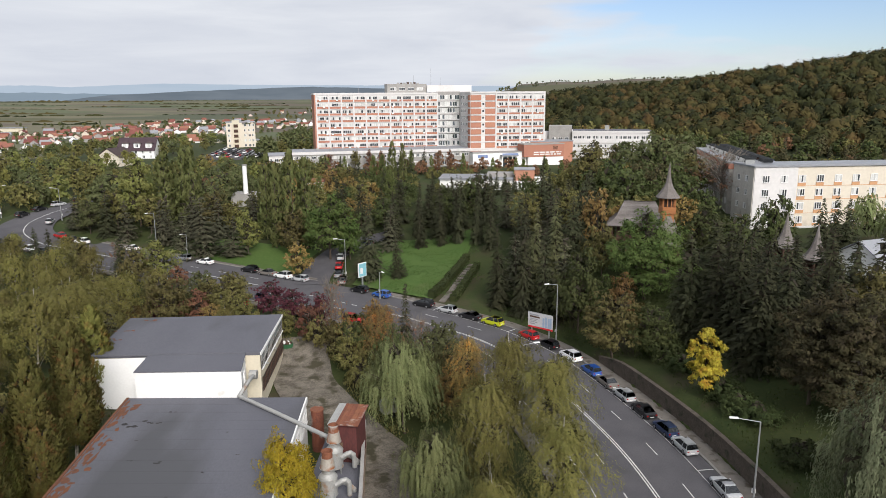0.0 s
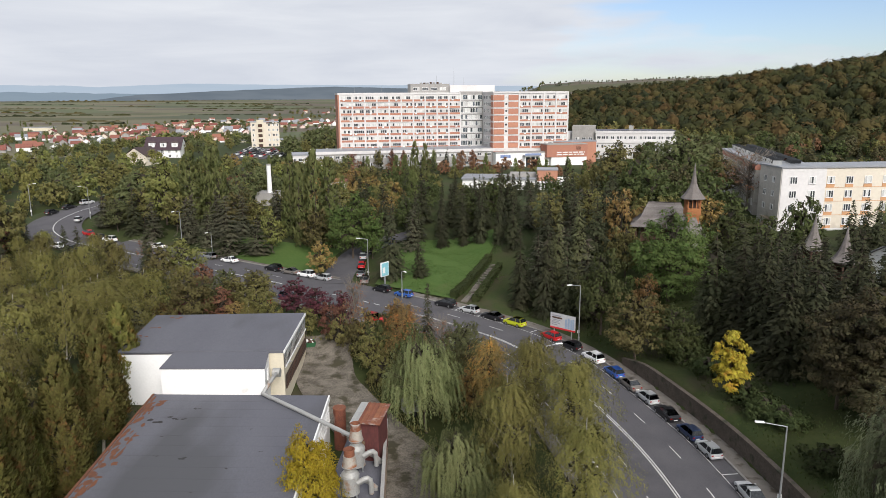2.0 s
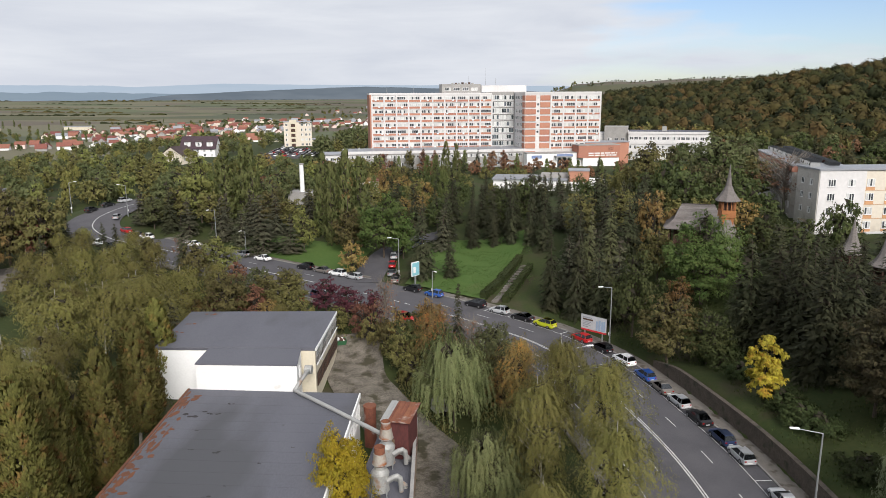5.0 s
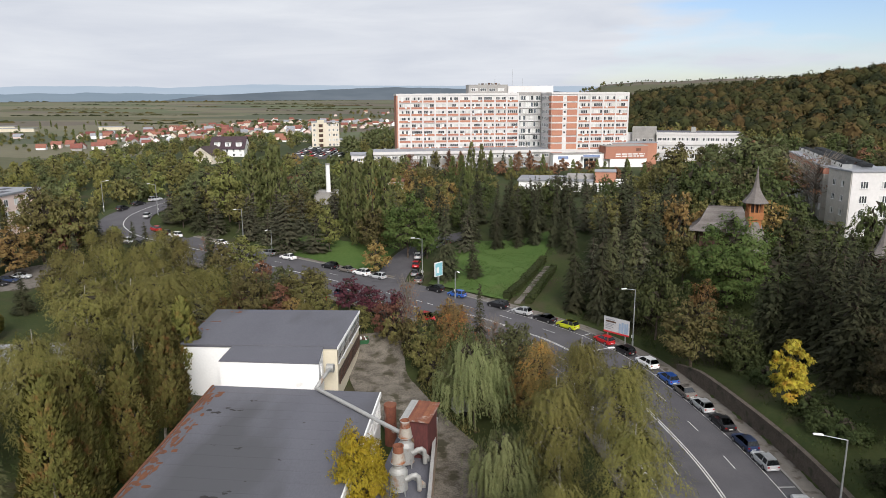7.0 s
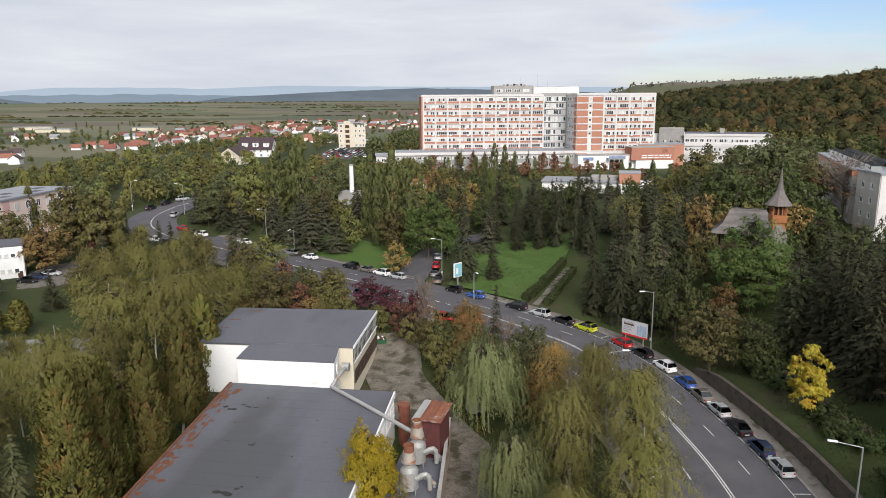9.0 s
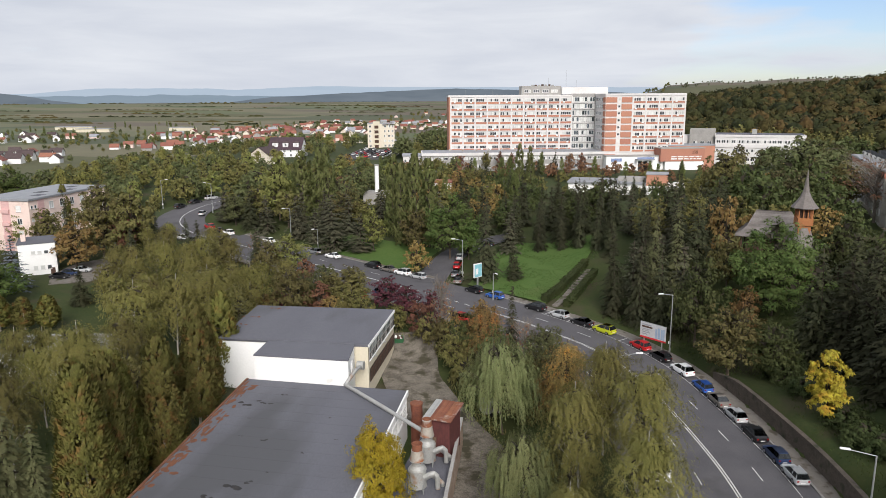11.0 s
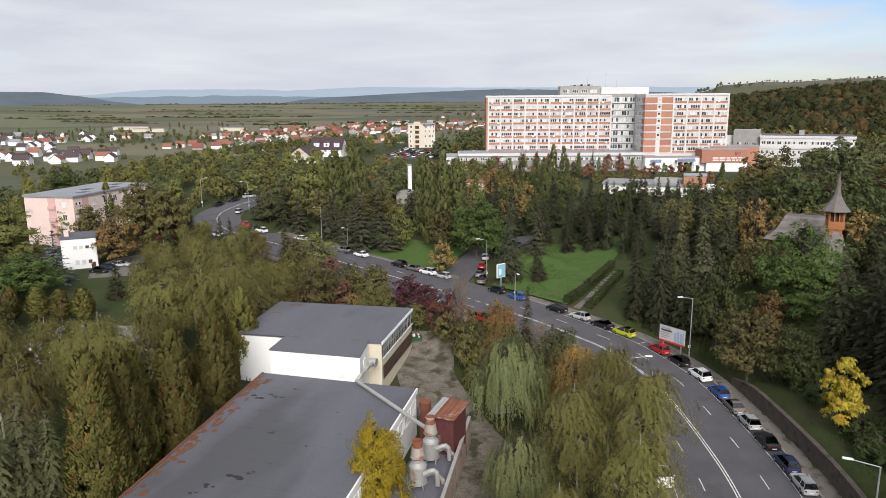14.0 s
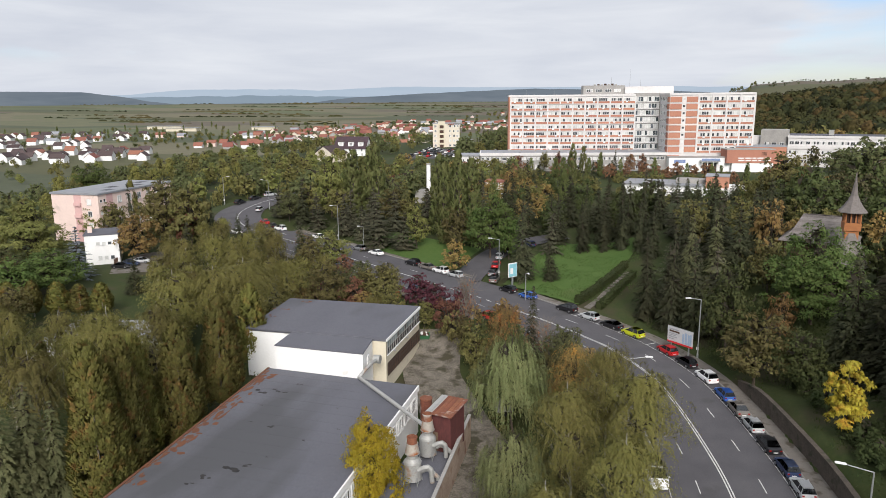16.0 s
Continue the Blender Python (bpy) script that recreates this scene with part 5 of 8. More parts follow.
def kind(key, make, leaf, bark, label, variants=2, name="tree", category="tree", base=(14.0, 8.0), core=0.45):
    """Builds variants of one sort of tree at its natural size, kept as ready meshes."""
    out = []
    for k in range(variants):
        crown, segs, trunk = make()
        mid = crown[0]
        n = len(mid)
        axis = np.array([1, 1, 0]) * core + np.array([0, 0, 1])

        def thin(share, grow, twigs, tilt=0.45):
            """Leaf sprays and, further in, dark cards that paint the crown's inner shade (twigs: their number); fewer
            and larger for trees farther off.
            """
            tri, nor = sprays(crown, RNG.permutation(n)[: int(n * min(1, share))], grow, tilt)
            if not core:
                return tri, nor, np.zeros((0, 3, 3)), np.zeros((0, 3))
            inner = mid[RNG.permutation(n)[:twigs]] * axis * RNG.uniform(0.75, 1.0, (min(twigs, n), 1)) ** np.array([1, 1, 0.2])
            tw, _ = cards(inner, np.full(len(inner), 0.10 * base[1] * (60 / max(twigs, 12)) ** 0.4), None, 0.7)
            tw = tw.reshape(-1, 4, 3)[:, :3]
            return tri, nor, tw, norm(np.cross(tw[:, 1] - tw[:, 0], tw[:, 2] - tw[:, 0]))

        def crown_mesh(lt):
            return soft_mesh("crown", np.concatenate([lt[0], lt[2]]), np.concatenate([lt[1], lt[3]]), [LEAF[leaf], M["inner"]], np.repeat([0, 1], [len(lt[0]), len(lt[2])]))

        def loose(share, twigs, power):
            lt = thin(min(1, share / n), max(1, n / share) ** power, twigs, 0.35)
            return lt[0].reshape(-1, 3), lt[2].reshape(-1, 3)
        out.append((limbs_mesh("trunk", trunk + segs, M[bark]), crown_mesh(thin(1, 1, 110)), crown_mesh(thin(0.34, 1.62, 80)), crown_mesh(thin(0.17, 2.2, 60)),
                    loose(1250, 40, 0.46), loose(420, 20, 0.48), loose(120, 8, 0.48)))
    KINDS[key] = (out, label, name, category, base, leaf)


def plant(key, x, y, h, w=None, turn=None, z=None, label=None, group=None):
    """Sets one tree with height h and crown width w on the ground."""
    out, lab, name, cat, (bh, bw), _ = KINDS[key]
    v = out[int(RNG.integers(len(out)))]
    w = bw * h / bh if w is None else w
    r = math.hypot(x, y) / max(1, w / bw)
    tm, cm = v[0], v[1 if r < 90 else 2 if r < 132 else 3]
    w = bw * h / bh if w is None else w
    m = pose(x, y, (gz(x, y) if z is None else z), RNG.normal() * 1.5, RNG.normal() * 1.5, RNG.uniform(0, 360) if turn is None else turn)
    root = new(name)
    root.matrix_basis = m @ Matrix.Diagonal((w / bw, w / bw, h / bh, 1))
    tagged(root, label or lab, cat, group or "trees: " + key)
    for n, me in (("trunk", tm), ("crown", cm)):
        new(n, me).parent = root
    return root


def make_round(h, w, bottom, boughs, subs, per, size, r=0.22, lump=1.0):
    def f():
        c, s = crown_broad(h, w, bottom, boughs, subs, per, size, lump)
        return c, s, trunk_segs(h * 0.7, r)
    return f


def make_conifer(h, w, bottom, layers, arms, per, size, droop, power=0.9, r=0.2):
    def f():
        c, s = crown_conifer(h, w, bottom, layers, arms, per, size, droop, power)
        return c, s, trunk_segs(h * 0.97, r, 0.005)
    return f


def make_column(h, w, bottom, clumps, per, size, taper, rough=0.25, r=0.18, base=0.62):
    def f():
        c, s = crown_column(h, w, bottom, clumps, per, size, taper, rough, base)
        return c, s, trunk_segs(h * 0.8, r, 0.01)
    return f


def make_weeping(h, w, bottom, boughs, strands, per, size, hang, r=0.2):
    def f():
        c, s = crown_willow(h, w, bottom, boughs, strands, per, size, hang)
        return c, s, trunk_segs(h * 0.6, r, 0.03)
    return f


def make_birch(h, w, bottom, boughs=36, subs=9, per=105, size=0.085, hang=1.7):
    def f():
        c, s = crown_birch(h, w, bottom, boughs, subs, per, size, hang)
        return c, s, trunk_segs(h * 0.92, 0.15, 0.02, 6)
    return f


def make_bare(h, w):
    def f():
        segs = []
        for k in range(60):
            z = h * (0.25 + 0.7 * RNG.random())
            a, l = RNG.uniform(0, 6.28), w * 0.5 * RNG.uniform(0.4, 1)
            p = (math.cos(a) * l, math.sin(a) * l, min(h, z + l * RNG.uniform(0.5, 1.2)))
            segs.append(((0, 0, z * 0.8), p, 0.05, 0.012, 4))
            for m in range(3):
                q = tuple(np.array(p) * (0.7, 0.7, 0.9) + RNG.normal(size=3) * 0.15 * w)
                segs.append((tuple(np.array(p) * (0.55, 0.55, 0.85)), q, 0.02, 0.006, 3))
        c, _ = crown_broad(h, w, h * 0.25, 20, 4, 12, 0.09)
        return c, segs, trunk_segs(h * 0.8, 0.14)
    return f


kind("spruce", make_conifer(16, 8.6, 0.5, 36, 20, 26, 0.19, 0.34, 0.72), "spruce", "bark", "dark green spruce with drooping boughs", base=(16, 8.6), variants=3, core=0.6)
kind("pine", make_conifer(13, 8.0, 1.0, 20, 18, 30, 0.18, 0.10, 0.6), "fir", "bark", "broad layered grey-green pine tree", base=(13, 8.0))
kind("larch", make_conifer(17, 8.0, 0.8, 40, 22, 34, 0.17, 0.42, 0.75), "larch", "bark", "tall olive-green conifer with drooping feathery boughs", base=(17, 8.0), core=0.3)
kind("birch", make_birch(17, 8.5, 1.6), "birch", "birchbark", "birch with drooping yellowish-green twigs", base=(17, 8.5), variants=3)
kind("willow", make_weeping(13, 10.5, 0.5, 92, 9, 52, 0.105, 0.40), "willow", "bark", "weeping willow with grey-green hanging strands", base=(13, 10.5))
kind("darkwillow", make_weeping(13, 10.5, 0.2, 56, 9, 44, 0.14, 0.85), "darkwillow", "bark", "weeping willow with long dark hanging curtains", base=(13, 10.5), variants=1, core=0.6)
kind("maple", make_round(12, 10, 1.5, 46, 8, 56, 0.11), "maple", "bark", "round-crowned green maple in leaf", base=(12, 10))
kind("ash", make_round(12, 9.5, 1.4, 40, 8, 48, 0.115), "ash", "bark", "olive-green ash tree in late summer leaf", base=(12, 9.5))
kind("shade", make_round(12, 10, 1.2, 40, 8, 48, 0.115), "shade", "bark", "deep green broadleaf tree", base=(12, 10))
kind("lime", make_round(12, 8.5, 1.5, 40, 7, 46, 0.11), "lime", "bark", "bright yellow-green lime tree", base=(12, 8.5))
kind("olive", make_round(13, 9, 1.5, 40, 8, 46, 0.115), "olive", "bark", "dull green broadleaf tree turning brown", base=(13, 9))
kind("umber", make_round(13, 9, 0.6, 40, 8, 52, 0.11), "umber", "bark", "dark brown-green broadleaf tree", base=(13, 9))
kind("orange", make_round(9, 7, 1.2, 30, 7, 42, 0.10), "orange", "bark", "broadleaf tree in orange autumn leaf", base=(9, 7))
kind("brown", make_round(8, 6, 0.8, 28, 7, 38, 0.10), "brown", "bark", "bushy tree with russet leaves", base=(8, 6))
kind("purple", make_round(8, 6, 0.8, 28, 7, 38, 0.10), "purple", "bark", "bushy plum tree with purple leaves", base=(8, 6))
kind("yellow", make_round(9, 5.0, 1.2, 52, 8, 46, 0.092, lump=0.95), "yellow", "bark", "young tree in golden yellow leaf", base=(9, 5.0), variants=1, core=0)
kind("gold2", make_round(10, 7, 1.0, 30, 6, 40, 0.12), "gold", "bark", "broadleaf tree turning golden yellow", base=(10, 7), variants=1)
kind("red", make_round(4, 1.8, 0.2, 12, 5, 20, 0.09, 0.05), "red", "bark", "narrow bush in scarlet leaf", base=(4, 1.8), variants=1, core=0, name="shrub", category="shrub")
kind("gold", make_round(10, 8, 0.4, 64, 9, 60, 0.085), "gold", "bark", "golden-green bushy tree beside the workshop", base=(10, 8), variants=1, core=0.4)
kind("thuja", make_column(14, 5.0, 2.6, 430, 66, 0.13, 0.47, 0.30, base=0.55), "thuja", "palebark", "tall brownish-green arborvitae column", base=(14, 5.0), variants=3, core=0.6)
kind("poplar", make_column(18, 5.4, 1.2, 240, 44, 0.15, 0.42, 0.6, base=0.5), "poplar", "bark", "slender upright green poplar tree", base=(18, 5.4))
kind("bluespruce", make_conifer(9, 4.5, 0.3, 20, 14, 20, 0.15, 0.18), "bluespruce", "bark", "young blue-grey spruce tree", base=(9, 4.5), variants=1)
kind("shrub", make_round(3, 4, 0.1, 24, 5, 30, 0.085, 0.05), "olive", "bark", "low rounded dull green shrub", base=(3, 4), name="shrub", category="shrub")
kind("juniper", make_round(2.4, 5, 0.05, 30, 6, 26, 0.10, 0.05), "hedge", "bark", "spreading dark evergreen shrub", base=(2.4, 5), name="shrub", category="shrub")
kind("bare", make_bare(9, 6.5), "brown", "twig", "nearly bare grey-brown tree", base=(9, 6.5), variants=1, core=0)
kind("turning", make_birch(14, 5.5, 1.6, 28, 7, 60), "turning", "bark", "slender tree with yellow-brown thinning leaves", base=(14, 5.5), variants=1)


def clear_of(x, y):
    """Whether a tree may stand here: off roads, lawn, yards and buildings."""
    d, _ = road_near(x, y)
    if abs(d[0]) < 11.5:
        return False
    if 118 < math.hypot(x - 13, y) < 205 and -49.5 < math.degrees(math.atan2(x - 13, y)) < -40.5:
        return False                                    # the open ground before the pink block
    for x0, x1, y0, y1 in ((-52, -4, 30, 112), (-32, 5, 128, 168), (-31, -15, 125, 175), (-6, 38, 234, 258), (30, 52, 124, 150),
                           (60, 140, 150, 175), (58, 74, 150, 222), (-160, -118, 146, 200), (-124, -103, 128, 152), (-75, 60, 285, 345), (-65, -54, 208, 220), (-46, -36, 218, 232), (55, 72, 102, 122), (-64, -50, 186, 214), (-122, -92, 336, 405)):
        if x0 < x < x1 and y0 < y < y1:
            return False
    return True


def wood(x0, x1, y0, y1, n, mix, seed, gap=3.4, joined=False):
    """A wood of mixed trees in a stretch of the plan; mix: kind, weight, lowest and greatest height. joined: into the one far mass."""
    r = random.Random(seed)
    done = 0
    tries = 0
    while done < n and tries < n * 30:
        tries += 1
        x, y = r.uniform(x0, x1), r.uniform(y0, y1)
        if not clear_of(x, y) or any((x - a) ** 2 + (y - b) ** 2 < gap * gap for a, b in PLANTED):
            continue
        k = r.choices(mix, [q[1] for q in mix])[0]
        h = r.uniform(k[2], k[3])
        if joined:
            out, _, _, _, (bh, bw), leaf = KINDS[k[0]]
            far = math.hypot(x, y)
            v = out[r.randrange(len(out))][4 if far < 235 else 5 if far < 480 else 6]
            a = r.uniform(0, 6.28)
            s = h / bh
            ca, sa = math.cos(a) * s * r.uniform(0.9, 1.15), math.sin(a) * s * r.uniform(0.9, 1.15)
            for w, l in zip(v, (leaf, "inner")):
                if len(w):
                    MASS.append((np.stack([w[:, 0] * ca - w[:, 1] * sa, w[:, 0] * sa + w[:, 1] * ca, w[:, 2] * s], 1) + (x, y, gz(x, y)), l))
        else:
            plant(k[0], x, y, h)
        done += 1
        PLANTED.append((x, y))


MASS = []
PLANTED = []


def single(key, x, y, h, w=None, z=None, label=None):
    PLANTED.append((x, y))
    plant(key, x, y, h, w, z=z, label=label)


# ---- church, gate and houses ----
def lathe(prof, seg=8, turn=0.0):
    rings = [[(r * math.cos(2 * math.pi * k / seg + turn), r * math.sin(2 * math.pi * k / seg + turn), z) for k in range(seg)] for r, z in prof]
    bm, vs = loft(rings)
    return bm


def hip_roof(w, d, ridge, z0, z1, flare=0.8):
    """A hipped roof with upturned eaves, the ridge along x."""
    bm = bmesh.new()
    e = [(-w / 2, -d / 2), (w / 2, -d / 2), (w / 2, d / 2), (-w / 2, d / 2)]
    m = [(x * 0.72, y * 0.62) for x, y in e]
    t = [(-ridge / 2, -0.05), (ridge / 2, -0.05), (ridge / 2, 0.05), (-ridge / 2, 0.05)]
    zm = z0 + (z1 - z0) * 0.30
    rings = [[(x, y, z0 - 0.15) for x, y in e], [(x, y, z0) for x, y in e], [(x, y, zm) for x, y in m], [(x, y, z1) for x, y in t]]
    bm, vs = loft(rings)
    bm.faces.new(vs[-1])
    bm.faces.new(vs[0][::-1])
    bmesh.ops.recalc_face_normals(bm, faces=bm.faces)
    return bm


def shingles(parent, w, d, ridge, z0, z1, rows=9):
    """Courses of shingle laid over the front and end slopes of a hipped roof."""
    for j in range(rows):
        u = (j + 0.15) / rows
        def at(u):
            if u < 0.30:
                f = u / 0.30
                return 1 - 0.28 * f, 1 - 0.38 * f, z0 + (z1 - z0) * 0.30 * f
            f = (u - 0.30) / 0.70
            return 0.72 + (ridge / w - 0.72) * f, 0.62 * (1 - f), z0 + (z1 - z0) * (0.30 + 0.70 * f)
        a, b = at(u), at(u + 0.13)
        for s in (-1, 1):
            bm = bmesh.new()
            o = 0.06
            q = [(-a[0] * w / 2, s * a[1] * d / 2 + s * o, a[2] + o), (a[0] * w / 2, s * a[1] * d / 2 + s * o, a[2] + o),
                 (b[0] * w / 2, s * b[1] * d / 2, b[2] + o * 0.4), (-b[0] * w / 2, s * b[1] * d / 2, b[2] + o * 0.4)]
            bm.faces.new([bm.verts.new(p) for p in q])
            part("shingle_course", bm, M["shingle"], parent)


def build_church():
    g = gz(40, 139)
    ch = thing("wooden_church", pose(39.6, 140.5, 0, 0, 0, -16), "wooden church with weathered shingle roof and slender spire", "church")
    part("wall", box(-4.2, 4.6, -3.2, 3.4, g - 0.6, 15.6), M["darktimber"], ch)
    part("roof", hip_roof(12.4, 10.4, 6.2, 15.1, 19.2), M["shingle"], ch)
    shingles(ch, 12.4, 10.4, 6.2, 15.1, 19.2)
    for x in (-5.0, -2.5, 0, 2.5, 5.0):
        for y in (-4.3, 4.3):
            part("porch_post", box(x - 0.14, x + 0.14, y - 0.14, y + 0.14, g - 0.5, 15.4), M["darktimber"], ch)
    part("porch_rail", box(-5.1, 5.1, -4.38, -4.22, g + 0.9, g + 1.05), M["timber"], ch)
    tw = part("tower", box(-1.35, 1.35, -1.35, 1.35, g - 0.5, 18.3), M["timber"], ch)
    base = Matrix.Rotation(radians(16), 4, "Z") @ Matrix.Translation((42.3 - 39.6, 131.6 - 140.5, 0))
    tw.matrix_basis = base @ Matrix.Diagonal((0.76, 0.76, 1, 1))
    for x in (-1.45, -0.48, 0.48, 1.45):
        for y in (-1.45, 1.45):
            part("belfry_post", box(x - 0.12, x + 0.12, y - 0.12, y + 0.12, 18.3, 21.4), M["timber"], tw)
            if abs(x) < 1:
                part("belfry_post", box(y - 0.12, y + 0.12, x - 0.12, x + 0.12, 18.3, 21.4), M["timber"], tw)
    part("gallery", box(-1.65, 1.65, -1.65, 1.65, 18.3, 19.6), M["timber"], tw)
    part("belfry_core", box(-1.0, 1.0, -1.0, 1.0, 19.6, 21.4), M["darktimber"], tw)
    part("spire", lathe([(2.95, 21.3), (2.95, 21.42), (2.0, 22.3), (1.25, 23.2), (0.75, 24.1), (0.48, 25.2), (0.30, 26.4), (0.06, 27.9)], 8, radians(22.5)), M["shingle"], tw, "grey shingled spire")
    part("porch_roof", lathe([(5.4, 12.6), (5.4, 12.75), (3.8, 14.2), (2.4, 16.0), (1.5, 17.9)], 8, radians(22.5)), M["shingle"], tw)
    part("apse_wall", lathe([(3.6, g - 0.6), (3.6, 12.9)], 8, radians(22.5)), M["darktimber"], tw)


build_church()


def build_gate():
    for x, y, top, lab in ((63.4, 117.0, 18.8, "timber gate tower with shingled cone roof"), (60.2, 121.5, 20.0, "timber pavilion with shingled cone roof")):
        g = gz(x, y)
        root = thing("gate_tower", pose(x, y, g, 0, 0, 12), lab, "gate", "church gate towers")
        e = top - g
        part("roof", lathe([(2.4, e - 6.1), (2.4, e - 5.95), (1.6, e - 5.2), (1.0, e - 4.2), (0.55, e - 2.8), (0.25, e - 1.4), (0.03, e)], 8), M["shingle"], root)
        for a in range(8):
            c, s = 1.7 * math.cos(a * math.pi / 4), 1.7 * math.sin(a * math.pi / 4)
            part("post", box(c - 0.13, c + 0.13, s - 0.13, s + 0.13, -0.3, e - 5.9), M["darktimber"], root)
        part("beam_ring", lathe([(1.95, e - 6.7), (1.95, e - 6.1)], 8), M["darktimber"], root)
        part("lower_wall", lathe([(1.5, 0), (1.5, e - 7.4)], 8), M["darktimber"], root)
        part("door_frame", box(-0.8, 0.8, -1.75, -1.6, 0, 2.3), M["frame"], root)
    gable_house(75.0, 118.5, 20, 9, 8, 5.6, 2.4, M["white"], M["greyroof"], "white parish house with grey tin roof", 2, group="parish house")


build_gate()


def build_left_blocks():
    """The pink school-like block, its white annexe and the far houses."""
    root = thing("pink_block", pose(-134.6, 153.6, 0, 0, 0, 92), "three-storey pink rendered block with flat grey roof", "building")
    part("wall", box(0, 31, 0, 15.5, 2.0, 15.6), M["pink"], root)
    part("roof", box(-0.3, 31.3, -0.3, 15.8, 15.6, 16.1), M["greyroof"], root)
    part("stripe", box(3.2, 5.6, -0.04, 0.1, 2.0, 15.6), M["rose"], root)
    part("stripe", box(-0.04, 0.1, 5.6, 8.0, 2.0, 15.6), M["rose"], root)
    for k, z in enumerate((13.6, 10.3, 7.0)):
        for i in range(6):
            window(root, 8.2 + i * 4.1, 0, z, 1.6, 1.9, 2)
        for i in range(2):
            window(root, 1.0 + 1.3 * i, 0, z + 0.3, 0.8, 0.8, 1)
        b = part("balcony", box(-0.5, 0, 5.7, 7.9, z - 1.2, z - 0.3), M["rose"], root)
        window(root, 0, 3.0, z, 1.4, 1.6, 2, side=(0, -1))
    for k in range(4):
        part("bitumen_patch", box(6 + k * 6.2, 9.5 + k * 6.2, 2 + (k % 2) * 4, 4.5 + (k % 2) * 4, 16.1, 16.13), M["felt"], root)
    an = thing("annexe", pose(-115.8, 139.2, 0, 0, 0, 128), "small white two-storey annexe with dark flat roof", "building")
    part("wall", box(0, 9, 0, 7.6, 0.0, 8.4), M["white"], an)
    part("roof", box(-0.2, 9.2, -0.2, 7.8, 8.4, 8.7), M["felt"], an)
    part("wall_front", box(-0.12, 0, 0.2, 7.4, 0.0, 8.4), M["white"], an)
    for k in range(3):
        window(an, -0.12, 4.6 - 1.3 * k, 6.4, 0.9, 0.8, 1, side=(0, -1))
        window(an, -0.12, 4.4 - 1.4 * k, 2.8, 0.9, 1.0, 1, side=(0, -1))
    part("door", box(-0.17, -0.12, 0.5, 1.5, 0.5, 2.6), M["darktimber"], an)
    part("stub_chimney", box(3, 4, 6.0, 7.0, 8.7, 10.2), M["pink"], an)
    sh = thing("grey_hall", pose(-76, 92, 0, 0, 0, 12), "low hall with pale grey flat roof among trees", "building")
    part("wall", box(-8, 8, -5, 5, -5, 2.2), M["white"], sh)
    part("roof", box(-8.3, 8.3, -5.3, 5.3, 2.2, 2.6), M["greyroof"], sh)
    for k in range(6):
        window(sh, -6.5 + 2.6 * k, -5, 0.5, 1.6, 1.4, 2)
    # the tower block
    tb = thing("tower_block", pose(-125.4, 414.4, 0, 0, 0, 15.8), "cream five-storey block of flats", "apartment block")
    part("wall", box(0, 9.0, 0, 12, 9, 26.2), M["cream_pale"], tb)
    part("wall", box(9.0, 16.2, 0.8, 12, 9, 25.0), M["cream_pale"], tb)
    part("stair_tower", box(3.4, 7.4, -0.8, 0, 9, 27.6), M["cream"], tb)
    part("roof", box(-0.3, 16.4, -0.3, 12.3, 26.2, 26.5), M["greyroof"], tb)
    for k in range(5):
        z = 13.0 + 2.9 * k
        for x in (1.6, 10.6, 13.0, 15.0):
            window(tb, x, 0 if x < 9 else 0.8, z, 1.3, 1.4, 2, sill=False)
        part("balcony", box(4.2, 6.6, -1.0, -0.8, z - 1.2, z + 0.6), M["darktimber"], tb)
        for j in range(3):
            window(tb, 16.2, 2.5 + 3.4 * j, z, 1.5, 1.4, 2, side=(0, 1), sill=False)
    gable_house(-145.5, 316, 78, 11, 11.5, 4.2, 3.6, M["cream_pale"], M["browntile"], "cream gabled hall with brown tile roof", 1, group="hall houses")
    dh = gable_house(-150, 352, 4, 17.5, 11, 4.4, 5.6, M["white"], M["plumtile"], "white guest house with brown roof and dormers", 2, group="hall houses")
    for k in range(3):
        part("dormer", box(-6.8 + 5.6 * k, -3.8 + 5.6 * k, -4.9, -1.8, 5.2, 7.6, 0.3), M["white"], dh)
        window(dh, -5.3 + 5.6 * k, -4.9, 6.5, 1.6, 1.5, 2, sill=False)
        part("dormer_roof", lathe([(2.0, 7.6), (1.4, 8.2), (0.1, 8.5)], 10), M["browntile"], dh).matrix_basis = Matrix.Translation((-5.3 + 5.6 * k, -3.4, 0))


build_left_blocks()


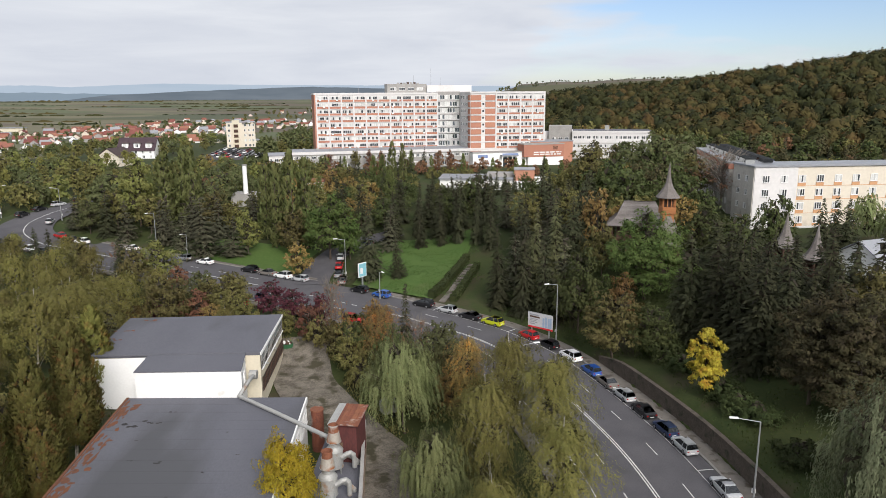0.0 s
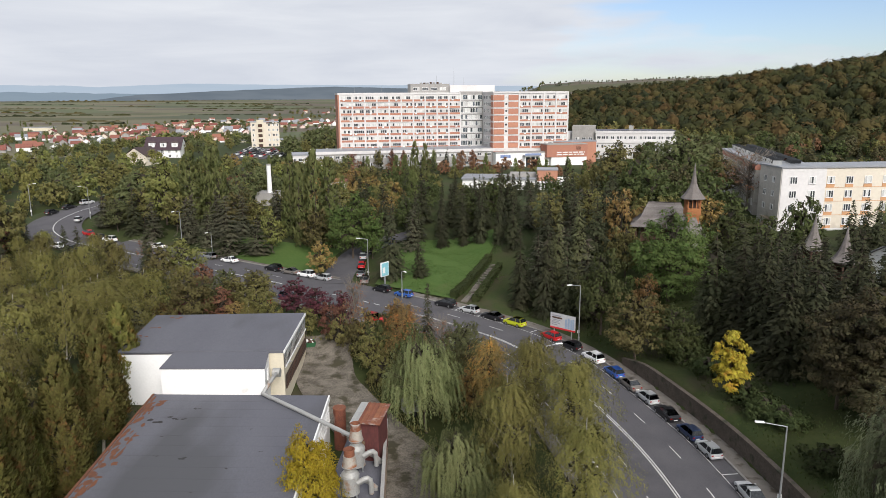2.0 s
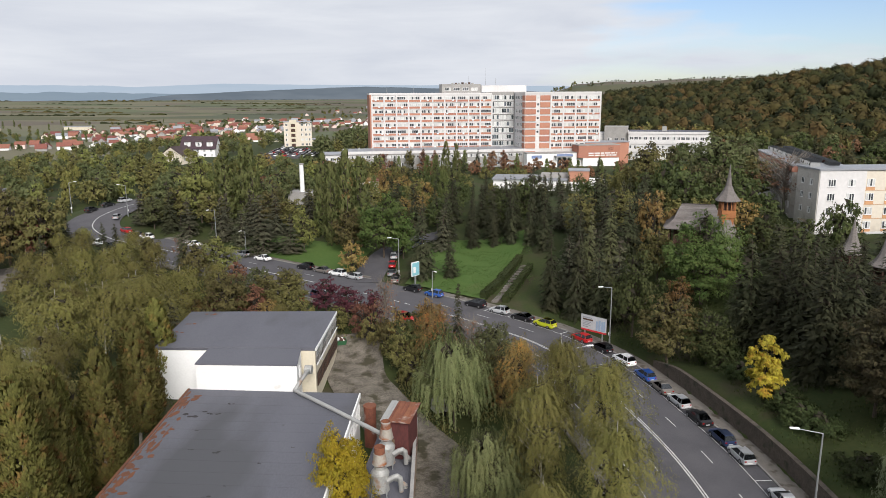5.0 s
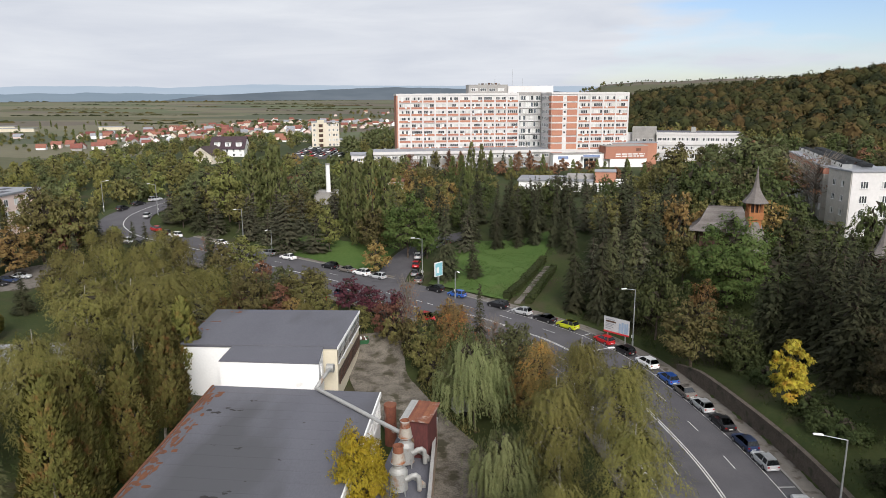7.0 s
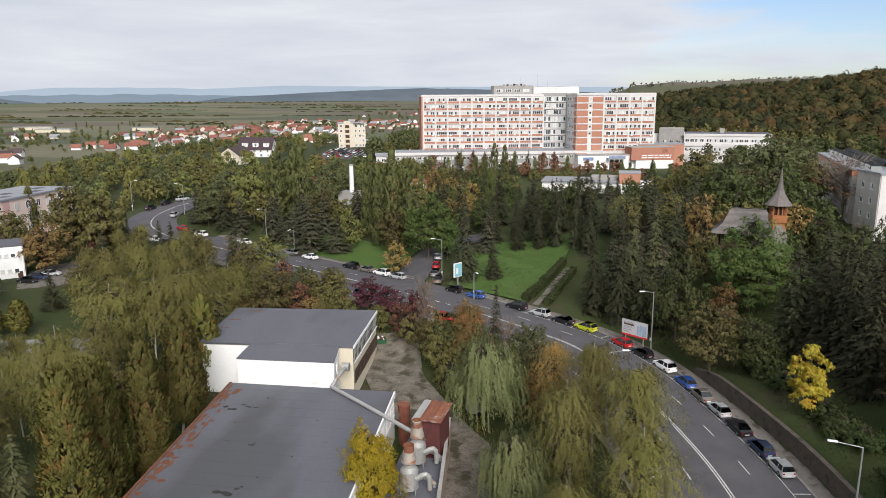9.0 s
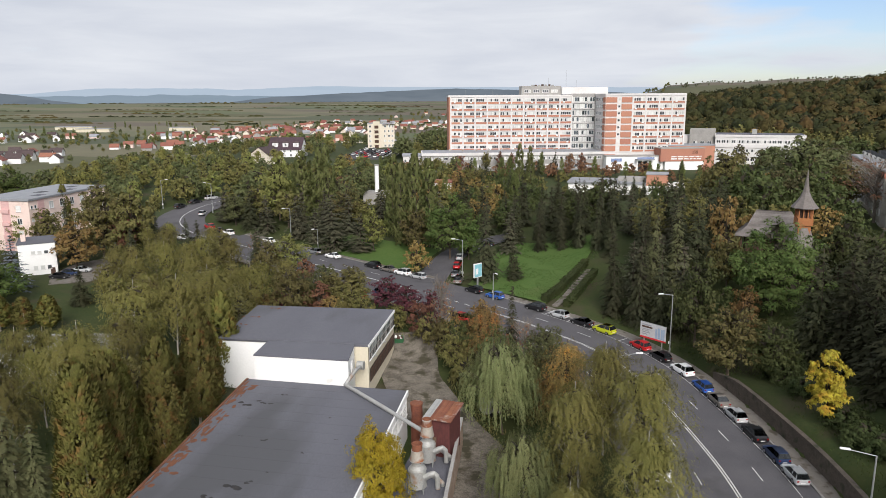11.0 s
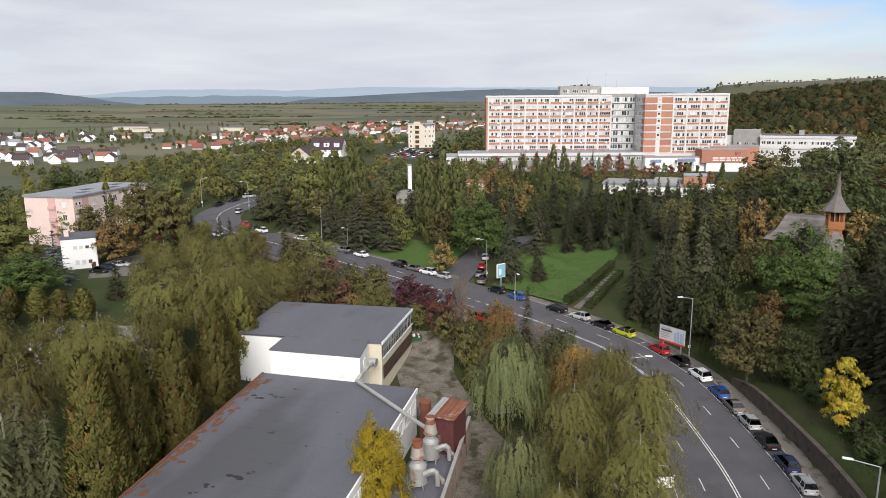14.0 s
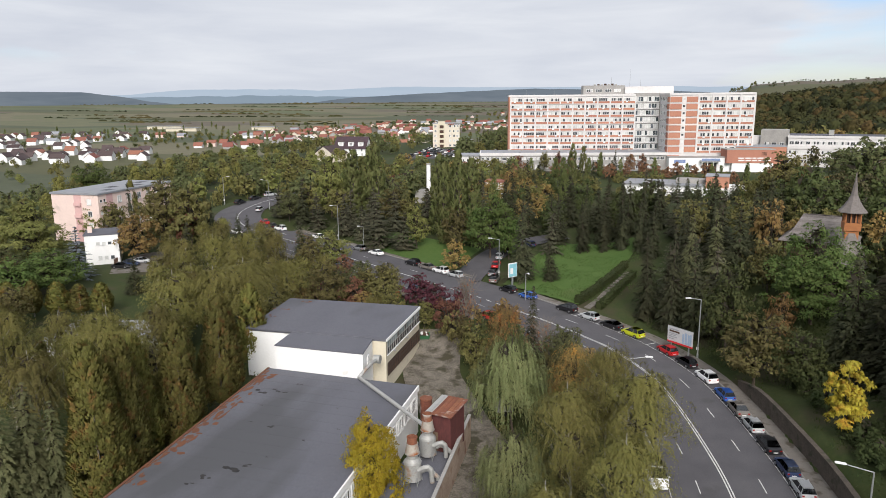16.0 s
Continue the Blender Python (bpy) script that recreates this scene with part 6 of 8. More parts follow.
def build_village():
    r = random.Random(21)
    spots = []
    def cluster(x0, x1, y0, y1, n, gap, sector=None):
        t = 0
        while n and t < 4000:
            t += 1
            x, y = r.uniform(x0, x1), r.uniform(y0, y1)
            az, rr = math.degrees(math.atan2(x, y)), math.hypot(x, y)
            if sector and not (sector[0] < az < sector[1] and sector[2] < rr < sector[3]):
                continue
            if all((x - a) ** 2 + (y - b) ** 2 > gap * gap for a, b in spots):
                spots.append((x, y))
                n -= 1
    cluster(-520, -290, 690, 900, 40, 19)
    cluster(-640, -330, 900, 1200, 80, 22)
    cluster(-620, -250, 1200, 1700, 74, 28)
    cluster(-660, -440, 440, 660, 34, 15, (-51, -39.5, 700, 830))
    cluster(-1000, -600, 560, 960, 26, 20, (-51, -43.5, 900, 1280))
    cluster(-980, -700, 760, 960, 22, 28)
    cluster(-560, 150, 1800, 2900, 32, 60)
    walls = [M["white"], M["cream"], M["concrete"], M["pink"], M["cream_pale"]]
    for x, y in spots:
        east = math.degrees(math.atan2(x, y)) < -39.4 and math.hypot(x, y) < 1290
        w, d, h = r.uniform(9, 14), r.uniform(8, 10), r.choice((3.0, 3.4, 4.8)) if not east else r.choice((4.6, 5.2))
        near = math.hypot(x, y) < 705
        roof = M["browntile"] if east and r.random() < 0.75 else (M["tile"] if r.random() < 0.82 else M["greyroof"])
        lab = {"browntile": "village house with dark brown roof", "tile": "village house with red tile roof", "greyroof": "village house with grey roof"}[
            "browntile" if roof is M["browntile"] else "tile" if roof is M["tile"] else "greyroof"]
        gable_house(x, y, r.choice((20, 110, 25, 115, 14)) + r.uniform(-6, 6), w, d, h, r.uniform(2.8, 4.2), M["white"] if east else r.choice(walls), roof, lab, 1 if h < 5 else 2, 0.6, near)
    for x, y, w, rz in ((-850, 1120, 60, 10), (-960, 1210, 70, 14), (-720, 1190, 46, 8), (-180, 620, 44, 12)):
        b = thing("warehouse", pose(x, y, gz(x, y) - 0.3, 0, 0, rz), "long low warehouse with pale sheet roof", "warehouse", "warehouses")
        part("wall", box(-w / 2, w / 2, -8, 8, 0, 6), M["cream"], b)
        part("roof", prism([(-w / 2 - 1, -9), (w / 2 + 1, -9), (w / 2 + 1, 9), (-w / 2 - 1, 9)], 6, 6.8), M["greyroof"], b)


build_village()


# ---- vehicles ----
def car_paint(name, c):
    return material(name, c, tuple(min(1, v * 1.15 + 0.004) for v in c), 2.0, 0.32, spec=0.4)


PAINT = {k: car_paint("paint_" + k, c) for k, c in dict(
    silver=(0.42, 0.43, 0.44), white=(0.80, 0.80, 0.80), black=(0.012, 0.012, 0.014), navy=(0.02, 0.035, 0.085), blue=(0.03, 0.10, 0.36), red=(0.42, 0.014, 0.016),
    lime=(0.42, 0.46, 0.02), taupe=(0.16, 0.145, 0.13), grey=(0.20, 0.21, 0.22)).items()}
M["taillight"] = material("tail_lamp", (0.30, 0.01, 0.01), (0.22, 0.01, 0.01), 3, 0.25)
M["headlight"] = material("head_lamp", (0.65, 0.67, 0.70), (0.5, 0.52, 0.55), 3, 0.15)


def car_section(x, w, z0, z1, tuck):
    """A ring round the body at x: sills, flanks, shoulder and deck."""
    return [(x, -w * 0.88, z0), (x, -w, z0 + 0.22), (x, -w * 0.99, (z0 + z1) / 2 + 0.05), (x, -w * tuck, z1 - 0.05), (x, -w * 0.7, z1),
            (x, w * 0.7, z1), (x, w * tuck, z1 - 0.05), (x, w * 0.99, (z0 + z1) / 2 + 0.05), (x, w, z0 + 0.22), (x, w * 0.88, z0)]


SHAPES = dict(  # length, half width, belt height, roof height, roof from-to (share of the length, front at +)
    hatch=(3.85, 0.80, 0.88, 1.42, 0.03, -0.40, 0.28, -0.475), sedan=(4.3, 0.84, 0.88, 1.38, 0.03, -0.22, 0.25, -0.37),
    suv=(4.15, 0.86, 0.97, 1.54, 0.05, -0.39, 0.28, -0.475), estate=(4.6, 0.89, 0.95, 1.48, 0.04, -0.42, 0.26, -0.48), van=(4.9, 0.96, 1.15, 1.9, 0.16, -0.46, 0.34, -0.49))


def build_car(shape, paint):
    """Body, roof, windows, lamps, plates and wheels as mesh data by name."""
    L, w, zb, zr, r0, r1, g0, g1 = SHAPES[shape]
    hl = L / 2
    secs = [(-hl, 0.80, 0.34, zb * 0.80, 0.9), (-hl * 0.985, 0.93, 0.26, zb * 0.93, 0.94), (-hl * 0.86, 1.0, 0.22, zb, 0.95), (0, 1.0, 0.2, zb, 0.96),
            (hl * g0 * 2, 1.0, 0.2, zb, 0.95), (hl * 0.82, 0.98, 0.22, zb * 0.90, 0.92), (hl * 0.97, 0.88, 0.26, zb * 0.76, 0.9), (hl, 0.74, 0.34, zb * 0.62, 0.88)]
    bm, vs = loft([car_section(x, w * k, z0, z1, t) for x, k, z0, z1, t in secs])
    bm.faces.new(vs[0][::-1])
    bm.faces.new(vs[-1])
    bmesh.ops.recalc_face_normals(bm, faces=bm.faces)
    out = [("body", bm, PAINT[paint])]
    a, b, c, d = g0 * L, r0 * L, r1 * L, g1 * L                 # foot of windscreen, roof front, roof rear, foot of rear window
    wi, wt = w * 0.91, w * 0.68
    def quad(ps, mat, name):
        bm = bmesh.new()
        bm.faces.new([bm.verts.new(p) for p in ps])
        bmesh.ops.solidify(bm, geom=bm.faces[:], thickness=0.02)
        out.append((name, bm, mat))
    zt = zr - 0.05
    quad([(a, -wi, zb), (a, wi, zb), (b, wt, zt), (b, -wt, zt)], M["carglass"], "windscreen")
    quad([(d, wi, zb), (d, -wi, zb), (c, -wt, zt), (c, wt, zt)], M["carglass"], "rear_window")
    mid = (b + c) / 2
    for s in (-1, 1):
        for p0, p1, q0, q1 in ((a - 0.12, mid + 0.03, b - 0.05, mid + 0.03), (mid - 0.07, d + 0.25, mid - 0.07, c + 0.08)):
            quad([(p0, s * wi, zb), (p1, s * wi, zb), (q1, s * (wt + 0.01), zt), (q0, s * (wt + 0.01), zt)], M["carglass"], "side_window")
        quad([(a - 0.12, s * wi, zb), (a, s * wi, zb), (b, s * wt, zt), (b - 0.05, s * wt, zt)], PAINT[paint], "pillar")
        quad([(mid + 0.03, s * wi * 1.004, zb), (mid - 0.07, s * wi * 1.004, zb), (mid - 0.07, s * (wt + 0.012), zt), (mid + 0.03, s * (wt + 0.012), zt)], PAINT[paint], "pillar")
        quad([(d + 0.25, s * wi, zb), (d, s * wi, zb), (c, s * wt, zt), (c + 0.08, s * wt, zt)], PAINT[paint], "pillar")
        out.append(("wing_mirror", box(a - 0.25, a - 0.1, s * w if s > 0 else s * w - 0.16, s * w + 0.16 if s > 0 else s * w, zb, zb + 0.13, 0.03), PAINT[paint]))
        out.append(("tail_lamp", box(-hl - 0.012, -hl * 0.955, s * w * 0.56 if s > 0 else -w * 0.86, s * w * 0.86 if s > 0 else -w * 0.56, zb * 0.66, zb * 0.86, 0.02), M["taillight"]))
        out.append(("head_lamp", box(hl * 0.945, hl * 0.99, s * w * 0.48 if s > 0 else -w * 0.80, s * w * 0.80 if s > 0 else -w * 0.48, zb * 0.58, zb * 0.70, 0.02), M["headlight"]))
    rings = [[(b + 0.03, -wt, zt - 0.02), (b + 0.03, wt, zt - 0.02)], [(b - 0.25, -wt, zr), (b - 0.25, wt, zr)], [(c + 0.2, -wt, zr), (c + 0.2, wt, zr)], [(c - 0.03, -wt, zt - 0.02), (c - 0.03, wt, zt - 0.02)]]
    bm, vs = loft(rings, close=False)
    bmesh.ops.solidify(bm, geom=bm.faces[:], thickness=0.05)
    out.append(("roof_panel", bm, PAINT[paint]))
    out.append(("number_plate", box(-hl - 0.02, -hl + 0.02, -0.26, 0.26, zb * 0.48, zb * 0.60), M["frame"]))
    out.append(("number_plate", box(hl - 0.02, hl + 0.02, -0.26, 0.26, zb * 0.38, zb * 0.48), M["frame"]))
    return out


def park(shape, paint, x, y, heading, z, label, plain=False):
    L, w = SHAPES[shape][:2]
    root = thing("car", pose(x, y, z, 0, 0, heading), label, "car", "parked cars")
    def meshes():
        res = []
        for n, bm, mat in build_car(shape, paint):
            me = bpy.data.meshes.new(n)
            bm.to_mesh(me)
            bm.free()
            me.materials.append(mat)
            res.append((n, me))
        return res
    for n, me in shared(("car", shape, paint), meshes):
        if not plain or n in ("body", "windscreen", "rear_window", "side_window", "roof_panel"):
            new(n, me).parent = root
    def tyre():
        bm = tube((0, -0.1, 0), (0, 0.1, 0), 0.32, None, 16)
        me = bpy.data.meshes.new("tyre")
        bm.to_mesh(me)
        bm.free()
        me.materials.append(M["tyre"])
        return me
    def rim():
        bm = tube((0, -0.112, 0), (0, 0.112, 0), 0.2, None, 12)
        me = bpy.data.meshes.new("rim")
        bm.to_mesh(me)
        bm.free()
        me.materials.append(M["rim"])
        return me
    for fx in (0.31, -0.29):
        for s in (-1, 1):
            t = new("wheel", shared("tyre", tyre))
            t.parent = root
            t.matrix_basis = Matrix.Translation((fx * L, s * (w - 0.09), 0.32))
            if not plain:
                new("rim", shared("rim", rim)).parent = t
    return root


NAMES = dict(silver="silver", white="white", black="black", navy="dark blue", blue="bright blue", red="red", lime="lime green", taupe="brown-grey", grey="grey")
SORT = dict(hatch="hatchback", sedan="saloon car", suv="small off-roader", estate="estate car", van="van")


def kerb_car(s, shape, paint, off=7.35, flip=0):
    p = np.array([np.interp(s, ARC, LINE[:, k]) for k in (0, 1)])
    n = np.array([np.interp(s, ARC, NOR[:, k]) for k in (0, 1)])
    q = p + n * off
    park(shape, paint, q[0], q[1], math.degrees(math.atan2(n[0], -n[1])) + flip + random.uniform(-1.2, 1.2), float(road_z(p[1])) + 0.035,
         f"{NAMES[paint]} {SORT[shape]} parked at the kerb")


for s, shape, paint in ((45.0, "sedan", "silver"), (53.7, "hatch", "silver"), (57.7, "hatch", "navy"), (62.8, "sedan", "black"), (67.7, "hatch", "silver"), (72.2, "sedan", "taupe"),
                        (76.4, "hatch", "blue"), (81.2, "suv", "white"), (85.8, "hatch", "black"), (90.2, "hatch", "red"), (97.1, "suv", "lime"), (101.5, "sedan", "black"),
                        (105.9, "hatch", "silver"), (111.0, "suv", "black"), (120.6, "hatch", "blue"), (125.9, "hatch", "black")):
    kerb_car(s, shape, paint, 7.2)
for s, shape, paint in ((140.9, "hatch", "silver"), (145.5, "suv", "white"), (150.0, "sedan", "taupe"), (154.9, "suv", "black"), (168.3, "sedan", "white"), (174.8, "hatch", "grey"),
                        (192.2, "sedan", "white")):
    kerb_car(s, shape, paint, 6.9)
for s, shape, paint in ((116.0, "hatch", "red"), (129.5, "hatch", "grey"), (54.5, "van", "white"), (137.0, "suv", "navy"), (166, "hatch", "navy"), (176, "sedan", "grey")):
    kerb_car(s, shape, paint, -7.3, 180)
for s, shape, paint, off in ((236.4, "hatch", "silver", 5.6), (218.6, "suv", "red", 5.8), (212.6, "hatch", "black", 5.6), (207.8, "suv", "white", 5.6), (243.0, "suv", "black", -5.9), (248.0, "sedan", "black", -5.8), (253.0, "suv", "silver", -5.8),
                             (258.0, "hatch", "black", -5.8), (263.0, "hatch", "navy", -5.8), (211.6, "hatch", "white", -5.8), (206.6, "sedan", "black", -5.8)):
    kerb_car(s, shape, paint, off)
for x, y, h, shape, paint in ((-22.2, 145.5, 92, "suv", "grey"), (-22.9, 151.0, 94, "hatch", "red"), (-23.4, 156.5, 98, "hatch", "silver"), (-22.6, 161.6, 104, "suv", "black"), (-20.8, 140.8, 92, "suv", "taupe"), (-18.5, 167.5, 130, "hatch", "navy"),
                              (-110.5, 140.5, 15, "sedan", "silver"), (-111.0, 137.4, 15, "hatch", "navy"), (-111.5, 134.5, 15, "sedan", "black")):
    park(shape, paint, x, y, h, gz(x, y) + 0.14, f"{NAMES[paint]} {SORT[shape]} parked beside trees")


def build_car_park():
    """The full car park by the flats, small in the distance."""
    r = random.Random(5)
    bm = prism([(-116, 338), (-96, 338), (-92, 402), (-126, 402)], 10.0, max(gz(-105, 350), gz(-108, 400)) + 0.25)
    tagged(part("car_park", bm, M["asphalt"]), "asphalt car park full of cars", "car park", kind="structure")
    z = max(gz(-105, 350), gz(-108, 400)) + 0.26
    for row in range(6):
        for k in range(9):
            if r.random() < 0.9:
                park(r.choice(("hatch", "sedan", "suv")), r.choice(("silver", "white", "black", "grey", "white", "red", "navy")), -113 + row * 4.6 - k * 0.9, 342 + k * 6.6 + (row % 2) * 0.5, 95 + r.uniform(-3, 3), z, "parked car in a crowded car park", True)


build_car_park()


# ---- street furniture ----
def street_lamp(x, y, z, h, arm, ang, label="tall grey steel street lamp with white head"):
    root = thing("street_lamp", pose(x, y, z, 0, 0, ang), label, "street lamp", "street lamps")
    part("pole", tube((0, 0, -0.2), (0, 0, h), 0.11, 0.07, 10), M["steel"], root)
    part("arm", tube((0, 0, h - 0.02), (arm, 0, h + 0.25), 0.05, 0.045, 8), M["steel"], root)
    bm = box(arm - 0.15, arm + 0.75, -0.16, 0.16, h + 0.2, h + 0.36, 0.06)
    part("head", bm, M["lampwhite"], root)
    part("collar", tube((0, 0, -0.1), (0, 0, 0.7), 0.15, None, 10), M["steel"], root)
    part("notice", box(-0.2, 0.2, -0.16, -0.13, 1.3, 1.8), M["frame"], root)


for x, y, h, arm, ang in ((30.6, 63.1, 9.0, 2.2, 172), (18.6, 111.0, 9.4, 1.7, 200), (-12.2, 130.6, 5.2, 1.2, 300), (-20.4, 143.2, 8.6, 1.6, 190), (-68.4, 164.8, 9.4, 1.8, 245), (-104.0, 190.0, 8.6, 1.8, 180),
                          (-124.6, 196.5, 9.0, 1.4, 20), (-60.5, 163.0, 5.0, 1.2, 245), (9.6, 84.2, 9.2, 1.9, 12)):
    d, zz = road_near(x, y)
    street_lamp(x, y, float(zz[0]) + 0.13 if abs(d[0]) < 10.5 else gz(x, y), h, arm, ang)


def build_signs():
    bb = thing("billboard", pose(15.9, 110.8, gz(15.9, 110.8), 0, 0, -39) @ Matrix.Diagonal((0.86, 1, 0.92, 1)), "white advertising hoarding with red foot strip", "billboard")
    part("panel", box(-2.7, 2.7, -0.08, 0.08, 2.5, 5.0), M["posterpaper"], bb)
    part("foot_strip", box(-2.7, 2.7, -0.1, 0.08, 2.2, 2.5), M["redsign"], bb)
    part("frame", box(-2.76, 2.76, -0.06, 0.1, 5.0, 5.06), M["steel"], bb)
    for x in (-1.9, 1.9):
        part("post", box(x - 0.09, x + 0.09, 0.0, 0.18, -0.4, 2.3), M["steel"], bb)
    for x0, x1, z0, z1, m in ((-2.3, -0.3, 4.5, 4.72, "greyroof"), (-2.3, -0.1, 4.1, 4.4, "darktimber"), (-2.3, -0.5, 3.75, 3.9, "greyroof"), (-2.3, -0.8, 3.5, 3.62, "greyroof"), (-2.3, -0.6, 3.2, 3.35, "greyroof"),
                              (-2.3, -1.2, 2.85, 3.0, "greyroof"), (0.55, 0.95, 2.6, 4.3, "paleblue"), (1.1, 1.55, 2.6, 4.55, "paleblue"), (1.7, 2.1, 2.6, 4.4, "paleblue"), (2.15, 2.5, 2.6, 4.5, "paleblue")):
        part("printed_bar", box(x0, x1, -0.1, -0.08, z0, z1), M[m], bb)
    sg = thing("poster_board", pose(-16.3, 137.6, gz(-16.3, 137.6), 0, 0, 52), "upright blue and white poster board on one post", "sign")
    part("board", box(-1.1, 1.1, -0.15, 0.15, 2.3, 5.2, 0.04), M["frame"], sg)
    part("poster", box(-0.98, 0.98, -0.17, -0.15, 2.45, 5.05), M["posterblue"], sg)
    part("printed_bar", box(-0.7, 0.0, -0.19, -0.17, 3.0, 4.2), M["frame"], sg)
    part("post", box(-0.16, 0.16, -0.1, 0.1, -0.3, 2.3), M["steel"], sg)
    part("footing", box(-0.7, 0.7, -0.6, 0.6, -0.4, 0.15, 0.05), M["kerb"], sg)
    bn = thing("waste_skip", pose(-25.9, 110.4, gz(-25.9, 110.4) + 0.25, 0, 0, 20), "green waste skip heaped with pale rubbish", "skip")
    part("body", lathe([(1.0, 0.1), (1.35, 1.1), (1.3, 1.1), (0.98, 0.3)], 4, math.pi / 4), M["greenpaint"], bn)
    r = random.Random(8)
    for k in range(9):
        bm = bmesh.new()
        bmesh.ops.create_icosphere(bm, subdivisions=1, radius=r.uniform(0.22, 0.45), matrix=Matrix.Translation((r.uniform(-0.6, 0.6), r.uniform(-0.6, 0.6), 1.05 + r.uniform(0, 0.25))))
        part("rubbish_bag", bm, M["frame"] if k % 2 else M["darktimber"], bn)
    tr = thing("parked_trailer", pose(-7.6, 91.5, gz(-7.6, 91.5) + 0.1, 0, 0, 30), "pale box trailer half hidden under a willow", "trailer")
    part("box_body", box(-1.2, 1.2, -0.9, 0.9, 0.5, 2.3, 0.05), M["concrete"], tr)
    for s in (-1, 1):
        part("wheel", tube((0, s * 0.95, 0.35), (0, s * 1.1, 0.35), 0.35, None, 14), M["tyre"], tr)


for n_, c_ in (("posterpaper", (0.50, 0.50, 0.51)), ("redsign", (0.55, 0.03, 0.04)), ("paleblue", (0.30, 0.38, 0.50)), ("posterblue", (0.24, 0.52, 0.60)), ("greenpaint", (0.04, 0.13, 0.06))):
    M[n_] = material(n_, c_, tuple(v * 0.8 for v in c_), 2.0, 0.5)
build_signs()

# trees that stand by themselves
for x, y, h, w in ((38.5, 104.5, 17.7, 8.8), (40.5, 100.3, 17.2, 9.1), (41.8, 95.8, 17.7, 8.9), (41.9, 89.1, 17.9, 9.2), (45.1, 88.4, 16.3, 8.8), (47.8, 87.8, 13.6, 7.6), (36.7, 106.2, 11.7, 6.6), (51.5, 87.9, 13.9, 7.6), (-12.8, 288.7, 9.0, 3.0), (-7.5, 288.4, 9.4, 3.5), (-2.9, 204.9, 11.5, 5.7), (-16.4, 186.2, 10.6, 5.2), (48.1, 120.0, 12.5, 10.7), (53.4, 116.1, 12.0, 10.6), (56.0, 110.1, 11.8, 9.2), (25.8, 137.7, 14.3, 9.2), (23.3, 141.4, 15.6, 7.1), (8.3, 158.9, 18.2, 4.4), (3.2, 163.5, 16.2, 4.3), (-6.3, 174.5, 14.5, 4.3), (61.8, 96.6, 14.8, 7.7), (51.7, 107.4, 14.3, 6.0),):
    single("spruce", x, y, h, w)
for x, y, h, w in ((44.3, 104.4, 17.3, 6.1), (46.3, 101.8, 16.8, 6.2), (10.6, 126.8, 16.0, 6.4), (14.4, 122.6, 19.0, 6.4), (18.2, 120.6, 16.7, 6.2), (-15.4, 143.4, 17.8, 7.4), (-9.5, 144.0, 8.7, 4.8), (-0.3, 163.4, 11.3, 4.0), (3.7, 162.0, 11.6, 4.0), (7.5, 158.4, 12.0, 3.9), (-5.3, 164.7, 12.1, 4.9), (10.5, 153.6, 12.0, 4.5), (-5.8, 103.2, 12.6, 4.0), (-94.2, 119.2, 8.0, 5.9), (-122.2, 152.2, 18.4, 4.3), (-95.2, 138.5, 10.1, 6.6), (-99.3, 136.6, 8.1, 6.4), (-84.2, 147.1, 10.4, 5.8),):
    single("spruce", x, y, h, w)
for x, y, h, w in ((45.7, 75.6, 14.6, 11.5), (43.6, 78.6, 12.5, 9.7), (48.8, 74.0, 14.1, 11.5), (45.2, 72.0, 11.1, 8.9),):
    single("umber", x, y, h, w)
for x, y, h, w in ((39.5, 57.0, 13.5, 11.1),):
    single("darkwillow", x, y, h, w)
for x, y, h, w in ((33.3, 84.0, 9.3, 4.6),):
    single("yellow", x, y, h, w)
for x, y, h, w in ((58.9, 194.0, 18.4, 20.0),):
    single("ash", x, y, h, w)
for x, y, h, w in ((-46.6, 289.8, 8.7, 3.8), (-29.7, 289.0, 8.9, 3.7), (-25.1, 288.9, 8.4, 3.3), (-1.7, 288.5, 9.1, 4.2), (2.9, 288.0, 8.7, 3.7), (-22.0, 111.6, 7.6, 4.7), (-44.5, 122.1, 6.5, 6.5), (-108.5, 155.1, 12.7, 8.0),):
    single("brown", x, y, h, w)
for x, y, h, w in ((-35.4, 289.4, 8.9, 4.2), (-30.6, 225.7, 10.9, 9.2), (30.4, 131.3, 10.9, 6.7), (-11.4, 102.3, 9.4, 5.5), (41.1, 194.9, 14.8, 11.3), (68.2, 189.3, 12.1, 11.4), (56.7, 89.4, 11.4, 8.0), (25.8, 102.5, 11.4, 9.8), (-14.4, 101.7, 8.5, 5.3), (-49.0, 120.1, 11.8, 8.2), (-38.4, 122.4, 8.4, 7.5), (-115.1, 154.9, 19.9, 15.0), (-106.4, 154.8, 18.1, 12.7), (-131.0, 154.6, 12.4, 8.6),):
    single("olive", x, y, h, w)
for x, y, h, w in ((-16.0, 225.7, 17.7, 4.0), (-12.7, 225.4, 17.1, 3.7), (-43.9, 173.0, 20.9, 5.0), (-35.8, 165.5, 23.3, 5.5), (-32.5, 165.7, 21.4, 5.5), (-39.9, 165.6, 20.3, 5.0), (-69.4, 187.8, 20.7, 5.5), (-66.3, 187.8, 20.7, 5.5), (-73.9, 187.7, 19.6, 7.2),):
    single("poplar", x, y, h, w)
